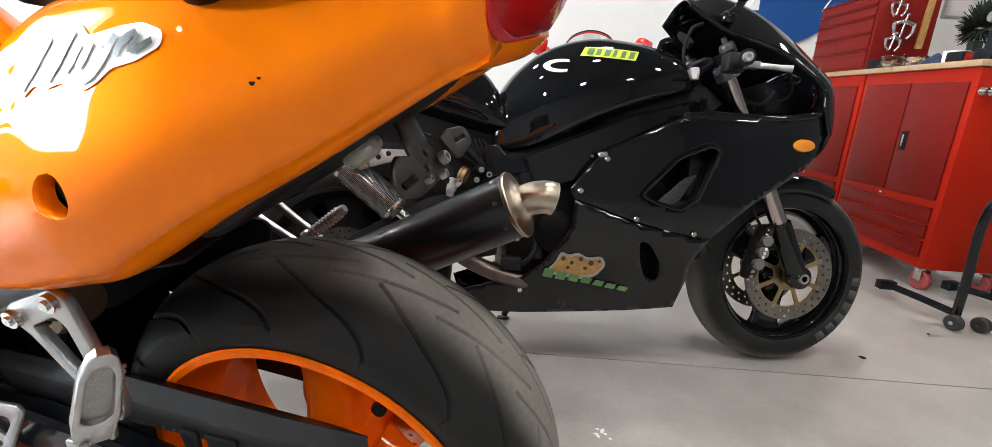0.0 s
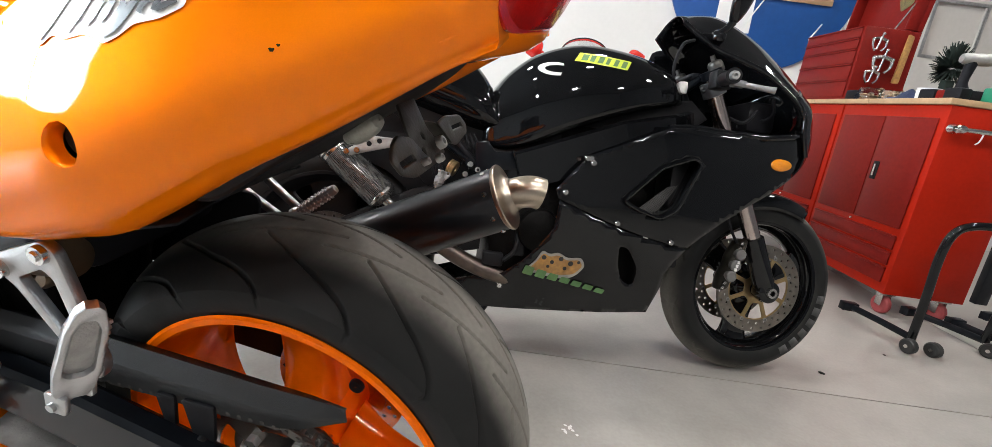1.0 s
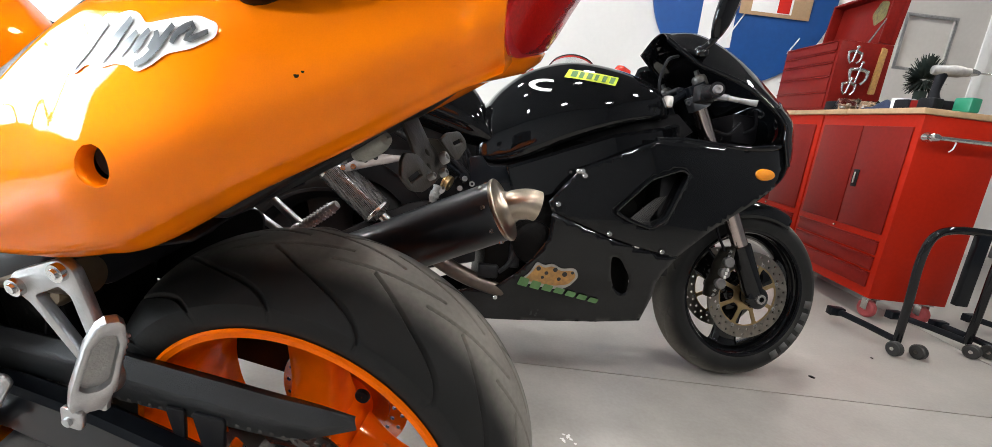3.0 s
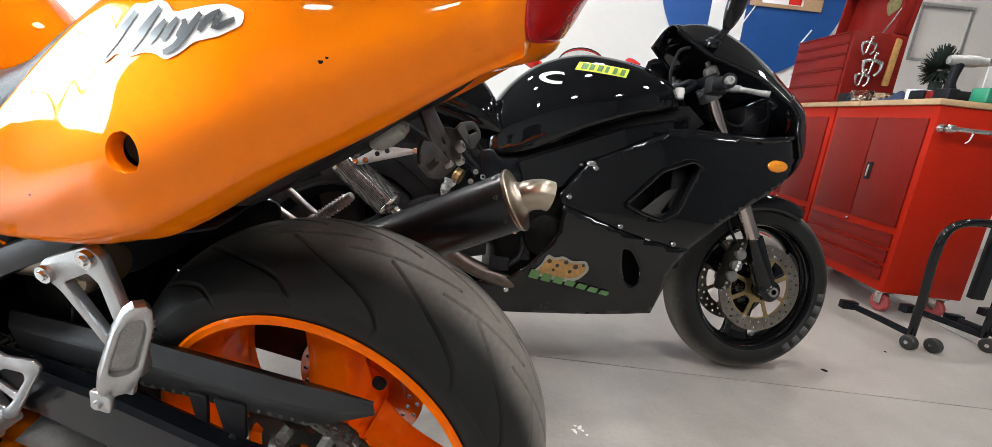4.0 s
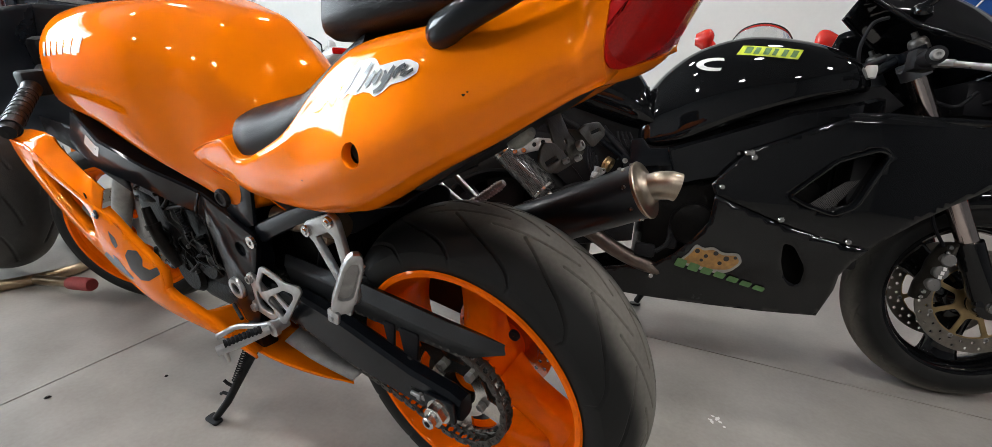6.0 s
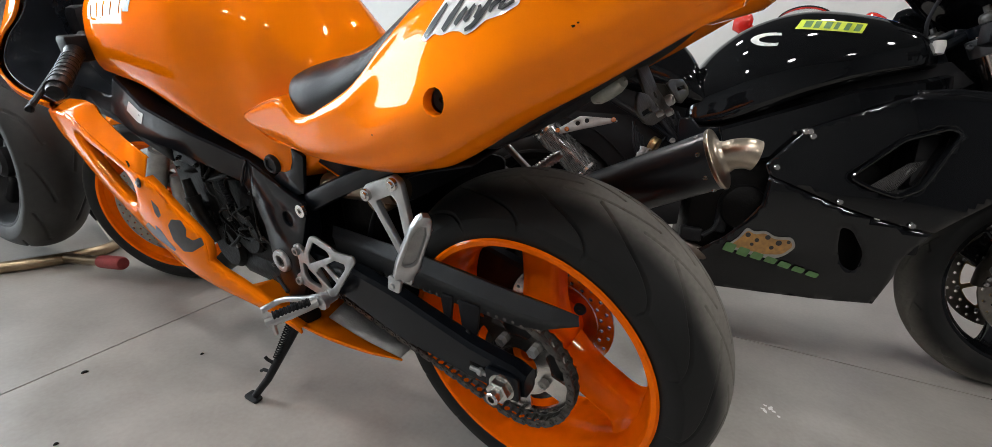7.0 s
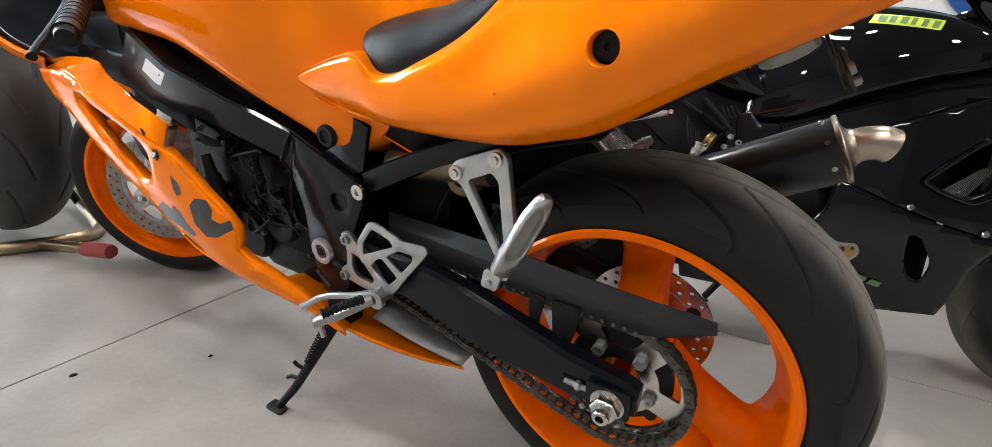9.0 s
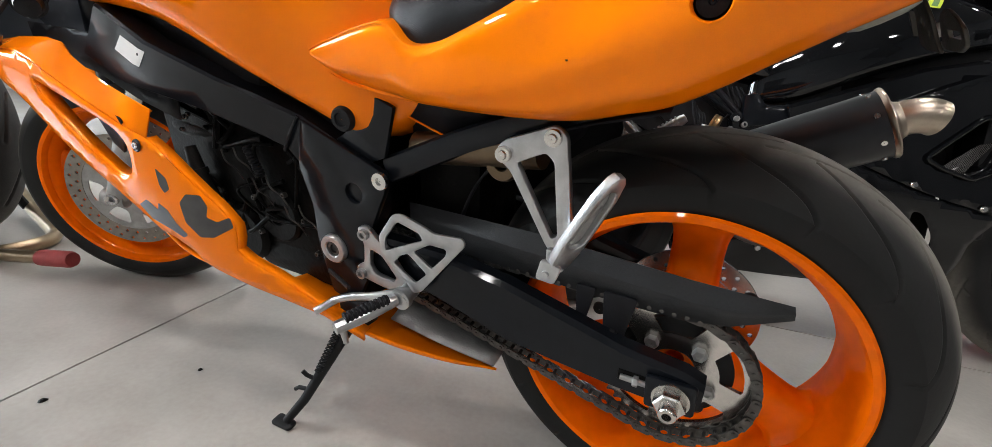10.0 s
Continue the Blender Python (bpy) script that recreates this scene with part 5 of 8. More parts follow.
def plate_bracket(B):
    """Steel bracket that hangs under the tail, with a slotted ear on each side."""
    def hang(off):
        return lambda x, y, z: V(0.158 + 0.6 * (0.755 - z) + off + y, x, z)
    bm = bmesh.new()
    plate(bm, rounded([(-0.008, 0.802), (0.034, 0.802), (0.030, 0.768), (0.040, 0.753), (0.046, 0.740), (0.023, 0.736), (-0.020, 0.737), (-0.017, 0.748), (-0.021, 0.769)], 0.004), [disc2d(-0.004, 0.752, 0.004, 12), disc2d(0.010, 0.764, 0.004, 12)], 0, 0.004, 0.001, hang(0))
    br = part("plate_bracket", bm, BRACKET, B, "dull grey steel bracket under the tail")
    bm = bmesh.new()
    plate(bm, rounded([(-0.051, 0.778), (-0.027, 0.771), (-0.010, 0.744), (-0.018, 0.740), (-0.057, 0.741), (-0.078, 0.748), (-0.084, 0.762), (-0.068, 0.773)], 0.005), [rounded([(-0.073, 0.759), (-0.072, 0.753), (-0.039, 0.753), (-0.040, 0.759)], 0.002)], 0, 0.004, 0.001, hang(0.006))
    part("ear", bm, BRACKET, br)
    bm = bmesh.new()
    plate(bm, rounded([(0.039, 0.773), (0.071, 0.775), (0.115, 0.769), (0.122, 0.757), (0.111, 0.749), (0.062, 0.745), (0.052, 0.748)], 0.005), [rounded([(0.071, 0.764), (0.071, 0.759), (0.106, 0.757), (0.107, 0.762)], 0.002)], 0, 0.004, 0.001, hang(0.012))
    plate(bm, [(0.039, 0.773), (0.042, 0.773), (0.055, 0.748), (0.052, 0.748)], [], 0, 0.014, 0, hang(-0.002))
    part("ear", bm, BRACKET, br)
    bm = bmesh.new()
    for y, z, r in ((0.026, 0.754, 0.0075), (0.004, 0.743, 0.005), (-0.030, 0.748, 0.004)):
        bolt(bm, hang(0.010)(y, 0, z), (1, 0, 0.6), r, 0.008)
    part_each("bracket_bolt", bm, ALU_DULL, br)
    # clear lamp lens beside it
    bm = bmesh.new()
    lathe(bm, [(0.001, 0.0), (0.007, 0.002), (0.0105, 0.012), (0.0115, 0.030), (0.0105, 0.050), (0.007, 0.062), (0.001, 0.065)], (0.084, -0.017, 0.757), (0.052, -0.030, 0.034), 20)
    part("lamp_lens", bm, LENS, B, "small pale lamp lens under the tail")


def orange_details(B):
    left_hanger(B)
    plate_bracket(B)
    right_hanger(B)
    # rider's rearset with heel guard
    bm = bmesh.new()
    plate(bm, rounded([(-0.490, 0.445), (-0.470, 0.452), (-0.455, 0.437), (-0.430, 0.418), (-0.398, 0.372), (-0.402, 0.350), (-0.440, 0.344), (-0.498, 0.354), (-0.500, 0.372), (-0.482, 0.382), (-0.478, 0.418)], 0.008),
          [rounded([(-0.466, 0.412), (-0.444, 0.405), (-0.418, 0.372), (-0.424, 0.362), (-0.460, 0.366), (-0.470, 0.380)], 0.006)], -0.156, 0.010, 0.002)
    rs = part("rearset_plate", bm, ALU, B, "silver rearset plate")
    bm = bmesh.new()
    for x, z in ((-0.474, 0.437), (-0.487, 0.362)):
        lathe(bm, [(0.0005, 0.002), (0.005, 0.002), (0.005, 0.007), (0.009, 0.007), (0.0095, 0)], (x, -0.156, z), (0, -1, 0), 18)
    part_each("rearset_bolt", bm, ALU_DULL, rs)
    bm = bmesh.new()
    plate(bm, rounded([(-0.436, 0.412), (-0.437, 0.448), (-0.408, 0.490), (-0.392, 0.494), (-0.350, 0.482), (-0.338, 0.476), (-0.290, 0.480), (-0.285, 0.470), (-0.365, 0.368), (-0.380, 0.362), (-0.400, 0.392)], 0.007),
          [rounded([(-0.426, 0.425), (-0.425, 0.446), (-0.400, 0.480), (-0.362, 0.470), (-0.356, 0.460)], 0.005),
           rounded([(-0.412, 0.408), (-0.398, 0.424), (-0.384, 0.431), (-0.352, 0.404), (-0.374, 0.382)], 0.005),
           rounded([(-0.374, 0.437), (-0.345, 0.456), (-0.316, 0.456), (-0.318, 0.445), (-0.343, 0.416)], 0.005)], -0.166, 0.005, 0.0012)
    part("heel_guard", bm, ALU, rs, "silver heel guard")
    bm = bmesh.new()
    tube(bm, [(-0.392, -0.150, 0.358), (-0.392, -0.185, 0.356)], 0.014, 16)
    lathe(bm, [(0.008, 0), (0.018, 0.002), (0.018, 0.012), (0.008, 0.014)], (-0.392, -0.172, 0.357), (0, -1, 0), 20)
    tube(bm, [(-0.398, -0.185, 0.356), (-0.418, -0.235, 0.352), (-0.436, -0.275, 0.350)], [0.010, 0.0115, 0.010], 10)
    tube(bm, [(-0.436, -0.262, 0.349), (-0.432, -0.262, 0.316)], [0.006, 0.004], 10)
    part("rider_peg", bm, ALU, rs, "folding rider foot peg")
    bm = bmesh.new()
    a, b = V(-0.402, -0.198, 0.363), V(-0.430, -0.262, 0.3595)
    prof = [(0.0005, 0)]
    for k in range(10):
        y = (b - a).length * k / 10
        prof += [(0.0078, y), (0.0078, y + 0.002), (0.0092, y + 0.003), (0.0092, y + 0.006)]
    lathe(bm, prof + [(0.0005, (b - a).length)], a, b - a, 16)
    part("peg_rubber", bm, PLASTIC_BLACK, rs, "ribbed black peg rubber")
    bm = bmesh.new()
    tube(bm, [(-0.400, -0.178, 0.362), (-0.430, -0.190, 0.355), (-0.470, -0.200, 0.347), (-0.490, -0.205, 0.340), (-0.510, -0.208, 0.330)], [0.009, 0.007, 0.0065, 0.006, 0.006], 12, 20)
    tube(bm, [(-0.506, -0.205, 0.331), (-0.522, -0.235, 0.322)], 0.0065, 12)
    part("gear_lever", bm, ALU, rs, "silver gear lever")
    bm = bmesh.new()
    tube(bm, [(-0.488, -0.190, 0.352), (-0.545, -0.172, 0.358)], 0.004, 8)
    part("gear_rod", bm, MATT_BLACK, rs)
    # side stand with spring
    bm = bmesh.new()
    tube(bm, [(-0.515, -0.150, 0.270), (-0.545, -0.185, 0.200), (-0.590, -0.236, 0.100), (-0.618, -0.262, 0.056)], [0.012, 0.0105, 0.009, 0.008], 14)
    plate(bm, rounded([(-0.645, -0.013), (-0.600, -0.011), (-0.600, 0.011), (-0.645, 0.013)], 0.008), [], 0, 0.007, 0.002, lambda x, y, z: V(x, -0.265 + z, 0.048 + y))
    box(bm, (-0.545, -0.165, 0.245), (-0.490, -0.125, 0.300), 0.006)
    tube(bm, [(-0.572, -0.219, 0.142), (-0.588, -0.224, 0.150), (-0.594, -0.226, 0.158)], 0.004, 8)
    tube(bm, [(-0.582, -0.228, 0.120), (-0.602, -0.234, 0.122), (-0.610, -0.236, 0.116)], 0.004, 8)
    st = part("side_stand", bm, MATT_BLACK, B, "black side stand")
    bm = bmesh.new()
    pts = []
    a, b = V(-0.528, -0.176, 0.262), V(-0.566, -0.216, 0.160)
    u, w = frame_of(b - a)
    for k in range(130):
        q = 2 * math.pi * k / 8
        pts.append(a.lerp(b, k / 129) + 0.006 * (u * math.cos(q) + w * math.sin(q)))
    tube(bm, pts, 0.0016, 5)
    part("stand_spring", bm, MATT_BLACK, st)
    # silencer on the right
    a, b = V(-0.20, 0.225, 0.400), V(0.214, 0.245, 0.618)
    d = (b - a).normalized()
    bm = bmesh.new()
    lathe(bm, [(0.030, -0.03), (0.044, -0.005), (0.052, 0.0), (0.052, (b - a).length - 0.004), (0.051, (b - a).length), (0.001, (b - a).length)], a, d, 48)
    can = part("silencer", bm, material("satin_black_silencer", (0.014, 0.015, 0.018), 0.33, 0.4, 0.1, 0.3, 40, 5), B, "satin black round silencer")
    bm = bmesh.new()
    lathe(bm, [(0.0525, -0.006), (0.0548, -0.003), (0.0553, 0.0005), (0.0540, 0.0022), (0.0490, 0.0028), (0.0400, 0.0040), (0.0335, 0.0065), (0.0290, 0.0105), (0.0268, 0.0160)], b, d, 48)
    bend = curve([b + d * 0.014, b + d * 0.024, b + V(0.034, 0.002, 0.0145), b + V(0.045, 0.004, 0.0150), b + V(0.056, 0.007, 0.0120)], 16)
    tube(bm, bend, [0.0258] * 16, 36, 0, False)
    tube(bm, bend[8:][::-1], [0.0242] * 8, 36, 0, False)
    part("exhaust_tip", bm, TITANIUM, can, "brushed titanium end cap and angled outlet")
    bm = bmesh.new()
    u, w = frame_of(d)
    for k in range(8):
        q = 2 * math.pi * (k + 0.3) / 8
        n = u * math.cos(q) + w * math.sin(q)
        lathe(bm, [(0.0005, 0.003), (0.004, 0.003), (0.0045, 0)], b - d * 0.018 + n * 0.0515, n, 10)
    part_each("rivet", bm, STEEL, can)
    bm = bmesh.new()
    tube(bm, [(-0.20, 0.225, 0.40), (-0.34, 0.19, 0.33), (-0.48, 0.13, 0.22), (-0.60, 0.06, 0.19)], 0.026, 20, 24)
    part("link_pipe", bm, TITANIUM, can)

    # front end, turned to the left
    turn = pose(0, 0, 0, 0, 0, 28)
    hub = V(FRONT_X - 0.01, 0.0, 0.292)

    def steer(p):
        return hub + turn @ (Vector(p))
    fw = cast_wheel("front_wheel", RIM_ORANGE, B, "orange three-spoke front wheel", 0.226, 0.052, 3, radians(40), 0.05, (0.07, 0.05, 0.075), (0.06, 0.04, 0.045))
    fw.location = hub
    fw.rotation_euler = (0, 0, radians(28))
    grf = [([(0, 0.012), (10, 0.024), (18, 0.04), (24, 0.05)], 0.003, 0.004)]
    ft = new("tyre", tyre_mesh("front_tyre", 0.295, 0.214, 0.062, grf, 360, 40, 36))
    ft.parent = fw
    tagged(ft, "black front tyre")
    for y in (-0.068, 0.063):
        bm = bmesh.new()
        drilled_disc(bm, 0.112, 0.153, y, 0.005, 30, 2, 0.0045)
        dsc = part("brake_disc", bm, DISC_STEEL, fw, "drilled steel brake disc")
        bm = bmesh.new()
        holes = []
        for k in range(6):
            q = 2 * math.pi * k / 6
            holes.append(rounded([(0.098 * math.cos(q + o), 0.098 * math.sin(q + o)) for o in (-0.33, 0, 0.33)] + [(0.060 * math.cos(q + o), 0.060 * math.sin(q + o)) for o in (0.25, -0.25)], 0.008, 2))
        plate(bm, disc2d(0, 0, 0.112, 60), holes + [disc2d(0, 0, 0.03, 20)], y + 0.001, 0.003)
        part("disc_carrier", bm, ALU_DULL, dsc)
    for s in (-1, 1):
        bm = bmesh.new()
        top = V(0.27, s * 0.10, 0.56)
        tube(bm, [steer((0.0, s * 0.10, 0.0)), steer((0.10, s * 0.10, 0.21))], [0.027, 0.030], 20)
        tube(bm, [steer((0.02, s * 0.10, -0.01)), steer((-0.035, s * 0.10, 0.0))], 0.022, 16)
        leg = part("fork_leg", bm, ALU_DULL, B, "grey fork leg")
        bm = bmesh.new()
        tube(bm, [steer((0.10, s * 0.10, 0.21)), steer(top)], 0.021, 20)
        part("stanchion", bm, STEEL, leg)
        bm = bmesh.new()
        lathe(bm, [(0.006, 0.0), (0.012, 0.004), (0.016, 0.002), (0.016, -0.01)], steer((0.0, s * 0.128, 0.0)), turn @ V(0, s, 0), 20)
        part("axle_cap", bm, STEEL, leg)
        bm = bmesh.new()
        rings = []
        for f, w in ((0, 0.018), (0.25, 0.026), (0.5, 0.022), (0.75, 0.026), (1, 0.018)):
            c = V(0.12 - 0.02 * f, s * 0.085, 0.13 - 0.13 * f)
            rings.append([steer(c + V(w * math.cos(q), 0.03 * math.sin(q), 0)) for q in (2 * math.pi * j / 12 for j in range(12))])
        loft(bm, rings, 14)
        part("brake_caliper", bm, ALU_DULL, leg, "grey brake caliper")
    bm = bmesh.new()
    rails = []
    for y, r in ((-0.070, 0.285), (-0.05, 0.312), (0, 0.325), (0.05, 0.312), (0.070, 0.285)):
        rails.append([steer((-r * math.cos(q) * 1.0, y, r * math.sin(q))) for q in np.linspace(radians(75), radians(150), 9)])
    skin(bm, rails, 20, 9)
    part("front_mudguard", bm, ORANGE, B, "", 60, 0.003)

    # clip-on bar, lever and switchgear on the left; the same on the right
    for s in (-1, 1):
        bm = bmesh.new()
        tube(bm, [(-1.175, s * 0.105, 0.60), (-1.13, s * 0.105, 0.83)], 0.025, 18)
        lathe(bm, [(0.026, -0.02), (0.036, -0.02), (0.036, 0.02), (0.026, 0.02)], (-1.145, s * 0.105, 0.80), (0.19, 0, 0.98), 24)
        bar = part("clip_on", bm, FRAME_BLACK, B, "black clip-on handlebar")
        e0, e1 = V(-1.145, s * 0.16, 0.832), V(-0.835, s * 0.327, 0.757)
        bm = bmesh.new()
        tube(bm, [e0, e0.lerp(e1, 0.35)], 0.012, 14)
        box(bm, e0.lerp(e1, 0.28) - V(0.028, 0.025, 0.028), e0.lerp(e1, 0.28) + V(0.028, 0.025, 0.028), 0.008)
        part("switchgear", bm, PLASTIC_BLACK, bar)
        bm = bmesh.new()
        tube(bm, [e0.lerp(e1, 0.38), e0.lerp(e1, 0.42), e0.lerp(e1, 0.95), e1], [0.019, 0.0165, 0.0165, 0.019], 18)
        lathe(bm, [(0.0005, 0.02), (0.013, 0.018), (0.016, 0.0), (0.013, -0.005)], e1, e1 - e0, 16)
        for k in range(7):
            lathe(bm, [(0.0160, -0.004), (0.0178, -0.003), (0.0178, 0.003), (0.0160, 0.004)], e0.lerp(e1, 0.50 + 0.065 * k), e1 - e0, 18)
        part("grip", bm, SEAT, bar, "black rubber grip")
        bm = bmesh.new()
        tube(bm, [e0.lerp(e1, 0.30) + V(-0.05, s * -0.01, 0.01), e0.lerp(e1, 0.6) + V(-0.075, s * 0.0, -0.01), (-0.880, s * 0.361, 0.731), (-0.868, s * 0.366, 0.727)], [0.009, 0.007, 0.0055, 0.008], 10, 16)
        part("clutch_lever", bm, MATT_BLACK, bar, "black lever with a ball end")
    bm = bmesh.new()
    box(bm, (-1.20, -0.13, 0.825), (-1.08, 0.13, 0.855), 0.012)
    part("top_yoke", bm, FRAME_BLACK, B)
    # upper cowl with dark inside, screen
    for s in (-1, 1):
        inner = [[(-1.16, s * 0.268, 0.695), (-1.28, s * 0.285, 0.725), (-1.375, s * 0.28, 0.770), (-1.36, s * 0.255, 0.83), (-1.30, s * 0.225, 0.88), (-1.27, s * 0.20, 0.94)],
                 [(-1.24, s * 0.245, 0.672), (-1.40, s * 0.255, 0.70), (-1.50, s * 0.24, 0.76), (-1.50, s * 0.215, 0.83), (-1.45, s * 0.195, 0.90), (-1.40, s * 0.175, 0.96)],
                 [(-1.40, s * 0.16, 0.64), (-1.56, s * 0.14, 0.68), (-1.66, s * 0.11, 0.74), (-1.66, s * 0.10, 0.82), (-1.60, s * 0.10, 0.90), (-1.55, s * 0.10, 0.97)],
                 [(-1.46, 0, 0.63), (-1.63, 0, 0.67), (-1.73, 0, 0.74), (-1.72, 0, 0.82), (-1.66, 0, 0.90), (-1.60, 0, 0.98)]]
        bm = bmesh.new()
        skin(bm, inner, 28, 20)
        cowl = part("upper_cowl", bm, ORANGE, B, "orange upper cowl", 60, 0.006, 1)
        bm = bmesh.new()
        skin(bm, [[Vector(p) + V(0.012, -s * 0.010, 0.004) for p in r] for r in inner], 28, 20)
        part("cowl_lining", bm, LINING, cowl, "glossy black cowl lining, bluish sheen in its colour", 60, 0.002)
    bm = bmesh.new()
    box(bm, (-1.36, -0.12, 0.80), (-1.28, 0.12, 0.90), 0.02)
    part("instrument_panel", bm, PLASTIC_BLACK, B)

    # stickers: plain slanted bars in place of lettering, each with its white edge
    strokes = [
        ([(-0.0599, 0.8460), (-0.0452, 0.8639), (-0.0326, 0.8800)], 0.0042),
        ([(-0.0317, 0.8536), (-0.0194, 0.8701), (-0.0089, 0.8848)], 0.0042),
        ([(-0.0142, 0.8594), (-0.0070, 0.8685), (-0.0007, 0.8764)], 0.0036),
        ([(-0.0010, 0.8630), (0.0047, 0.8710), (0.0103, 0.8788)], 0.0034),
        ([(0.0134, 0.8658), (0.0179, 0.8736), (0.0164, 0.8784)], 0.0032),
        ([(0.0308, 0.8834), (0.0225, 0.8715), (0.0125, 0.8600), (0.0020, 0.8545)], 0.0032),
        ([(0.0322, 0.8714), (0.0359, 0.8790), (0.0480, 0.8846), (0.0441, 0.8747), (0.0602, 0.8815)], 0.0030),
    ]
    border = [(-0.067, 0.843), (-0.052, 0.866), (-0.037, 0.886), (-0.026, 0.886), (-0.014, 0.890), (-0.004, 0.889), (0.004, 0.882), (0.016, 0.885), (0.034, 0.889), (0.050, 0.891), (0.066, 0.887), (0.066, 0.878),
              (0.048, 0.869), (0.028, 0.864), (0.016, 0.855), (0.003, 0.849), (-0.005, 0.853), (-0.018, 0.853), (-0.034, 0.848), (-0.046, 0.850), (-0.058, 0.841)]
    bm = bmesh.new()
    panel(bm, rounded(border, 0.004, 3), [], lambda x, z: TAIL_Y(x, z) - 0.0010, 0.004)
    part("sticker_border", bm, STICKER_WHITE, B, "white sticker edge")
    for i, (pts, w) in enumerate(strokes):
        line = curve([V(x, z, 0) for x, z in pts], 12)
        left, right = [], []
        for k, p in enumerate(line):
            d = (line[min(k + 1, len(line) - 1)] - line[max(k - 1, 0)]).normalized()
            n = V(-d.y, d.x, 0) * w * (1 - 0.7 * abs(k / (len(line) - 1) - 0.4))
            left.append((p.x + n.x, p.y + n.y)), right.append((p.x - n.x, p.y - n.y))
        bm = bmesh.new()
        panel(bm, left + right[::-1], [], lambda x, z: TAIL_Y(x, z) - 0.0020 - 0.00006 * i, 0.003)
        part("sticker_bar", bm, STICKER_BLACK, B)
    # small chips in the paint
    for x, z, r in ((0.124, 0.858, 0.0018), (0.128, 0.861, 0.0012), (-0.151, 0.725, 0.0014)):
        bm = bmesh.new()
        panel(bm, [(x + r * (1 + 0.4 * math.sin(3 * q)) * math.cos(q), z + r * (1 + 0.4 * math.cos(2 * q)) * math.sin(q)) for q in np.linspace(0, 5.6, 9)], [], lambda x_, z_: TAIL_Y(x_, z_) - 0.0006, 0.01)
        part("paint_chip", bm, GRIME_SHADE, B)
    for k in range(6):
        x = -0.965 + 0.036 * k
        z = 0.884 + 0.012 * k / 5
        bm = bmesh.new()
        panel(bm, [(x, z - 0.014), (x + 0.020, z - 0.014), (x + 0.027, z + 0.014), (x + 0.007, z + 0.014)], [], lambda x_, z_: TANK_Y(x_, z_) - 0.0012, 0.008)
        part("tank_lettering_bar", bm, STICKER_BLACK, B)


def surface_y(name):
    """The left surface's y over (x, z) of a part of the orange motorcycle, by casting a ray at its mesh."""
    me = next(o for o in ORANGE_BIKE.children if o.name == name).data
    tree = BVHTree.FromPolygons([v.co.copy() for v in me.vertices], [p.vertices[:] for p in me.polygons])

    def at(x, z):
        hit = tree.ray_cast(V(x, -1, z), V(0, 1, 0))[0]
        return hit.y if hit else -0.15
    return at


TAIL_Y, TANK_Y = surface_y("tail_fairing"), surface_y("fuel_tank")
orange_details(ORANGE_BIKE)


# ---- the black motorcycle ----
# its own axes: x ahead, y to its left, z up, from under the front axle
BLACK_AT = pose(1.0, 1.18, 0.0, 0, 0, 18) @ pose(0, 0, 0, -9, 0, 0)


def flank(x, z):
    """Half width of the black fairing."""
    w = ease(x, (-1.10, -0.85, -0.50, -0.22, -0.10, 0.0, 0.08), (0.165, 0.200, 0.215, 0.215, 0.195, 0.13, 0.06))
    return w * ease(z, (0.18, 0.36, 0.60, 0.80, 1.10), (0.60, 0.86, 1.0, 1.0, 0.6))


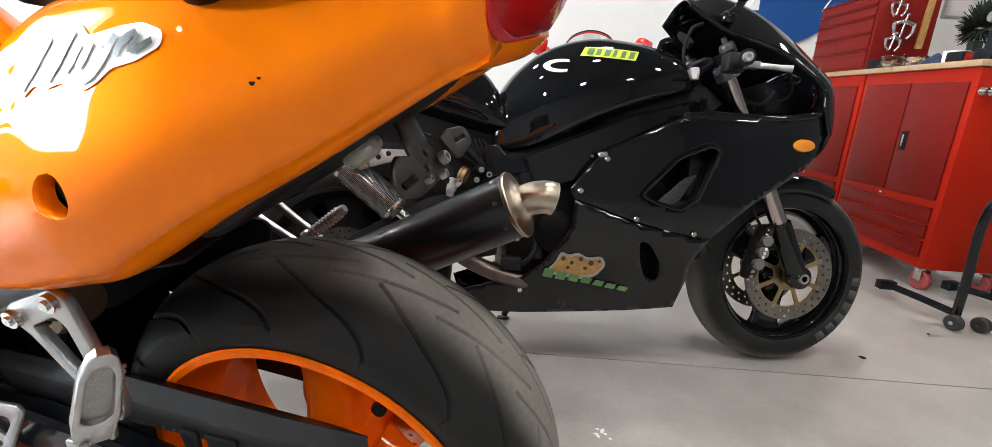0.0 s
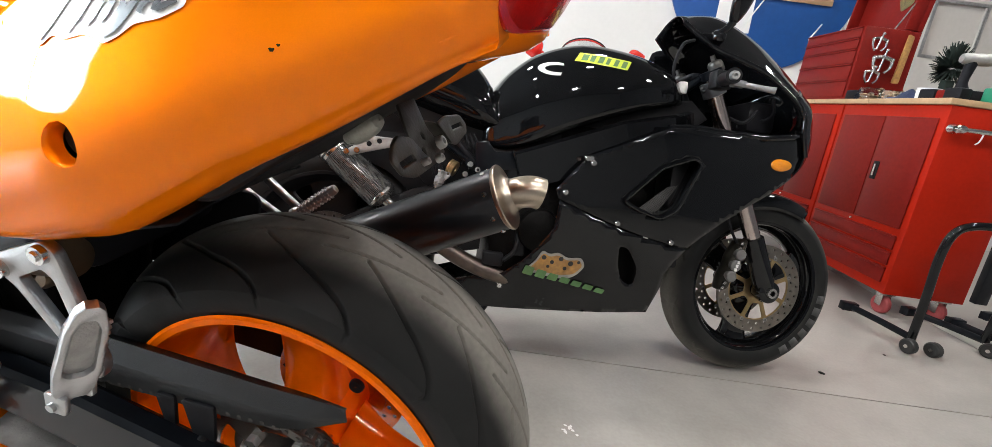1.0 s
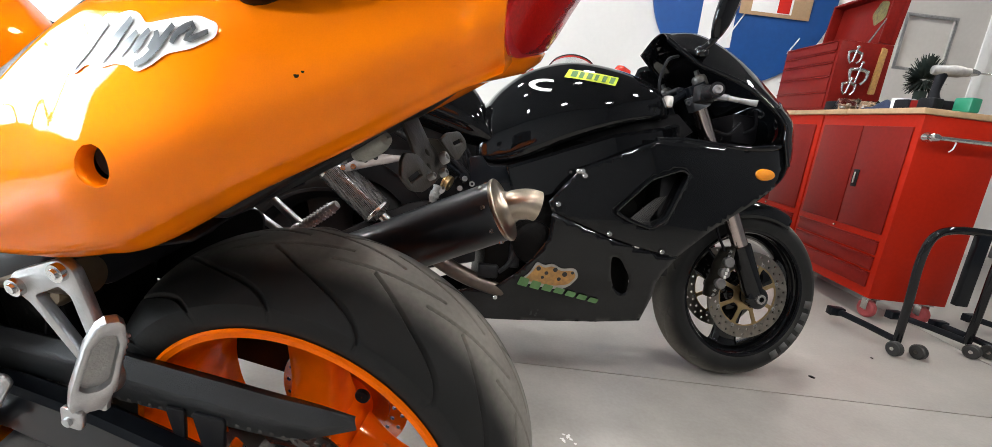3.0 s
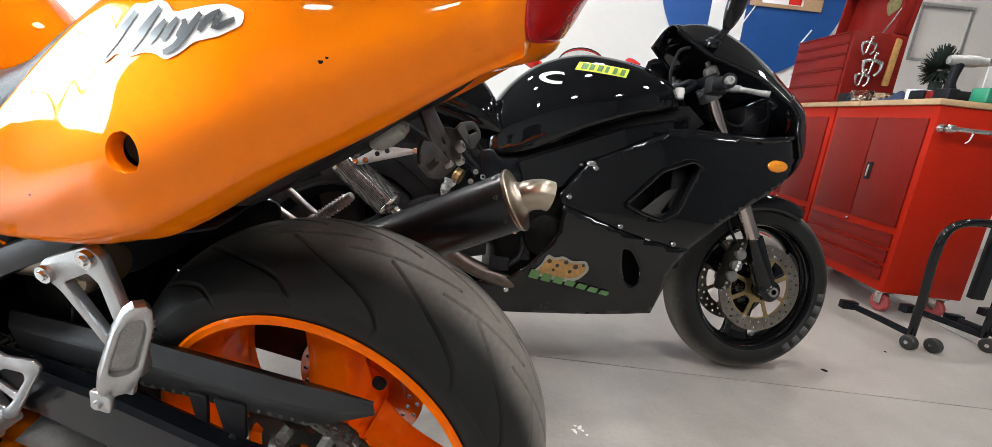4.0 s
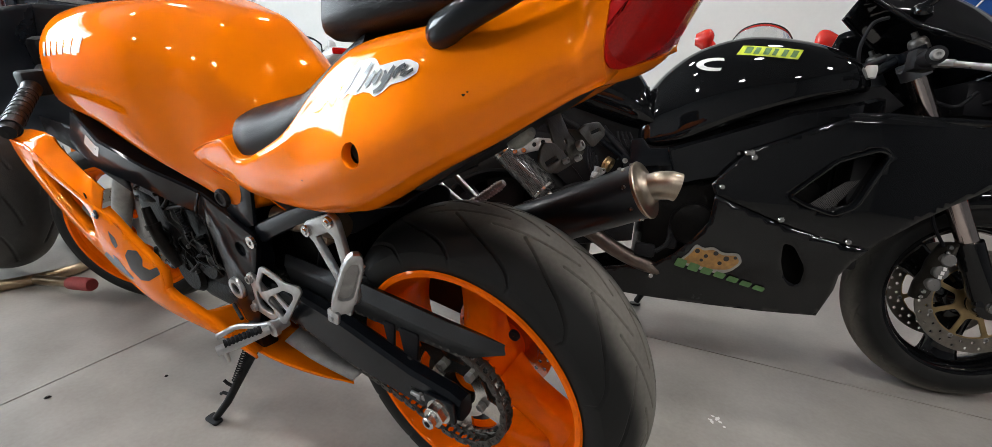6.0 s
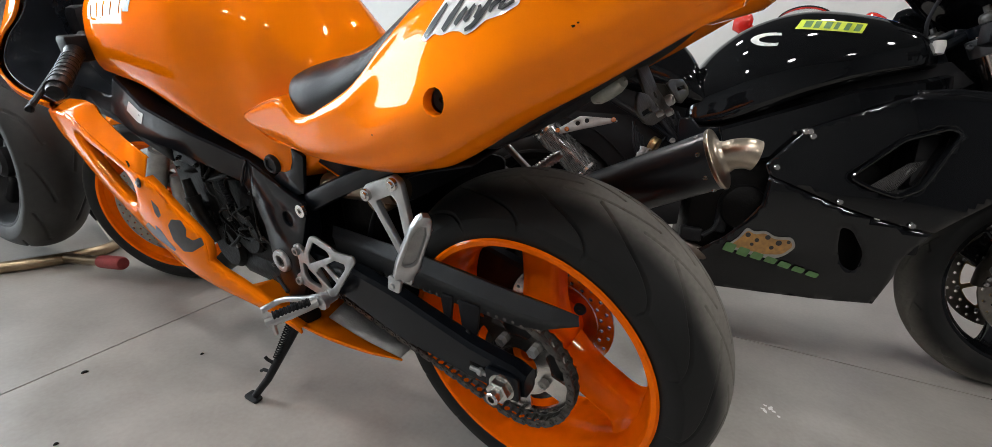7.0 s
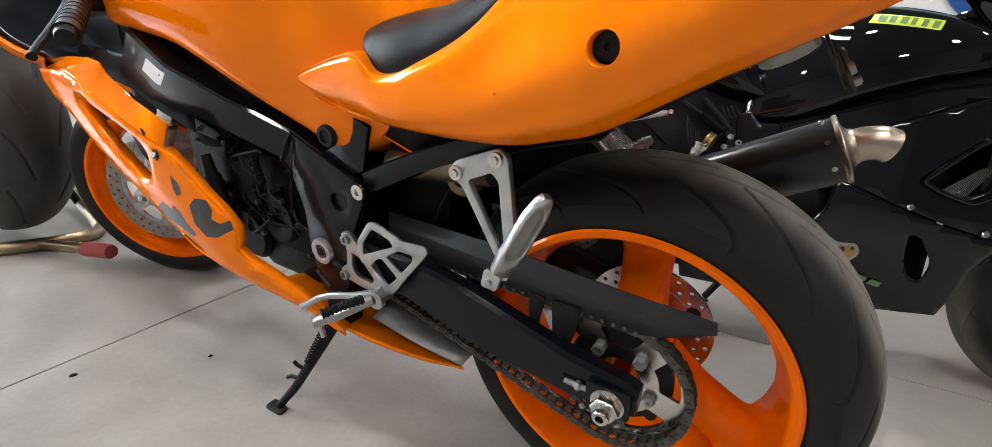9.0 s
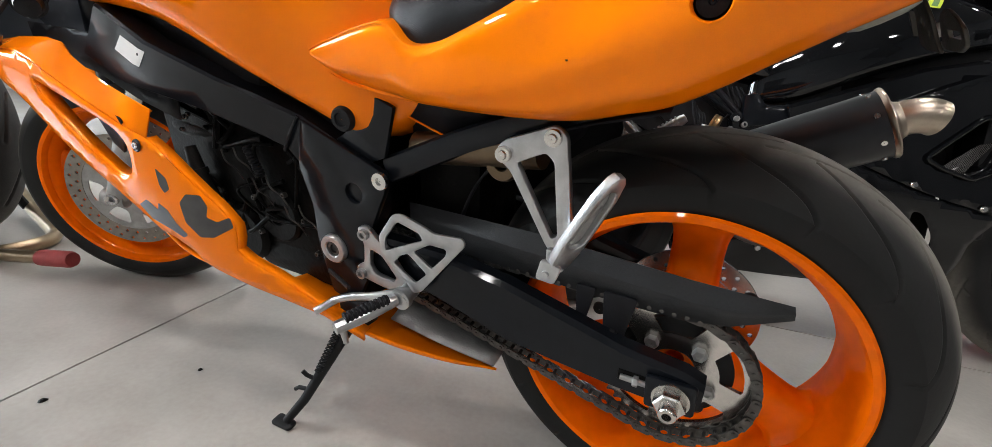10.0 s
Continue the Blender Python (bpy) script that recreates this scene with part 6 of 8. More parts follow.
def black_bike():
    B = thing("motorcycle", "black sports motorcycle with race fairing on its side stand", "motorcycle", BLACK_AT, "motorcycles")
    # front wheel
    fw = cast_wheel("front_wheel", BLACK_GLOSS, B, "black three-spoke front wheel", 0.226, 0.052, 3, radians(-96), 0.05, (0.10, 0.085, 0.12), (0.06, 0.036, 0.05))
    fw.location = (-0.045, 0, 0.302)
    gr = [([(0, 0.014), (9, 0.024), (17, 0.038), (24, 0.050)], 0.0028, 0.004), ([(14, 0.052), (20, 0.040)], 0.0024, 0.004)]
    ty = new("tyre", tyre_mesh("black_front_tyre", 0.302, 0.213, 0.063, gr, 540, 60, 36))
    ty.parent = fw
    tagged(ty, "black front tyre with lettering on its side")
    for k in range(6):
        a = radians(-60 + 10 * k)
        bm = bmesh.new()
        for i in range(2):
            q0, q1 = a + radians(1), a + radians(7.5)
            pts = [V(r * math.cos(q), y, r * math.sin(q)) for q, r, y in ((q0, 0.238, -0.0625), (q1, 0.238, -0.0625), (q1, 0.264, -0.0632), (q0, 0.264, -0.0632))]
            if i == 0:
                bm.faces.new([bm.verts.new(p) for p in pts])
        part("lettering_bar", bm, LETTER, ty, "", 35, 0.0015)
    for y in (-0.075, 0.070):
        bm = bmesh.new()
        drilled_disc(bm, 0.108, 0.149, y, 0.005, 26, 2, 0.0048)
        dsc = part("brake_disc", bm, DISC_STEEL, fw, "drilled steel brake disc on gold carrier")
        bm = bmesh.new()
        holes = []
        for k in range(8):
            q = 2 * math.pi * k / 8
            holes.append(rounded([(0.105 * math.cos(q + o), 0.105 * math.sin(q + o)) for o in (-0.33, 0, 0.33)] + [(0.052 * math.cos(q + o), 0.052 * math.sin(q + o)) for o in (0.27, -0.27)], 0.008, 2))
        plate(bm, disc2d(0, 0, 0.110, 60), holes + [disc2d(0, 0, 0.03, 20)], y + 0.001, 0.004)
        part("disc_carrier", bm, GOLD, dsc, "gold anodised disc carrier")
        bm = bmesh.new()
        for k in range(8):
            q = 2 * math.pi * (k + 0.5) / 8
            lathe(bm, [(0.003, 0), (0.0065, 0.001), (0.0065, 0.008), (0.003, 0.009)], (0.113 * math.cos(q), y - 0.002, 0.113 * math.sin(q)), (0, 1, 0), 10)
        part_each("disc_bobbin", bm, ALU_DULL, dsc)
    for s in (-1, 1):
        axle, mid, top = V(-0.045, s * 0.105, 0.302), V(-0.120, s * 0.105, 0.470), V(-0.352, s * 0.105, 0.955)
        bm = bmesh.new()
        tube(bm, [axle + V(0.012, 0, -0.025), axle.lerp(mid, 0.2), mid], [0.026, 0.034, 0.033], 20)
        lathe(bm, [(0.001, -0.024), (0.032, -0.022), (0.036, -0.010), (0.036, 0.022), (0.030, 0.026), (0.001, 0.026)], axle, (0, s, 0), 28)
        leg = part("fork_leg", bm, BLACK_GLOSS, B, "black fork slider")
        bm = bmesh.new()
        tube(bm, [mid, top], 0.0250, 24)
        part("stanchion", bm, material("bronze_tinted_chrome", (0.52, 0.44, 0.41), 0.16, 1.0, 0, 0.1, 60, 8), leg, "bright fork stanchion")
        bm = bmesh.new()
        lathe(bm, [(0.009, 0.004), (0.009, 0.008), (0.016, 0.008), (0.018, 0.002), (0.018, -0.01)], axle + V(0, s * 0.030, 0.0), (0, s, 0), 24)
        part("axle_cap", bm, STEEL, leg)
        bm = bmesh.new()
        rings = []
        for f, w in ((0, 0.014), (0.12, 0.020), (0.3, 0.027), (0.5, 0.020), (0.7, 0.027), (0.88, 0.020), (1, 0.014)):
            c = V(-0.158 - 0.045 * f, s * 0.098, 0.455 - 0.15 * f)
            rings.append([c + V(w * math.cos(q), 0.036 * math.sin(q), 0.010 * math.cos(q)) for q in (2 * math.pi * j / 14 for j in range(14))])
        loft(bm, rings, 26)
        cal = part("brake_caliper", bm, BRACKET, leg, "grey four-piston brake caliper")
        if s < 0:
            bm = bmesh.new()
            for f in (0.02, 0.12, 0.88, 0.98):
                bolt(bm, V(-0.173 - 0.045 * f, -0.132, 0.455 - 0.15 * f), (0, -1, 0), 0.006, 0.006)
            part_each("caliper_bolt", bm, STEEL, cal)
            bm = bmesh.new()
            for f in (0.26, 0.50, 0.74):
                lathe(bm, [(0.0005, 0.005), (0.015, 0.005), (0.018, 0.002), (0.018, -0.012)], V(-0.158 - 0.045 * f, -0.131, 0.455 - 0.15 * f), (0, -1, 0), 22)
            part_each("piston_cover", bm, CALIPER, cal, "pale grey piston cover")
            bm = bmesh.new()
            for f in (0.42, 0.5, 0.58):
                c = V(-0.158 - 0.045 * f, -0.1375, 0.455 - 0.15 * f)
                box(bm, c + V(-0.004, -0.001, -0.005), c + V(0.004, 0.0005, 0.005))
            part_each("caliper_lettering_bar", bm, STICKER_WHITE, cal)
            bm = bmesh.new()
            tube(bm, [(-0.17, -0.10, 0.45), (-0.215, -0.11, 0.52), (-0.23, -0.10, 0.62), (-0.26, -0.08, 0.72)], 0.0045, 8, 20)
            part("brake_hose", bm, PLASTIC_BLACK, leg)
    bm = bmesh.new()
    rails = []
    for y, r in ((-0.070, 0.265), (-0.055, 0.312), (0, 0.322), (0.055, 0.312), (0.070, 0.265)):
        rails.append([(-0.045 + r * math.cos(q), y, 0.302 + r * math.sin(q)) for q in np.linspace(radians(62), radians(125), 9)])
    skin(bm, rails, 24, 13)
    part("front_mudguard", bm, BLACK_GLOSS, B, "glossy black front mudguard", 60, 0.003)
    # rear wheel, swingarm
    rw = cast_wheel("rear_wheel", MATT_BLACK, B, "black rear wheel", 0.230, 0.080, 6, radians(30), 0.06, (0.06, 0.13, 0.19), (0.07, 0.05, 0.06))
    rw.location = (-1.44, 0, 0.312)
    rt = new("tyre", tyre_mesh("black_rear_tyre", 0.316, 0.216, 0.092, gr, 300, 40, 36))
    rt.parent = rw
    bm = bmesh.new()
    for s in (-1, 1):
        strut(bm, [((-1.47, 0.345), (-1.47, 0.285)), ((-1.25, 0.40), (-1.25, 0.31)), ((-1.0, 0.46), (-1.0, 0.36))], s * 0.135, 0.035, 14)
        plate(bm, rounded([(-1.50, 0.36), (-1.20, 0.52), (-1.02, 0.56), (-0.98, 0.44), (-1.10, 0.40), (-1.48, 0.29)], 0.02), [], s * 0.118 - 0.008, 0.016, 0.003)
    part("swingarm", bm, MATT_BLACK, B, "black braced swingarm")
    bm = bmesh.new()
    drilled_disc(bm, 0.070, 0.112, -0.070, 0.005, 24, 2, 0.0042)
    part("brake_disc", bm, CHAIN, rw, "dull drilled rear brake disc")

    # tank
    def tank(x, zt, zb, w, top):
        h = zt - zb
        left = [(-0.5 * w, zb), (-0.95 * w, zb + 0.05 * h), (-w, zb + 0.25 * h), (-0.98 * w, zb + 0.5 * h), (-0.88 * w, zb + 0.76 * h), (-top * w, zt - 0.05 * h), (-0.3 * w, zt)]
        return [V(x, y, z) for y, z in left + [(0, zt + 0.004)] + [(-y, z) for y, z in left][::-1]]
    bm = bmesh.new()
    loft(bm, [tank(-1.03, 0.76, 0.665, 0.085, 0.7), tank(-1.005, 0.82, 0.652, 0.120, 0.66), tank(-0.95, 0.895, 0.652, 0.145, 0.62), tank(-0.87, 0.955, 0.680, 0.175, 0.6), tank(-0.75, 0.992, 0.738, 0.192, 0.6), tank(-0.61, 0.985, 0.795, 0.190, 0.62),
              tank(-0.50, 0.955, 0.830, 0.168, 0.66), tank(-0.44, 0.915, 0.845, 0.125, 0.7), tank(-0.42, 0.89, 0.85, 0.09, 0.7)], 60, 56)
    tk = part("fuel_tank", bm, BLACK_GLOSS, B, "glossy black fuel tank with lime sticker", 60)
    tree = BVHTree.FromPolygons([v.co.copy() for v in tk.data.vertices], [p.vertices[:] for p in tk.data.polygons])

    def tank_y(x, z):
        hit = tree.ray_cast(V(x, -1, z), V(0, 1, 0))[0]
        return hit.y if hit else -0.1
    for mat_, name, grow, lift in ((LIME, "sticker", 0.006, 0.0012),):
        bm = bmesh.new()
        quad = [(-0.793, 0.921), (-0.643, 0.911), (-0.629, 0.939), (-0.775, 0.950)]
        panel(bm, quad, [], lambda x, z: tank_y(x, z) - lift, 0.012)
        part(name, bm, mat_, tk, "lime green name sticker with dark bars")
    for k in range(6):
        x, w = -0.776 + 0.0225 * k, (0.017, 0.013, 0.015, 0.010, 0.012, 0.014)[k]
        z = 0.925 - 0.0017 * k
        bm = bmesh.new()
        panel(bm, [(x, z), (x + w, z - 0.001), (x + w + 0.010, z + 0.019), (x + 0.010, z + 0.020)], [], lambda x_, z_: tank_y(x_, z_) - 0.002, 0.008)
        part("sticker_bar", bm, GREEN, tk)
    bm = bmesh.new()
    arc = [(-0.845 + 0.045 * math.cos(q), 0.893 + 0.02 * math.sin(q)) for q in np.linspace(radians(60), radians(290), 14)]
    arc += [(-0.838 + 0.034 * math.cos(q), 0.893 + 0.011 * math.sin(q)) for q in np.linspace(radians(290), radians(60), 14)]
    panel(bm, arc, [], lambda x_, z_: tank_y(x_, z_) - 0.0015, 0.008)
    part("crescent_badge", bm, STICKER_WHITE, tk, "white crescent badge")

    # frame spars
    for s in (-1, 1):
        bm = bmesh.new()
        beam(bm, [((-1.06, 0.605), (-1.03, 0.50)), ((-0.98, 0.632), (-0.94, 0.525)), ((-0.82, 0.697), (-0.79, 0.575)), ((-0.633, 0.773), (-0.62, 0.66)), ((-0.476, 0.812), (-0.45, 0.715)), ((-0.34, 0.86), (-0.33, 0.78))],
              [s * q for q in (0.140, 0.150, 0.170, 0.178, 0.168, 0.09)], 0.045, 0.010)
        fr = part("frame_spar", bm, BLACK_GLOSS, B, "glossy black frame spar", 25)
        if s < 0:
            bm = bmesh.new()
            tube(bm, [(-0.934, -0.158, 0.654), (-0.930, -0.1595, 0.640), (-0.921, -0.1600, 0.615), (-0.912, -0.1600, 0.590), (-0.905, -0.158, 0.572)], [0.0035, 0.0042, 0.0034, 0.0042, 0.0035], 8, 20)
            part("weld_seam", bm, BLACK_GLOSS, fr)
            bm = bmesh.new()
            for x, z in ((-0.748, 0.651), (-0.729, 0.659)):
                bolt(bm, (x, -0.176, z), (0, -1, 0), 0.0055, 0.006)
            part_each("spar_bolt", bm, STEEL, fr)
    bm = bmesh.new()
    box(bm, (-0.98, -0.14, 0.26), (-0.50, 0.14, 0.60), 0.03)
    box(bm, (-0.80, -0.13, 0.50), (-0.48, 0.13, 0.76), 0.03)
    lathe(bm, [(0.0005, 0.03), (0.045, 0.03), (0.060, 0.022), (0.066, 0.0), (0.066, -0.03)], (-0.835, -0.150, 0.435), (0, -1, 0), 32)
    part("engine", bm, GRIME_SHADE, B, "dark engine")
    bm = bmesh.new()
    for s in (-1, 1):
        box(bm, (-0.46, s * 0.12 - 0.05, 0.36), (-0.40, s * 0.12 + 0.05, 0.68), 0.01)
    part("radiator", bm, MATT_BLACK, B)

    # fairing: lower panel, middle panel with scoop, nose and screen
    low = [(-0.795, 0.533), (-0.70, 0.497), (-0.622, 0.471), (-0.53, 0.447), (-0.449, 0.432), (-0.396, 0.426), (-0.425, 0.385), (-0.445, 0.345), (-0.445, 0.30), (-0.463, 0.212), (-0.60, 0.200), (-0.80, 0.192), (-0.93, 0.188), (-1.10, 0.190), (-1.12, 0.252), (-1.0, 0.285), (-0.93, 0.30), (-0.875, 0.345), (-0.83, 0.40), (-0.80, 0.45)]
    slot = rounded([(-0.600, 0.417), (-0.572, 0.412), (-0.530, 0.352), (-0.533, 0.296), (-0.572, 0.310), (-0.594, 0.360)], 0.02, 4)
    midp = [(-0.800, 0.536), (-0.810, 0.560), (-0.770, 0.615), (-0.726, 0.664), (-0.633, 0.706), (-0.56, 0.742), (-0.501, 0.767), (-0.43, 0.774), (-0.33, 0.772), (-0.219, 0.775), (-0.14, 0.787), (-0.105, 0.80), (-0.07, 0.78), (-0.06, 0.74), (-0.10, 0.668), (-0.166, 0.617), (-0.24, 0.566), (-0.303, 0.517), (-0.36, 0.465), (-0.396, 0.430), (-0.449, 0.436), (-0.53, 0.451), (-0.622, 0.475), (-0.70, 0.501)]
    scoop = rounded([(-0.612, 0.548), (-0.566, 0.527), (-0.499, 0.509), (-0.452, 0.538), (-0.402, 0.676), (-0.428, 0.689), (-0.517, 0.652), (-0.565, 0.600)], 0.014, 4)
    for s in (-1, 1):
        bm = bmesh.new()
        panel(bm, low, [slot], lambda x, z: s * flank(x, z), 0.016)
        lowp = part("lower_fairing", bm, BLACK_GLOSS, B, "glossy black lower fairing with animal sticker", 60, 0.0016, 0)
        bm = bmesh.new()
        panel(bm, midp, [scoop], lambda x, z: s * (flank(x, z) + 0.0015), 0.014)
        mp = part("middle_fairing", bm, BLACK_GLOSS, B, "glossy black fairing with an air scoop", 60, 0.0016, 0)
        if s > 0:
            continue
        bm = bmesh.new()
        dp = [[(x, -flank(x, z) - 0.006 + d, z + d * 0.2) for x, z in scoop + scoop[:1]] for d in (0.0, 0.03, 0.07)]
        net(bm, [[Vector(p) for p in r] for r in dp])
        part("scoop_wall", bm, BLACK_GLOSS, mp, "", 60, 0.003)
        bm = bmesh.new()
        panel(bm, [(-0.545, 0.530), (-0.490, 0.515), (-0.435, 0.610), (-0.470, 0.600)], [], lambda x, z: -flank(x, z) + 0.045, 0.02)
        part("scoop_mesh", bm, CARBON, mp, "silvery wire mesh in the scoop")
        bm = bmesh.new()
        ring_ = scoop + scoop[:1]
        lip = [(x0 + (x1 - x0) * i / 6, z0 + (z1 - z0) * i / 6) for (x0, z0), (x1, z1) in zip(ring_, ring_[1:]) for i in range(6)]
        tube(bm, [(x, -flank(x, z) - 0.005, z) for x, z in lip + lip[:1]], 0.0055, 8)
        part("scoop_lip", bm, BLACK_GLOSS, mp)
        for x, z in ((-0.783, 0.555), (-0.620, 0.482), (-0.449, 0.442), (-0.716, 0.643), (-0.725, 0.655), (-0.735, 0.654), (-0.93, 0.262)):
            bm = bmesh.new()
            lathe(bm, [(0.0005, 0.005), (0.006, 0.005), (0.0085, 0.002), (0.009, 0.0)], (x, -flank(x, z) - 0.006, z), (0, -1, 0), 16)
            part("fairing_bolt", bm, STEEL, mp)
        # the sticker becomes plain shapes
        def on(x, z, lift=0.005):
            return -flank(x, z) - lift
        bm = bmesh.new()
        panel(bm, rounded([(-0.868, 0.318), (-0.838, 0.350), (-0.822, 0.385), (-0.800, 0.372), (-0.775, 0.382), (-0.748, 0.366), (-0.705, 0.372), (-0.690, 0.345), (-0.712, 0.315), (-0.74, 0.300), (-0.80, 0.305)], 0.012, 3), [], lambda x, z: on(x, z, 0.0045), 0.015)
        part("sticker_border", bm, ALU_DULL, lowp, "grey sticker border")
        bm = bmesh.new()
        panel(bm, rounded([(-0.855, 0.322), (-0.832, 0.350), (-0.818, 0.376), (-0.798, 0.364), (-0.775, 0.374), (-0.748, 0.358), (-0.710, 0.364), (-0.698, 0.345), (-0.720, 0.318), (-0.76, 0.312)], 0.012, 3), [], lambda x, z: on(x, z, 0.0055), 0.015)
        part("sticker_shape", bm, TAN, lowp, "tan plain sticker shape")
        for k in range(7):
            x = -0.872 + 0.037 * k
            z = 0.334 - 0.0085 * k
            h = (0.026, 0.024, 0.020, 0.017, 0.016, 0.015, 0.014)[k]
            bm = bmesh.new()
            panel(bm, rounded([(x, z - h), (x + 0.030, z - h - 0.006), (x + 0.036, z - 0.006), (x + 0.008, z)], 0.004, 3), [], lambda x_, z_: on(x_, z_, 0.0065), 0.015)
            part("sticker_bar", bm, GREEN, lowp, "green plain sticker bar")
        for x, z, r in ((-0.815, 0.362, 0.007), (-0.790, 0.350, 0.006), (-0.765, 0.362, 0.007), (-0.735, 0.350, 0.008), (-0.712, 0.356, 0.005), (-0.750, 0.334, 0.006), (-0.800, 0.336, 0.005)):
            bm = bmesh.new()
            panel(bm, disc2d(x, z, r, 9), [], lambda x_, z_: on(x_, z_, 0.0062), 0.01)
            part("sticker_spot", bm, STICKER_BLACK, lowp)
        bm = bmesh.new()
        rings = []
        for f, k in ((0, 1.0), (0.5, 0.9), (0.85, 0.55), (1, 0.1)):
            rings.append([V(-0.155 + 0.034 * k * math.cos(q), -flank(-0.155, 0.70) - 0.004 - 0.012 * f, 0.700 + 0.018 * k * math.sin(q)) for q in (2 * math.pi * j / 20 for j in range(20))])
        net(bm, rings, True, True)
        part("indicator", bm, AMBER, mp, "amber flush indicator")

    st = [((-0.10, 0.65), (-0.20, 0.180, 0.600)), ((-0.01, 0.715), (-0.10, 0.196, 0.668)), ((0.035, 0.79), (-0.062, 0.190, 0.735)), ((0.050, 0.86), (-0.085, 0.197, 0.80)), ((0.030, 0.925), (-0.090, 0.195, 0.85)),
          ((-0.015, 0.970), (-0.122, 0.182, 0.900)), ((-0.105, 1.052), (-0.205, 0.162, 0.964)), ((-0.205, 1.118), (-0.275, 0.143, 0.996)), ((-0.32, 1.158), (-0.360, 0.115, 1.032)), ((-0.44, 1.140), (-0.452, 0.088, 1.100))]

    def hoop(c, e):
        (cx, cz), (ex, ey, ez) = c, e
        half = [V(ex, -ey, ez), V(ex + (cx - ex) * 0.42, -ey * 0.82, ez + (cz - ez) * 0.35), V(ex + (cx - ex) * 0.84, -ey * 0.42, ez + (cz - ez) * 0.84)]
        return half + [V(cx, 0, cz)] + [V(p.x, -p.y, p.z) for p in half[::-1]]
    bm = bmesh.new()
    skin(bm, [hoop(*s) for s in st[:6]], 32, 24)
    part("nose_fairing", bm, BLACK_GLOSS, B, "glossy black nose fairing", 60, 0.005, 0)
    bm = bmesh.new()
    skin(bm, [hoop(*s) for s in st[5:]], 32, 20)
    scr = part("screen", bm, CLEAR_GREY, B, "dark smoked screen", 60, 0.003, 0)
    bm = bmesh.new()
    for s in (-1, 1):
        line = [V(e[0] + 0.003, s * e[1] * 1.01, e[2]) for _, e in st[2:]]
        tube(bm, line, 0.008, 12, 50)
        tube(bm, [(-0.105, s * 0.20, 0.79), (-0.14, s * 0.215, 0.782), (-0.22, s * 0.218, 0.772), (-0.33, s * 0.214, 0.772), (-0.43, s * 0.212, 0.774), (-0.51, s * 0.21, 0.766)], 0.0095, 12, 40)
    part("cockpit_edge", bm, BLACK_GLOSS, scr, "polished rolled edge")
    # mirror on its stalk
    bm = bmesh.new()
    lathe(bm, [(0.001, 0.014), (0.014, 0.013), (0.020, 0.006), (0.022, -0.006)], (-0.350, -0.120, 1.066), (-0.2, -0.6, 0.8), 20)
    tube(bm, [(-0.350, -0.122, 1.070), (-0.336, -0.130, 1.084), (-0.322, -0.138, 1.104)], [0.012, 0.010, 0.012], 12, 10)
    rings = []
    for f, w, t in ((0, 0.012, 0.011), (0.12, 0.030, 0.016), (0.35, 0.046, 0.022), (0.70, 0.052, 0.024), (0.92, 0.044, 0.018), (1, 0.022, 0.008)):
        c = V(-0.322, -0.138, 1.102).lerp(V(-0.285, -0.165, 1.27), f)
        rings.append([c + V(w * 0.8 * math.cos(q), w * 0.6 * math.cos(q), 0) + V(-t * 0.6 * math.sin(q), t * 0.8 * math.sin(q), 0) for q in (2 * math.pi * j / 16 for j in range(16))])
    loft(bm, rings, 18)
    part("mirror", bm, BLACK_GLOSS, B, "black mirror on a short stalk", 60)
    # cockpit: yoke, clip-ons, levers, cables
    bm = bmesh.new()
    box(bm, (-0.400, -0.090, 0.935), (-0.340, 0.090, 0.960), 0.010)
    for s in (-1, 1):
        lathe(bm, [(0.0235, -0.014), (0.033, -0.013), (0.033, 0.013), (0.0235, 0.014)], (-0.345, s * 0.105, 0.955), (-0.47, 0, 0.88), 24)
        tube(bm, [(-0.440, s * 0.06, 0.890), (-0.405, s * 0.075, 0.912), (-0.365, s * 0.09, 0.945)], [0.010, 0.013, 0.012], 10, 12)
    part("yoke", bm, FRAME_BLACK, B, "black top yoke")
    for s in (-1, 1):
        bm = bmesh.new()
        lathe(bm, [(0.0255, -0.024), (0.034, -0.022), (0.034, 0.022), (0.0255, 0.024)], (-0.334, s * 0.105, 0.914), (-0.47, 0, 0.88), 24)
        bolt(bm, (-0.372, s * 0.118, 0.904), (-0.5, s, 0), 0.008, 0.012)
        clamp = part("fork_clamp", bm, CLAMP, B, "grey fork clamp with a pinch bolt")
        bm = bmesh.new()
        lathe(bm, [(0.001, 0.030), (0.007, 0.030), (0.008, 0.014), (0.016, 0.012), (0.020, 0.008), (0.0225, 0.0), (0.0225, -0.022)], (-0.338, s * 0.105, 0.985), (-0.47, 0, 0.88), 24)
        part("fork_cap", bm, CHAIN, clamp, "dark fork cap with its adjuster")
    for s in (-1, 1):
        e0, e1 = V(-0.348, s * 0.13, 0.926), V(-0.383, s * 0.280, 0.914)
        bm = bmesh.new()
        tube(bm, [e0, e1], 0.0115, 14)
        box(bm, e0.lerp(e1, 0.34) - V(0.026, 0.022, 0.026), e0.lerp(e1, 0.34) + V(0.026, 0.022, 0.026), 0.007)
        bar = part("clip_on", bm, MATT_BLACK, B)
        bm = bmesh.new()
        tube(bm, [e0.lerp(e1, 0.46), e0.lerp(e1, 0.5), e0.lerp(e1, 0.96), e1], [0.024, 0.0185, 0.0185, 0.0215], 18)
        part("grip", bm, MATT_BLACK, bar, "black rubber grip")
        bm = bmesh.new()
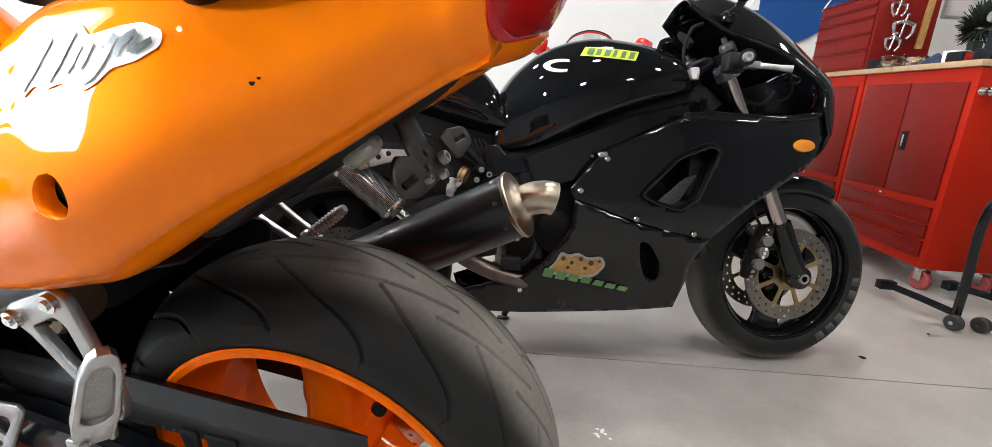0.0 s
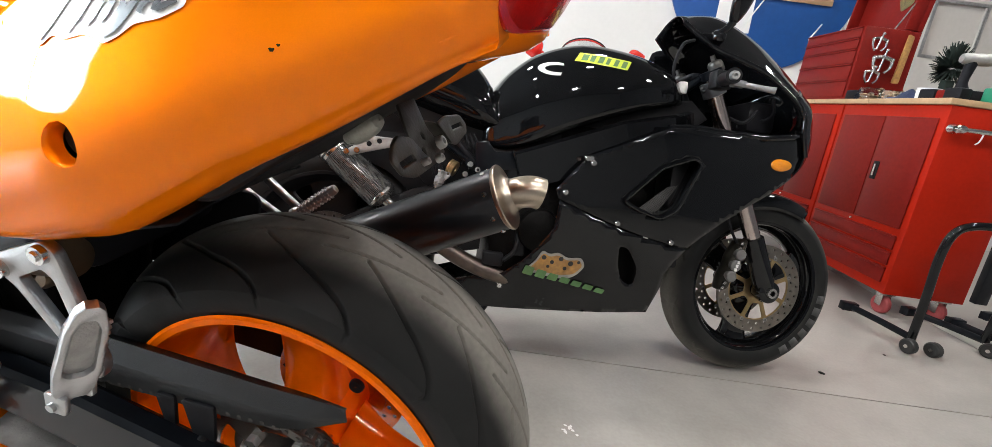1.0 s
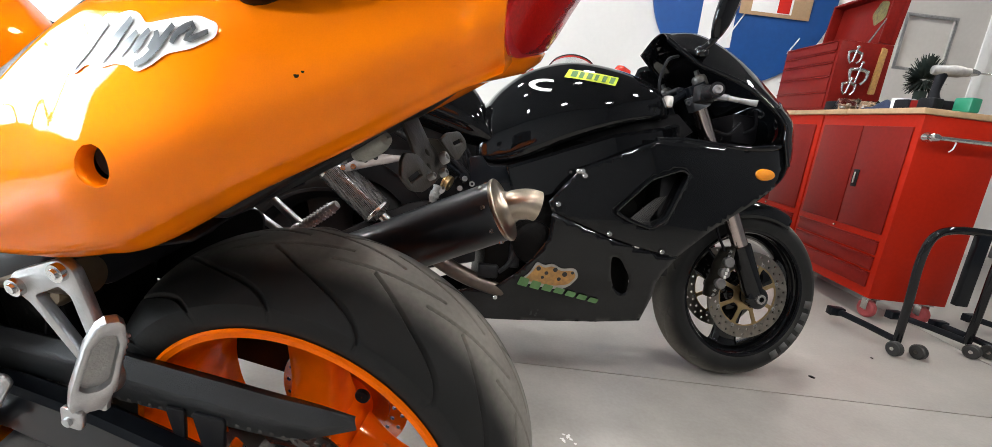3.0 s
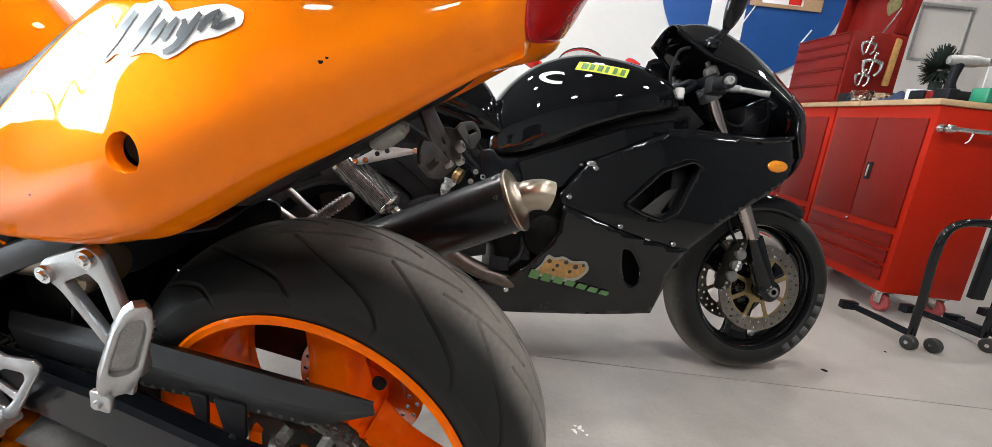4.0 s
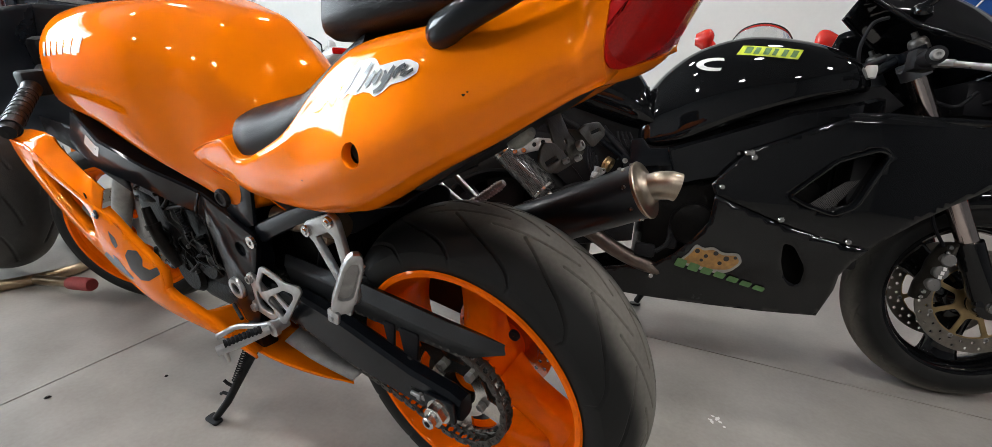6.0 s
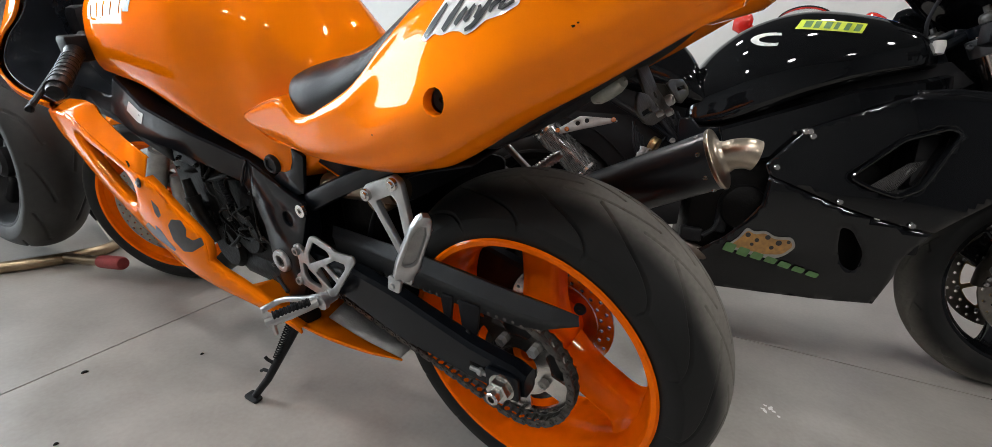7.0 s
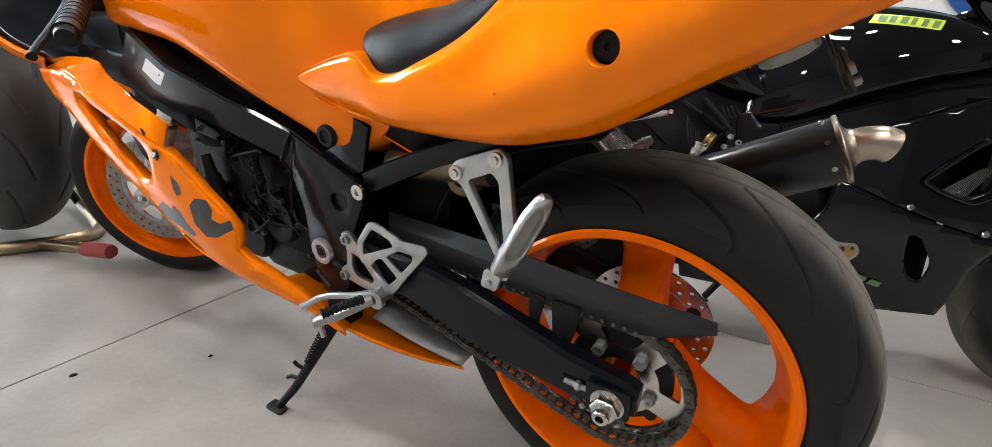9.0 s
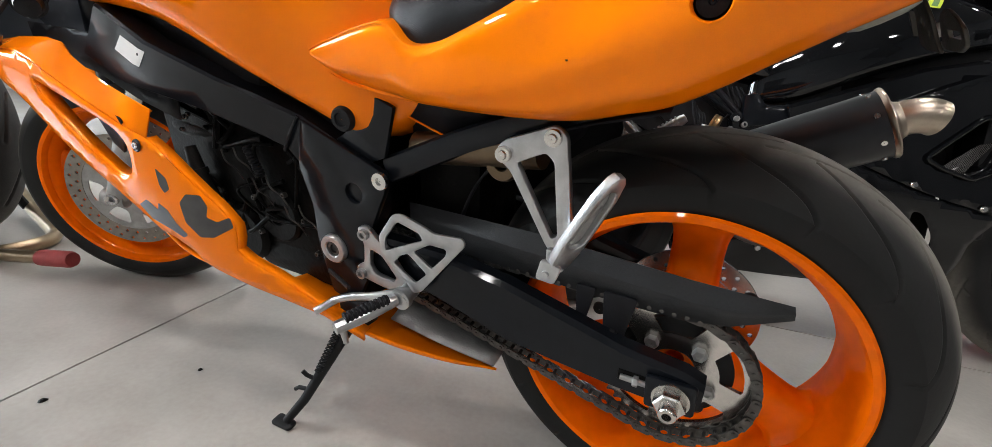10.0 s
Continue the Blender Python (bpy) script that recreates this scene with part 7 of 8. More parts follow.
        lathe(bm, [(0.0005, 0.008), (0.004, 0.008), (0.005, 0.013), (0.011, 0.013), (0.0135, 0.0)], e1, e1 - e0, 18)
        part("bar_end", bm, ALU_DULL, bar, "worn metal bar end")
        bm = bmesh.new()
        tube(bm, [(-0.335, s * 0.245, 0.903), (-0.316, s * 0.262, 0.898), (-0.290, s * 0.282, 0.891), (-0.268, s * 0.298, 0.886)], [0.008, 0.0075, 0.0078, 0.0095], 12, 20)
        box(bm, V(-0.365, s * 0.245 - 0.012, 0.894), V(-0.325, s * 0.245 + 0.012, 0.912), 0.004)
        part("lever", bm, ALU, bar, "silver lever with a ball end")
    for pts in ([(-0.468, -0.13, 0.840), (-0.476, -0.13, 0.910), (-0.481, -0.13, 0.963), (-0.465, -0.13, 1.018), (-0.445, -0.125, 1.034), (-0.420, -0.11, 1.045)], [(-0.28, -0.10, 0.84), (-0.24, -0.14, 0.82), (-0.20, -0.14, 0.86)], [(-0.20, -0.05, 0.82), (-0.14, -0.12, 0.85), (-0.16, -0.15, 0.90)]):
        bm = bmesh.new()
        tube(bm, pts, 0.005, 8, 24)
        part("cable", bm, PLASTIC_BLACK, B)
    bm = bmesh.new()
    lathe(bm, [(0.001, 0), (0.013, 0), (0.015, 0.02), (0.013, 0.032), (0.001, 0.032)], (-0.440, -0.12, 0.885), (0, 0, 1), 16)
    part("brake_reservoir", bm, PAPER, B, "small white fluid reservoir")
    bm = bmesh.new()
    box(bm, (-0.20, -0.10, 0.80), (-0.10, 0.10, 0.90), 0.02)
    part("instrument_panel", bm, PLASTIC_BLACK, B)

    bm = bmesh.new()
    panel(bm, [(-0.52, 0.80), (-0.455, 0.90), (-0.452, 1.02), (-0.438, 1.062), (-0.425, 1.070), (-0.345, 1.100), (-0.20, 1.03), (-0.10, 0.90), (-0.10, 0.78)], [], lambda x, z: 0.135, 0.03)
    part("cockpit_panel", bm, BLACK_GLOSS, B, "black panel inside the cockpit", 60, 0.004)
    bm = bmesh.new()
    rails = [[(-1.44 + 0.345 * math.cos(q), y, 0.312 + 0.345 * math.sin(q)) for q in np.linspace(radians(5), radians(150), 12)] for y in (-0.105, -0.09, 0.0, 0.09, 0.105)]
    skin(bm, rails, 30, 9)
    part("rear_hugger", bm, MATT_BLACK, B, "black inner mudguard", 60, 0.003)
    bm = bmesh.new()
    box(bm, (-1.62, -0.10, 0.655), (-1.00, 0.10, 0.84), 0.02)
    part("undertray", bm, MATT_BLACK, B)
    # seat unit, subframe and rear brackets
    bm = bmesh.new()
    def sec(x, zb, zt, w):
        return [V(x, y * w, zb + (zt - zb) * q) for y, q in ((-0.7, 0), (-1, 0.2), (-1, 0.55), (-0.75, 0.9), (-0.3, 1), (0.3, 1), (0.75, 0.9), (1, 0.55), (1, 0.2), (0.7, 0))]
    loft(bm, [sec(-0.965, 0.708, 0.745, 0.12), sec(-1.03, 0.705, 0.868, 0.145), sec(-1.15, 0.735, 0.945, 0.150), sec(-1.35, 0.79, 0.985, 0.14), sec(-1.60, 0.88, 1.02, 0.11), sec(-1.75, 0.94, 1.01, 0.07)], 30, 30)
    part("seat_unit", bm, BLACK_GLOSS, B, "glossy black seat unit", 60)
    # frame casting, stay bar and wiring under the seat
    bm = bmesh.new()
    plate(bm, rounded([(-1.042, 0.668), (-1.009, 0.675), (-0.985, 0.646), (-0.929, 0.652), (-0.915, 0.601), (-0.975, 0.596), (-1.036, 0.582)], 0.006), [], -0.156, 0.020, 0.003)
    cast = part("frame_casting", bm, FRAME_BLACK, B, "black frame casting")
    bm = bmesh.new()
    tube(bm, [(-1.135, -0.140, 0.660), (-1.056, -0.142, 0.611)], 0.006, 12)
    lathe(bm, [(0.004, -0.004), (0.012, -0.004), (0.012, 0.004), (0.004, 0.004)], (-1.054, -0.146, 0.608), (0, -1, 0), 20)
    part("stay_bar", bm, FRAME_BLACK, cast)
    bm = bmesh.new()
    for k in range(5):
        x = -1.168 + 0.007 * k
        tube(bm, [(x, -0.128, 0.650 - 0.01 * k), (x + 0.004, -0.146, 0.606), (x + 0.012, -0.152, 0.576), (x + 0.026, -0.148, 0.548 - 0.004 * k)], 0.0028, 8, 14)
    for k in range(4):
        tube(bm, [(-1.085 + 0.012 * k, -0.128, 0.690), (-1.075 + 0.014 * k, -0.136, 0.660), (-1.060 + 0.012 * k, -0.134, 0.632), (-1.075 + 0.02 * k, -0.120, 0.600)], 0.0030, 8, 14)
    part_each("wire", bm, PLASTIC_BLACK, cast)
    bm = bmesh.new()
    lathe(bm, [(0.010, -0.010), (0.022, -0.010), (0.0225, -0.004), (0.020, -0.002), (0.0225, 0.0), (0.0225, 0.010), (0.010, 0.012)], (-1.100, -0.138, 0.588), (0.75, -0.3, -0.35), 24)
    part("spring_collar", bm, GOLD, cast, "gold spring collar")
    bm = bmesh.new()
    plate(bm, rounded([(-1.392, 0.600), (-1.350, 0.628), (-1.322, 0.648), (-1.219, 0.648), (-1.212, 0.640), (-1.335, 0.603), (-1.375, 0.590)], 0.006), [disc2d(-1.327, 0.626, 0.007, 12), disc2d(-1.301, 0.636, 0.007, 12)], -0.190, 0.005, 0.001)
    tab = part("hanger_tab", bm, ALU_DULL, cast, "bright drilled hanger tab")
    bm = bmesh.new()
    for x, z in ((-1.382, 0.600), (-1.356, 0.606), (-1.225, 0.644)):
        bolt(bm, (x, -0.192, z), (0, -1, 0), 0.008, 0.009)
    part_each("tab_bolt", bm, STEEL, tab)
    bm = bmesh.new()
    for x, z in ((-1.052, 0.603), (-1.064, 0.574), (-1.03, 0.590)):
        bolt(bm, (x, -0.150, z), (0, -1, 0), 0.008, 0.009)
    part_each("casting_bolt", bm, ALU_DULL, cast)
    a, b = V(-1.440, -0.135, 0.615), V(-1.285, -0.135, 0.485)
    bm = bmesh.new()
    lathe(bm, [(0.030, -0.01), (0.042, 0.0), (0.044, 0.01), (0.044, (b - a).length), (0.030, (b - a).length + 0.012)], a, b - a, 36, caps=True)
    cn = part("carbon_canister", bm, CARBON, B, "carbon fibre canister with steel ends")
    bm = bmesh.new()
    L = (b - a).length
    for y in (0.006, 0.020, L - 0.012):
        lathe(bm, [(0.0442, y), (0.0455, y + 0.001), (0.0455, y + 0.009), (0.0442, y + 0.010)], a, b - a, 36)
    tube(bm, [b, b + (b - a).normalized() * 0.045], 0.017, 20)
    part_each("canister_band", bm, STEEL, cn)
    for pts, r, m_ in (([(-1.30, -0.13, 0.74), (-1.10, -0.12, 0.64), (-1.0, -0.11, 0.57)], 0.010, MATT_BLACK), ([(-1.13, -0.12, 0.70), (-1.07, -0.14, 0.64), (-1.03, -0.14, 0.60)], 0.009, PLASTIC_BLACK), ([(-1.20, -0.10, 0.50), (-1.08, -0.12, 0.52), (-1.0, -0.12, 0.48)], 0.010, PLASTIC_BLACK)):
        bm = bmesh.new()
        tube(bm, pts, r, 10, 12)
        part("rear_hose", bm, m_, B)
    bm = bmesh.new()
    lathe(bm, [(0.001, -0.022), (0.010, -0.022), (0.011, -0.008), (0.014, -0.006), (0.014, 0.010), (0.010, 0.014), (0.010, 0.024), (0.012, 0.025), (0.012, 0.030), (0.001, 0.031)], (-1.134, -0.152, 0.548), (0.2, 0, 1), 20)
    plate(bm, rounded([(-1.130, 0.572), (-1.106, 0.576), (-1.104, 0.562), (-1.124, 0.545)], 0.005), [disc2d(-1.111, 0.569, 0.003, 10)], -0.156, 0.008, 0.002)
    bolt(bm, (-1.142, -0.164, 0.540), (0, -1, 0), 0.007, 0.008)
    bolt(bm, (-1.128, -0.164, 0.556), (0, -1, 0), 0.005, 0.006)
    part("master_cylinder", bm, ALU_DULL, B, "bright rear master cylinder")
    bm = bmesh.new()
    tube(bm, [(-0.80, -0.10, 0.25), (-0.95, -0.13, 0.292), (-1.05, -0.135, 0.33), (-1.13, -0.14, 0.375), (-1.25, -0.15, 0.43)], 0.024, 20, 24)
    part("exhaust_pipe", bm, BURNT, B, "heat-tinted exhaust pipe")
    bm = bmesh.new()
    box(bm, (-0.99, -0.16, 0.32), (-0.93, -0.12, 0.36), 0.006)
    box(bm, (-0.90, -0.16, 0.355), (-0.87, -0.13, 0.43), 0.006)
    tube(bm, [(-0.885, -0.15, 0.43), (-0.90, -0.16, 0.37), (-0.93, -0.16, 0.34)], 0.007, 10, 10)
    part("brake_pedal", bm, MATT_BLACK, B)
    bm = bmesh.new()
    box(bm, (-1.24, -0.09, 0.44), (-0.94, 0.10, 0.73), 0.03)
    part("airbox", bm, MATT_BLACK, B)
    bm = bmesh.new()
    plate(bm, [(-1.04, 0.60), (-1.00, 0.67), (-0.87, 0.70), (-0.75, 0.76), (-0.50, 0.85), (-0.40, 0.87), (-0.34, 0.82), (-0.5, 0.70), (-0.8, 0.56)], [], -0.12, 0.24, 0.01)
    part("air_filter_box", bm, MATT_BLACK, B)
    # dark plate added behind the brackets to close bright gaps
    bm = bmesh.new()
    plate(bm, rounded([(-1.46, 0.62), (-1.38, 0.76), (-0.98, 0.76), (-0.98, 0.50), (-1.16, 0.46), (-1.28, 0.56)], 0.03), [], -0.098, 0.006, 0.001)
    part("inner_fender_plate", bm, MATT_BLACK, B)
    # dark disc added behind the spokes to block the bright wall
    bm = bmesh.new()
    lathe(bm, [(0.001, 0.0), (0.205, 0.0), (0.210, 0.004), (0.205, 0.008), (0.001, 0.008)], (-1.44, 0.100, 0.312), (0, 1, 0), 40)
    part("sprocket_cover", bm, MATT_BLACK, B)
    # its side stand, on the far side
    bm = bmesh.new()
    tube(bm, [(-0.86, 0.14, 0.24), (-0.92, 0.27, 0.062)], 0.012, 12)
    plate(bm, disc2d(-0.925, 0.0, 0.022, 16), [], 0, 0.006, 0.001, lambda x, y, z: V(x, 0.275 + z, 0.0445 + y))
    part("side_stand", bm, MATT_BLACK, B)
    return B


BLACK_BIKE = black_bike()


# ---- along the north-east wall: cabinets, chest, tools ----
def tool_cabinet(y0, y1, rail):
    c = thing("tool_cabinet", "red enamelled tool cabinet with doors and drawers on castors", "cabinet", ROOM, "tool cabinets")
    x0, x1, z0, z1 = 2.198, 2.600, 0.115, 1.045
    bm = bmesh.new()
    box(bm, (x0, y0, z0), (x1, y1, z1), 0.004)
    body = part("body", bm, RED_CAB, c, "bright red steel body")
    f = x0 - 0.010
    mid = (y0 + y1) / 2
    for i, (a, b) in enumerate(((y0 + 0.035, mid - 0.003), (mid + 0.003, y1 - 0.035))):
        bm = bmesh.new()
        box(bm, (f, a, 0.445), (x0 - 0.001, b, 0.985), 0.004)
        d = part("door", bm, RED_DEEP, c, "dark red door")
        if i == 0:
            bm = bmesh.new()
            box(bm, (f - 0.004, b - 0.065, 0.655), (f, b - 0.025, 0.750), 0.003)
            h = part("latch_recess", bm, MATT_BLACK, d, "black latch recess")
            bm = bmesh.new()
            box(bm, (f - 0.011, b - 0.052, 0.672), (f - 0.004, b - 0.040, 0.735), 0.003)
            part("latch_lever", bm, STEEL, h)
    bm = bmesh.new()
    lathe(bm, [(0.0005, 0.006), (0.006, 0.006), (0.008, 0)], (x0 - 0.002, mid + 0.02, 0.425), (-1, 0, 0), 12)
    part("lock", bm, STEEL, c)
    for za, zb in ((0.338, 0.412), (0.258, 0.328), (0.165, 0.248)):
        bm = bmesh.new()
        box(bm, (f, y0 + 0.035, za), (x0 - 0.001, y1 - 0.035, zb - 0.012), 0.003)
        box(bm, (f - 0.006, y0 + 0.035, zb - 0.012), (x0 - 0.001, y1 - 0.035, zb - 0.002), 0.002)
        part("drawer", bm, RED_DEEP, c, "dark red drawer front")
    if rail:
        bm = bmesh.new()
        tube(bm, [(x0 + 0.045, y0 - 0.045, 0.942), (x1 - 0.03, y0 - 0.045, 0.942)], 0.011, 16)
        for x in (x0 + 0.030, x1 - 0.02):
            lathe(bm, [(0.024, 0), (0.024, 0.012), (0.014, 0.030), (0.012, 0.05)], (x, y0 + 0.001, 0.942), (0, -1, 0), 20)
            lathe(bm, [(0.013, -0.02), (0.020, -0.012), (0.020, 0.012), (0.012, 0.03)], (x, y0 - 0.045, 0.942), (1, 0, 0), 20)
        part("side_rail", bm, STEEL, c, "chrome push rail")
        bm = bmesh.new()
        tube(bm, [(x0 + 0.14, y0 - 0.046, 0.93), (x0 + 0.13, y0 - 0.05, 0.90), (x0 + 0.115, y0 - 0.05, 0.885)], 0.003, 8, 8)
        part("tie", bm, PAPER, c)
    for x in (x0 + 0.05, x1 - 0.07):
        for y in (y0 + 0.05, y1 - 0.06):
            bm = bmesh.new()
            lathe(bm, [(0.012, -0.016), (0.040, -0.016), (0.048, -0.009), (0.048, 0.009), (0.040, 0.016), (0.012, 0.016)], (x, y, 0.0485), (1, 0.2, 0), 24, closed=True)
            w = part("castor_wheel", bm, RED_RUBBER, c, "red castor wheel")
            bm = bmesh.new()
            for k in (-1, 1):
                box(bm, (x + k * 0.021 - 0.0015, y - 0.022, 0.045), (x + k * 0.021 + 0.0015, y + 0.02, 0.105), 0.001)
            box(bm, (x - 0.03, y - 0.035, 0.104), (x + 0.03, y + 0.035, 0.116), 0.002)
            part("castor_fork", bm, STEEL, w)
    return c


tool_cabinet(1.750, 2.462, True)
tool_cabinet(2.475, 3.190, False)


def worktop():
    t = thing("worktop", "worn wooden board laid over the red cabinets", "worktop", ROOM)
    ys = [1.735, 2.25, 2.74, 3.205]
    for a, b in zip(ys, ys[1:]):
        bm = bmesh.new()
        box(bm, (2.175, a + 0.001, 1.0462), (2.62, b - 0.001, 1.074), 0.004)
        part("board", bm, WOOD, t)


worktop()


def tool_chest():
    c = thing("tool_chest", "red tool chest with narrow drawers and raised lid", "tool chest", ROOM @ pose(0, 0, 1.0745))
    x0, x1, y0, y1, h = 2.235, 2.56, 2.545, 3.12, 0.43
    # chest, drawers and lid take the deeper red to imitate shade
    bm = bmesh.new()
    box(bm, (x0, y0, 0), (x1, y1, h), 0.004)
    part("body", bm, RED_DEEP, c, "red chest body, coloured darker for shade")
    z = 0.02
    for k, dz in enumerate((0.105, 0.095, 0.085, 0.065, 0.065)):
        bm = bmesh.new()
        box(bm, (x0 - 0.008, y0 + 0.02, z), (x0 - 0.001, y1 - 0.02, z + dz - 0.014), 0.002)
        box(bm, (x0 - 0.016, y0 + 0.02, z + dz - 0.014), (x0 - 0.001, y1 - 0.02, z + dz - 0.006), 0.002)
        part("drawer", bm, RED_DEEP, c, "red drawer with a lip, coloured darker for shade")
        z += dz
    bm = bmesh.new()
    lid = pose(x1, 0, h, 0, 5, 0)
    box(bm, (-0.03, y0, 0.0), (0.0, y1, 0.33), 0.004, lid)
    box(bm, (-0.10, y0, 0.0), (-0.03, y0 + 0.015, 0.33), 0.003, lid)
    box(bm, (-0.10, y1 - 0.015, 0.0), (-0.03, y1, 0.33), 0.003, lid)
    box(bm, (-0.10, y0 + 0.015, 0.315), (-0.03, y1 - 0.015, 0.33), 0.003, lid)
    l = part("lid", bm, RED_DEEP, c, "raised red lid, coloured darker for shade")
    bm = bmesh.new()
    tube(bm, [(x0 + 0.16, y0 + 0.012, h - 0.02), lid @ V(-0.09, y0 + 0.012, 0.16)], 0.005, 8)
    part("lid_stay", bm, STEEL, l, "bright lid stay")
    bm = bmesh.new()
    pts = rounded([(0.02, 0.18), (0.10, 0.14), (0.15, 0.22), (0.10, 0.30), (0.03, 0.28)], 0.02)
    plate(bm, pts, [], -0.033, 0.0015, 0, lambda x, y, z_: lid @ V(y, y0 + 0.10 + x, z_))
    part("lid_sticker", bm, material("faded_yellow_sticker", (0.22, 0.20, 0.06), 0.6, 0, 0, 0.3, 90, 30, other=(0.08, 0.05, 0.03)), l, "faded yellow green sticker")
    # things hung on the chest's side
    bm = bmesh.new()
    plate(bm, rounded([(x0 + 0.235, 0.13), (x0 + 0.275, 0.13), (x0 + 0.285, 0.40), (x0 + 0.25, 0.41)], 0.008), [], y0 - 0.012, 0.01, 0.001)
    part("spirit_level", bm, TAN, c, "yellow spirit level")
    bm = bmesh.new()
    for cx, cz, sc in ((0.085, 0.345, 0.8), (0.135, 0.245, 1.1), (0.095, 0.16, 0.8)):
        tube(bm, [(x0 + cx - 0.055 * sc, y0 - 0.022, cz + 0.012), (x0 + cx, y0 - 0.024, cz + 0.022), (x0 + cx + 0.055 * sc, y0 - 0.022, cz + 0.008)], 0.011 * sc, 10, 10)
        tube(bm, [(x0 + cx + 0.004, y0 - 0.03, cz + 0.055 * sc), (x0 + cx - 0.012, y0 - 0.03, cz - 0.055 * sc)], 0.006, 10)
        hexnut(bm, (x0 + cx + 0.004, y0 - 0.03, cz + 0.050 * sc), (0.15, 0, 1), 0.011, 0.012)
        for e in (-1, 1):
            tube(bm, [(x0 + cx + e * 0.050 * sc, y0 - 0.024, cz + 0.016), (x0 + cx + e * 0.046 * sc, y0 - 0.028, cz - 0.030 * sc), (x0 + cx + e * 0.022 * sc, y0 - 0.024, cz - 0.062 * sc)], [0.010 * sc, 0.007 * sc, 0.008 * sc], 8, 12)
    part("puller_tools", bm, STEEL, c, "chrome pullers hung on the side")
    return c


tool_chest()


def on_top():
    base = ROOM @ pose(0, 0, 1.0745)

    def put(x, y, rz=0):
        return base @ pose(x, y, 0, 0, 0, rz)
    # cordless drills
    def drill(m, body, label, dark):
        d = thing("cordless_drill", label, "drill", m, "cordless drills")
        bm = bmesh.new()
        lathe(bm, [(0.001, -0.075), (0.020, -0.073), (0.025, -0.06), (0.026, -0.02), (0.029, 0.0), (0.028, 0.04), (0.021, 0.065), (0.021, 0.085)], (0, 0, 0.205), (1, 0, 0), 24)
        part("motor_housing", bm, body, d)
        bm = bmesh.new()
        lathe(bm, [(0.020, 0.085), (0.018, 0.10), (0.010, 0.125), (0.005, 0.13)], (0, 0, 0.205), (1, 0, 0), 20)
        tube(bm, [(0.12, 0, 0.205), (0.20, 0, 0.205)], 0.004, 8)
        part("chuck", bm, STEEL, d, "steel chuck and bit")
        bm = bmesh.new()
        rings = []
        for x, z, w, t in ((-0.025, 0.20, 0.028, 0.022), (-0.03, 0.15, 0.022, 0.019), (-0.035, 0.10, 0.021, 0.018), (-0.03, 0.065, 0.030, 0.024)):
            rings.append([V(x + w * math.cos(q), t * math.sin(q), z) for q in (2 * math.pi * j / 14 for j in range(14))])
        loft(bm, rings, 14)
        part("handle", bm, dark, d)
        bm = bmesh.new()
        box(bm, (-0.075, -0.035, 0.0), (0.055, 0.035, 0.062), 0.008)
        part("battery", bm, dark, d)
    drill(put(2.40, 1.93, -12), ALU_DULL, "grey and black cordless drill on the worktop", PLASTIC_BLACK)
    def tub(m, r, h, mat_, label, lid):
        t = thing("tub", label, "tub", m, "tubs")
        bm = bmesh.new()
        lathe(bm, [(0.001, 0), (r * 0.94, 0), (r, h), (r * 0.97, h), (0.001, h)], axis=(0, 0, 1), n=28)
        part("pot", bm, mat_, t)
        bm = bmesh.new()
        lathe(bm, [(r * 1.02, h - 0.006), (r * 1.04, h), (r * 1.04, h + 0.006), (0.001, h + 0.008)], axis=(0, 0, 1), n=28)
        part("tub_lid", bm, lid, t)
    tub(put(2.30, 2.03), 0.05, 0.055, PAPER, "white round tub with a lid", WHITE_GLOSS)
    tub(put(2.46, 2.04), 0.04, 0.05, PAPER, "small white tub with a steel lid", STEEL)
    for x, y, r, mat_, lab in ((2.28, 1.90, 0.028, RED_DEEP, "red plastic case on the worktop"), (2.27, 1.83, 0.032, PLASTIC_BLACK, "black battery charger on the worktop"), (2.26, 1.96, 0.03, PLASTIC_BLACK, "black battery pack on the worktop"), (2.26, 2.50, 0.035, PLASTIC_BLACK, "black plastic case on the worktop"), (2.40, 1.78, 0.04, TEAL, "green plastic tool case on the worktop")):
        bm = bmesh.new()
        box(bm, (-0.03, -0.04, 0), (0.03, 0.04, r * 1.7), 0.008)
        solo("battery_case", bm, mat_, lab, "case", put(x, y, 8))
    # crumpled cloth
    bm = bmesh.new()
    rows = []
    for i in range(16):
        row = []
        for j in range(12):
            x, y = -0.06 + 0.12 * j / 11, -0.10 + 0.20 * i / 15
            e = min(1, 3.0 * min(i, 15 - i) / 15 + 0.02) * min(1, 3.0 * min(j, 11 - j) / 11 + 0.02)
            row.append(V(x, y, 0.004 + e * (0.028 + 0.05 * noise.noise(V(x * 18, y * 14, 2)))))
        rows.append(row)
    net(bm, rows)
    solo("cloth", bm, DENIM, "crumpled navy cloth on the worktop", "cloth", put(2.30, 2.16, 10), solid=0.004)
    # clear bags with parts
    for x, y, sc in ((2.29, 2.42, 1.0), (2.33, 2.30, 0.8)):
        b = thing("plastic_bag", "clear plastic bag of small parts on the worktop", "bag", put(x, y, 15), "plastic bags")
        bm = bmesh.new()
        rows = []
        for i in range(9):
            q = i / 8
            rows.append([V(0.07 * sc * math.cos(a) * (1 - 0.3 * q), 0.09 * sc * math.sin(a) * (1 - 0.3 * q), 0.002 + 0.07 * sc * q + 0.012 * noise.noise(V(math.cos(a) * 3, math.sin(a) * 3, q * 4)) * (1 if 0 < i else 0)) for a in (2 * math.pi * j / 22 for j in range(22))])
        net(bm, rows, True, True)
        part("film", bm, BAG, b, "crinkled clear film")
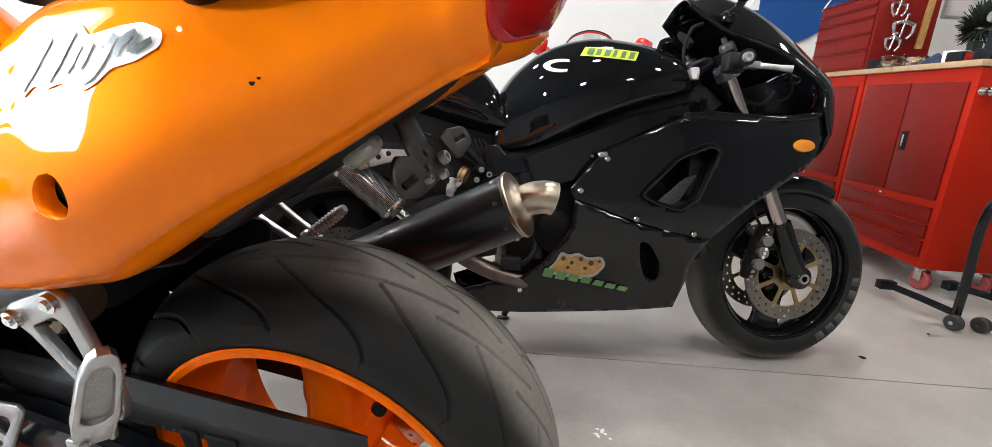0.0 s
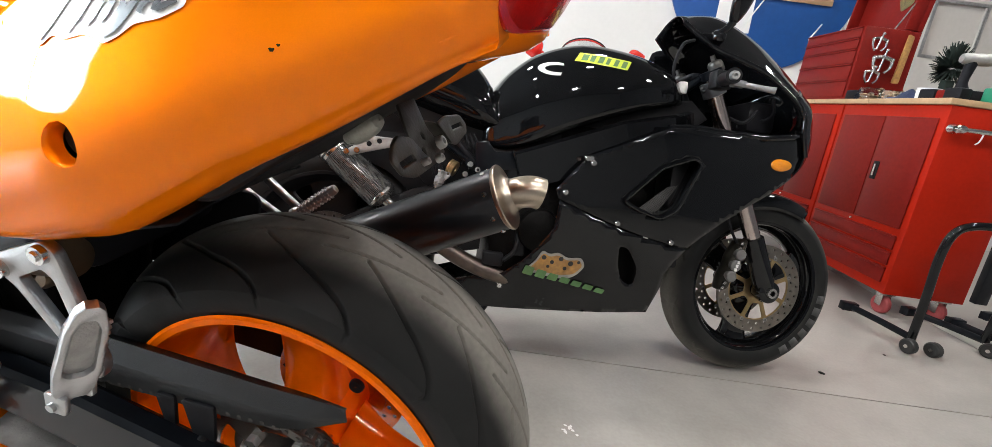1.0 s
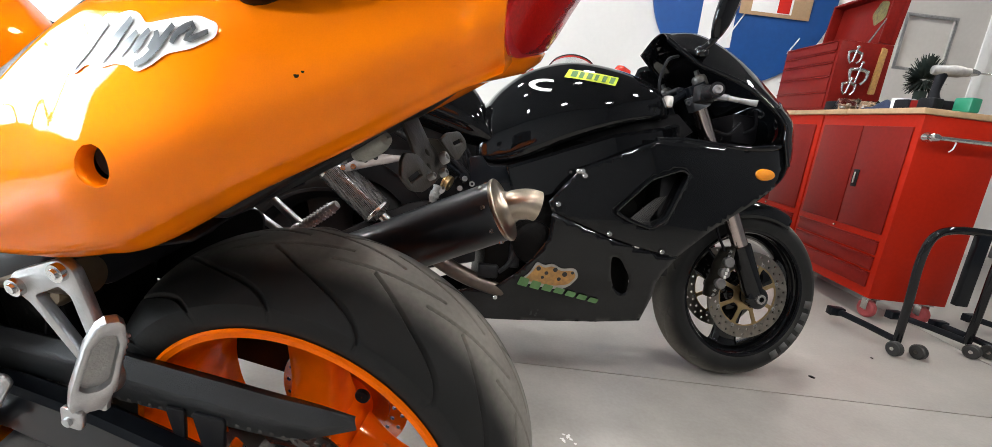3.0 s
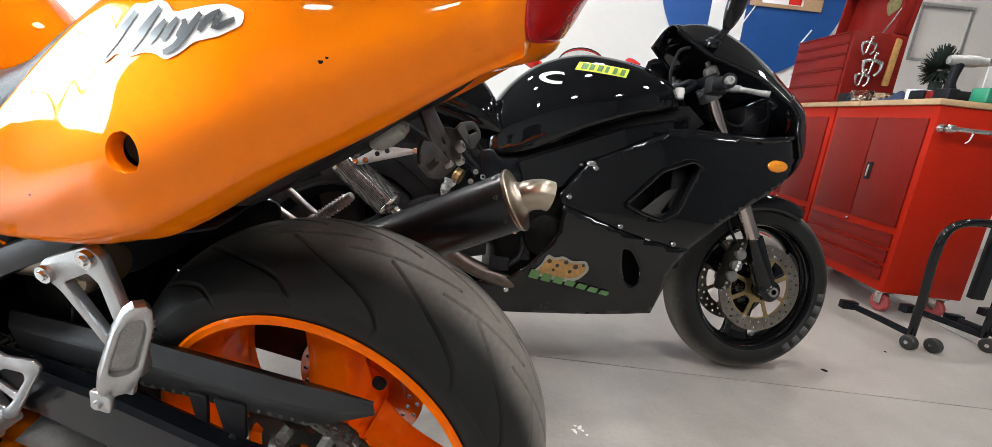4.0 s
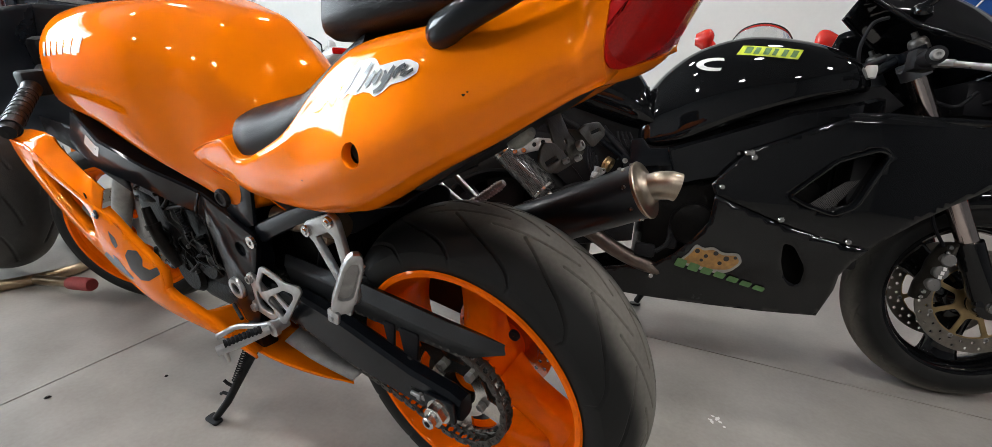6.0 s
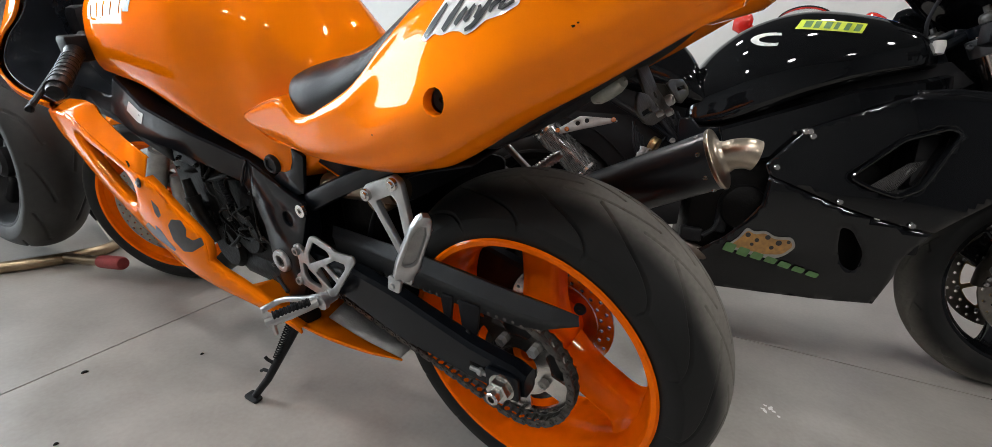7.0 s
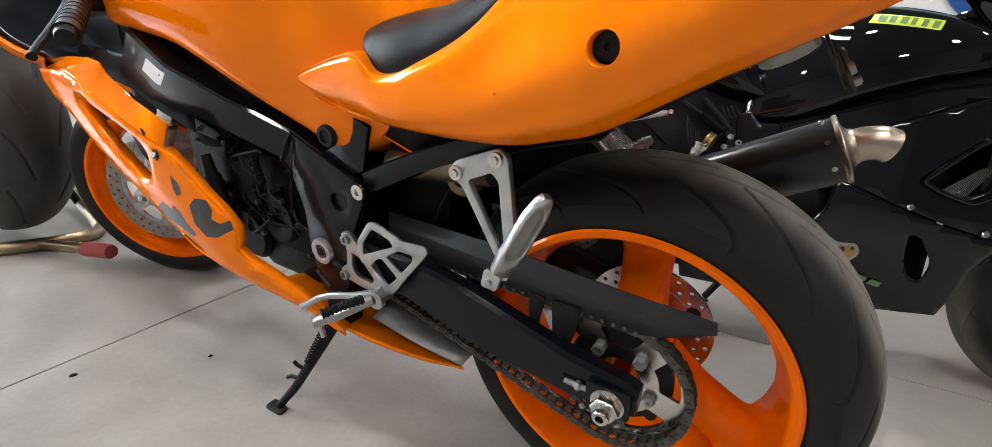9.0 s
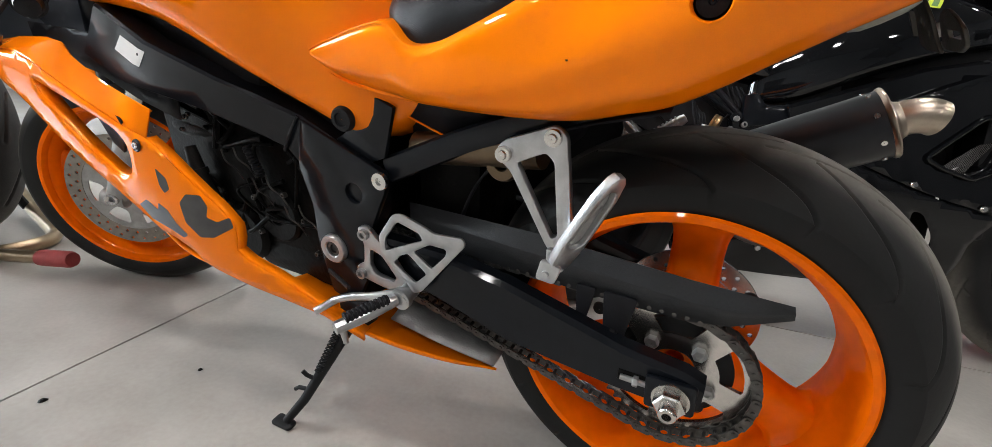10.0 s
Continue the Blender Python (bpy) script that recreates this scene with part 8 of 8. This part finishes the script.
        rnd = random.Random(int(x * 100))
        for k in range(9):
            bm = bmesh.new()
            px, py = rnd.uniform(-0.04, 0.04) * sc, rnd.uniform(-0.05, 0.05) * sc
            tube(bm, [(px - 0.012, py, 0.012 + 0.003 * k), (px + 0.014, py + rnd.uniform(-0.01, 0.01), 0.012 + 0.003 * k)], 0.006, 8)
            part("fitting", bm, rnd.choice((BRASS, WOOD, PAPER)), b)
    # small dark plant-like brush beside the chest
    bm = bmesh.new()
    rnd = random.Random(8)
    for k in range(900):
        a, e = rnd.uniform(0, 6.28), rnd.uniform(-0.7, 1.5)
        r = rnd.uniform(0.06, 0.135)
        p = V(0, 0, 0.20)
        q = p + r * V(0.85 * math.cos(a) * math.cos(e), 0.6 * math.sin(a) * math.cos(e), math.sin(e) * 1.05)
        w = V(-math.sin(a), math.cos(a), 0.3) * 0.005
        bm.faces.new([bm.verts.new(p.lerp(q, 0.4) - w), bm.verts.new(p.lerp(q, 0.4) + w), bm.verts.new(q + w * 0.5), bm.verts.new(q - w * 0.5)])
    box(bm, (-0.025, -0.02, 0), (0.025, 0.02, 0.14), 0.006)
    solo("scrubbing_brush", bm, material("dark_green_bristle", (0.012, 0.022, 0.016), 0.8), "dark green bristle brush standing on the worktop", "brush", put(2.53, 2.22))


on_top()


def wall_things():
    s = thing("wall_sign", "large round blue wall sign with a white bar", "sign", ROOM)
    bm = bmesh.new()
    plate(bm, disc2d(2.24, 2.17, 0.83, 72), [], NORTH - 0.034, 0.030, 0.003)
    part("disc", bm, BLUE, s)
    bm = bmesh.new()
    plate(bm, [(1.88, 1.63), (2.19, 1.65), (2.17, 2.55), (1.87, 2.55)], [], NORTH - 0.038, 0.003)
    part("white_bar", bm, PAPER, s)
    for pts in ([(2.02, 1.50), (2.30, 2.02)], [(2.72, 1.66), (2.80, 1.80)]):
        bm = bmesh.new()
        tube(bm, [(x, NORTH - 0.037, z) for x, z in pts], 0.006, 6)
        part("thin_line", bm, PAPER, s)
    k = thing("cardboard_sign", "brown cardboard with a red and white label on the wall", "cardboard", ROOM)
    bm = bmesh.new()
    box(bm, (2.20, NORTH - 0.060, 1.945), (2.83, NORTH - 0.052, 2.30), 0.002)
    part("board", bm, CARD, k)
    bm = bmesh.new()
    box(bm, (2.30, NORTH - 0.063, 1.975), (2.66, NORTH - 0.0605, 2.20))
    part("label", bm, PAPER, k)
    bm = bmesh.new()
    box(bm, (2.53, NORTH - 0.066, 1.98), (2.64, NORTH - 0.0635, 2.16))
    part("red_bar", bm, RED_GLOSS, k)
    r = thing("round_sign", "round white wall sign with grey plain bars", "sign", ROOM)
    bm = bmesh.new()
    plate(bm, disc2d(-5.45, 1.85, 0.52, 60), [], NORTH - 0.02, 0.016, 0.002)
    part("disc", bm, WHITE, r)
    bm = bmesh.new()
    plate(bm, disc2d(-5.45, 1.85, 0.45, 60), [disc2d(-5.45, 1.85, 0.42, 60)], NORTH - 0.023, 0.003)
    part("ring", bm, ALU_DULL, r)
    for x, z, a in ((-5.6, 1.62, 0.3), (-5.35, 1.58, 0.9), (-5.25, 1.7, 0.9), (-5.5, 1.8, 0.2), (-5.3, 1.9, 0.5)):
        bm = bmesh.new()
        c = [(x + 0.09 * u * math.cos(a) - 0.015 * v * math.sin(a), z + 0.09 * u * math.sin(a) + 0.015 * v * math.cos(a)) for u, v in ((-1, -1), (1, -1), (1, 1), (-1, 1))]
        plate(bm, c, [], NORTH - 0.023, 0.003)
        part("bar", bm, MATT_BLACK, r)
    p = thing("picture_frame", "black picture frame with a white sheet on the wall", "picture", ROOM)
    bm = bmesh.new()
    plate(bm, [(-4.95, 1.68), (-4.35, 1.68), (-4.35, 2.2), (-4.95, 2.2)], [[(-4.92, 1.71), (-4.38, 1.71), (-4.38, 2.17), (-4.92, 2.17)]], NORTH - 0.03, 0.026, 0.002)
    part("frame", bm, MATT_BLACK, p)
    bm = bmesh.new()
    box(bm, (-4.92, NORTH - 0.015, 1.71), (-4.38, NORTH - 0.006, 2.17))
    part("sheet", bm, PAPER, p)


wall_things()


# ---- paddock stands ----
def black_stand(m):
    s = thing("paddock_stand", "black tubular paddock stand with grey rollers", "stand", m, "paddock stands")
    bm = bmesh.new()
    tube(bm, [(0, 0, 0.045), (-0.012, -0.01, 0.22), (-0.030, -0.02, 0.42), (-0.010, -0.02, 0.525), (0.06, -0.02, 0.565), (0.20, -0.02, 0.570), (0.36, -0.02, 0.565), (0.45, -0.02, 0.52), (0.48, -0.02, 0.42), (0.49, 0, 0.045)], 0.0165, 16, 60)
    part("hoop", bm, BLACK_GLOSS, s, "bent black tube hoop")
    bm = bmesh.new()
    box(bm, (0.155, -0.035, 0.25), (0.205, -0.005, 0.57), 0.004)
    part("post", bm, FRAME_BLACK, s)
    for x in (0.0, 0.49):
        bm = bmesh.new()
        tube(bm, [(x, 0.0, 0.05), (x - 0.05, 0.12, 0.06), (x - 0.10, 0.25, 0.065)], 0.015, 12)
        box(bm, (x - 0.145, 0.235, 0.045), (x - 0.075, 0.275, 0.085), 0.004)
        part("arm", bm, FRAME_BLACK, s)
        for dx in (-0.045, 0.055):
            bm = bmesh.new()
            lathe(bm, [(0.008, -0.016), (0.026, -0.016), (0.032, -0.010), (0.032, 0.010), (0.026, 0.016), (0.008, 0.016)], (x + dx, -0.055, 0.032), (1, 0.35, 0), 20, closed=True)
            w = part("roller", bm, RUBBER, s, "dark grey roller")
            bm = bmesh.new()
            lathe(bm, [(0.0005, 0.019), (0.007, 0.019), (0.008, -0.019), (0.0005, -0.019)], (x + dx, -0.055, 0.032), (1, 0.35, 0), 12)
            part("roller_axle", bm, STEEL, w)
    return s


STAND = black_stand(pose(1.825, 1.69, 0, 0, 0, 6))
copy_thing(STAND, pose(2.20, 1.83, 0, 0, 0, 20))


def brass_stand():
    s = thing("paddock_stand", "brassy steel paddock stand with red rubber handle ends", "stand", None, "paddock stands")
    bm = bmesh.new()
    tube(bm, [(-2.34, 0.12, 0.10), (-2.15, 0.09, 0.055), (-1.97, 0.065, 0.03), (-1.90, 0.045, 0.022), (-1.86, 0.0, 0.022), (-1.85, -0.07, 0.022), (-1.86, -0.16, 0.022), (-1.90, -0.30, 0.022), (-1.96, -0.42, 0.022), (-2.05, -0.47, 0.03), (-2.40, -0.50, 0.10)], 0.021, 16, 60)
    part("hoop", bm, BRASS, s, "bent brassy tube")
    for a, b in (((-1.86, -0.13, 0.022), (-1.64, -0.075, 0.05)),):
        bm = bmesh.new()
        tube(bm, [a, b], 0.018, 16)
        h = part("handle", bm, BRASS, s)
        bm = bmesh.new()
        d = (V(*b) - V(*a)).normalized()
        lathe(bm, [(0.018, -0.02), (0.0225, -0.018), (0.0235, 0.0), (0.0235, 0.085), (0.020, 0.094), (0.0005, 0.094)], b, d, 24)
        part("handle_end", bm, RED_RUBBER, h, "faded red rubber end")
    bm = bmesh.new()
    tube(bm, [(-2.16, 0.08, 0.06), (-2.17, 0.02, 0.20)], 0.014, 10)
    lathe(bm, [(0.01, -0.014), (0.030, -0.014), (0.036, 0), (0.030, 0.014), (0.01, 0.014)], (-2.13, 0.11, 0.036), (0.2, 1, 0), 18, closed=True)
    part("support", bm, MATT_BLACK, s)


brass_stand()


# ---- motorcycles further off ----
def far_bike(m, paint, second, label, raise_=0.0):
    """A simpler sports motorcycle: x ahead, from under the rear axle."""
    B = thing("motorcycle", label, "motorcycle", m, "motorcycles")
    for name, x, R, half in (("rear_wheel", 0.0, 0.318, 0.095), ("front_wheel", 1.40, 0.300, 0.062)):
        w = cast_wheel(name, MATT_BLACK, B, "", 0.228, half * 0.85, 5, 0.3, 0.06, (0.05, 0.035, 0.05), (0.06, 0.04, 0.045))
        w.location = (x, 0, R)
        t = new("tyre", tyre_mesh("plain_tyre", R, 0.216, half, [([(0, half * 0.30), (9, half * 0.45), (18, half * 0.62), (26, half * 0.82)], 0.0035, 0.006)], 400, 60, 36))
        t.parent = w
        t.data.materials[0] = RUBBER
    bm = bmesh.new()
    for s in (-1, 1):
        strut(bm, [((-0.03, 0.345), (-0.03, 0.285)), ((0.25, 0.39), (0.25, 0.31)), ((0.55, 0.42), (0.55, 0.33))], s * 0.13, 0.03, 10)
    part("swingarm", bm, FRAME_BLACK, B)
    bm = bmesh.new()
    box(bm, (0.55, -0.16, 0.25), (1.02, 0.16, 0.72), 0.04)
    part("engine", bm, GRIME_SHADE, B)

    def sec(x, zb, zt, w):
        return [V(x, y * w, zb + (zt - zb) * q) for y, q in ((-0.6, 0), (-0.95, 0.12), (-1, 0.45), (-0.85, 0.8), (-0.4, 1), (0.4, 1), (0.85, 0.8), (1, 0.45), (0.95, 0.12), (0.6, 0))]
    bm = bmesh.new()
    loft(bm, [sec(0.46, 0.74, 0.80, 0.10), sec(0.55, 0.70, 0.90, 0.16), sec(0.75, 0.70, 0.96, 0.20), sec(0.95, 0.74, 0.96, 0.19), sec(1.06, 0.80, 0.90, 0.11)], 24, 30)
    part("fuel_tank", bm, paint, B, "", 60)
    bm = bmesh.new()
    loft(bm, [sec(0.50, 0.72, 0.78, 0.12), sec(0.30, 0.74, 0.84, 0.15), sec(0.05, 0.80, 0.93, 0.14), sec(-0.15, 0.88, 0.99, 0.11), sec(-0.28, 0.94, 0.98, 0.06)], 24, 30)
    part("tail_fairing", bm, second, B, "", 60)
    bm = bmesh.new()
    loft(bm, [sec(0.48, 0.76, 0.81, 0.09), sec(0.32, 0.80, 0.86, 0.13), sec(0.12, 0.88, 0.95, 0.12), sec(0.0, 0.93, 0.98, 0.09)], 16, 24)
    part("seat", bm, SEAT, B, "", 60)
    bm = bmesh.new()
    box(bm, (-0.295, -0.07, 0.94), (-0.255, 0.07, 0.985), 0.01)
    part("tail_light", bm, RED_LENS, B)
    for s in (-1, 1):
        bm = bmesh.new()
        skin(bm, [[(0.60, s * 0.20, 0.58), (0.95, s * 0.24, 0.72), (1.20, s * 0.24, 0.80), (1.45, s * 0.18, 0.86)], [(0.55, s * 0.21, 0.40), (0.85, s * 0.24, 0.52), (1.15, s * 0.24, 0.66), (1.52, s * 0.15, 0.76)], [(0.50, s * 0.15, 0.22), (0.80, s * 0.17, 0.25), (1.02, s * 0.20, 0.45), (1.50, s * 0.13, 0.66)]], 24, 12)
        part("side_fairing", bm, paint, B, "", 60, 0.004)
    st = [((1.64, 0.72), (1.48, 0.15, 0.66)), ((1.68, 0.82), (1.45, 0.18, 0.78)), ((1.60, 0.93), (1.40, 0.19, 0.88)), ((1.46, 1.02), (1.30, 0.17, 0.95))]
    bm = bmesh.new()
    skin(bm, [[V(e[0], -e[1], e[2]), V((c[0] + e[0]) / 2 + 0.06, -e[1] * 0.7, (c[1] + e[2]) / 2 + 0.01), V(c[0], 0, c[1]), V((c[0] + e[0]) / 2 + 0.06, e[1] * 0.7, (c[1] + e[2]) / 2 + 0.01), V(e[0], e[1], e[2])] for c, e in st], 24, 14)
    part("nose_fairing", bm, second, B, "", 60, 0.004)
    bm = bmesh.new()
    skin(bm, [[V(1.30, -0.17, 0.95), V(1.42, -0.11, 1.00), V(1.46, 0, 1.02), V(1.42, 0.11, 1.00), V(1.30, 0.17, 0.95)], [V(1.16, -0.13, 1.06), V(1.26, -0.08, 1.11), V(1.28, 0, 1.13), V(1.26, 0.08, 1.11), V(1.16, 0.13, 1.06)]], 20, 8)
    part("screen", bm, CLEAR, B, "clear screen", 60, 0.003).visible_shadow = False
    bm = bmesh.new()
    tube(bm, [(1.16, -0.13, 1.06), (1.26, -0.08, 1.11), (1.28, 0, 1.13), (1.26, 0.08, 1.11), (1.16, 0.13, 1.06)], 0.005, 8, 24)
    part("screen_edge", bm, MATT_BLACK, B)
    for s in (-1, 1):
        bm = bmesh.new()
        tube(bm, [(1.12, s * 0.10, 0.93), (1.06, s * 0.34, 0.89)], 0.016, 12)
        part("handlebar", bm, PLASTIC_BLACK, B)
        bm = bmesh.new()
        tube(bm, [(1.30, s * 0.15, 1.0), (1.27, s * 0.20, 1.05)], 0.008, 8)
        loft(bm, [[V(1.24 + 0.035 * k * math.cos(q), s * (0.20 + 0.05 * f), 1.065 + 0.045 * k * math.sin(q)) for q in (2 * math.pi * j / 12 for j in range(12))] for f, k in ((0, 0.5), (0.3, 1), (0.9, 1), (1.6, 0.6))], 10)
        part("mirror", bm, second, B)
        bm = bmesh.new()
        tube(bm, [(1.40, s * 0.10, 0.30), (1.16, s * 0.10, 0.90)], 0.025, 14)
        part("fork_leg", bm, ALU_DULL, B)
    return B


far_bike(pose(0.17, 3.17, -0.0, 0, 0, -87), RED_GLOSS, RED_GLOSS, "red sports motorcycle with a clear screen behind the black one")
far_bike(pose(-2.02, -0.155, 0.045, 0, 0, 187), NAVY, NAVY, "dark blue motorcycle with its rear wheel on a paddock stand")
far_bike(pose(-2.75, 2.05, 0, 0, 0, 152), NAVY, WHITE_GLOSS, "blue and white sports motorcycle standing further back")
far_bike(pose(-3.3, 1.15, 0, 0, 0, 140), NAVY, MATT_BLACK, "dark sports motorcycle standing further back")


def far_bits():
    bm = bmesh.new()
    tube(bm, [(0, 0, 0.0), (0, 0, 1.30)], 0.055, 20)
    lathe(bm, [(0.055, 0), (0.09, 0), (0.09, 0.02), (0.056, 0.03)], axis=(0, 0, 1), n=24)
    solo("red_post", bm, RED_DEEP, "dark red round post standing on the floor", "post", pose(-3.05, 1.08, 0))
    # white smear and grit on the floor
    bm = bmesh.new()
    rnd = random.Random(3)
    for k in range(10):
        x, y = rnd.gauss(0, 0.009), rnd.gauss(0, 0.009)
        n = 7
        vs = [bm.verts.new((x + rnd.uniform(0.002, 0.007) * math.cos(6.28 * i / n), y + rnd.uniform(0.002, 0.007) * math.sin(6.28 * i / n), 0.0006 + 0.0001 * k)) for i in range(n)]
        bm.faces.new(vs)
    ob = solo("paint_drip", bm, PAPER, "dried white paint drips on the concrete", "paint drips", pose(0.413, 0.61, 0))
    ob["kind"] = "stuff"
    for k, (x, y, r) in enumerate(((-1.035, -0.33, 0.008), (-0.80, -0.45, 0.005), (1.30, 1.263, 0.012), (1.663, 1.555, 0.006), (-0.9, -0.12, 0.005), (0.62, 0.30, 0.004))):
        bm = bmesh.new()
        lathe(bm, [(0.0005, 0.003), (r * 0.6, 0.0025), (r, 0.0)], axis=(0, 0, 1), n=9)
        for v in bm.verts:
            v.co.x *= 1 + 0.5 * noise.noise(v.co * 200)
        solo("grit", bm, GRIME_SHADE, "small dark speck of grit on the floor", "grit", pose(x, y, 0.0002), "grit")


far_bits()
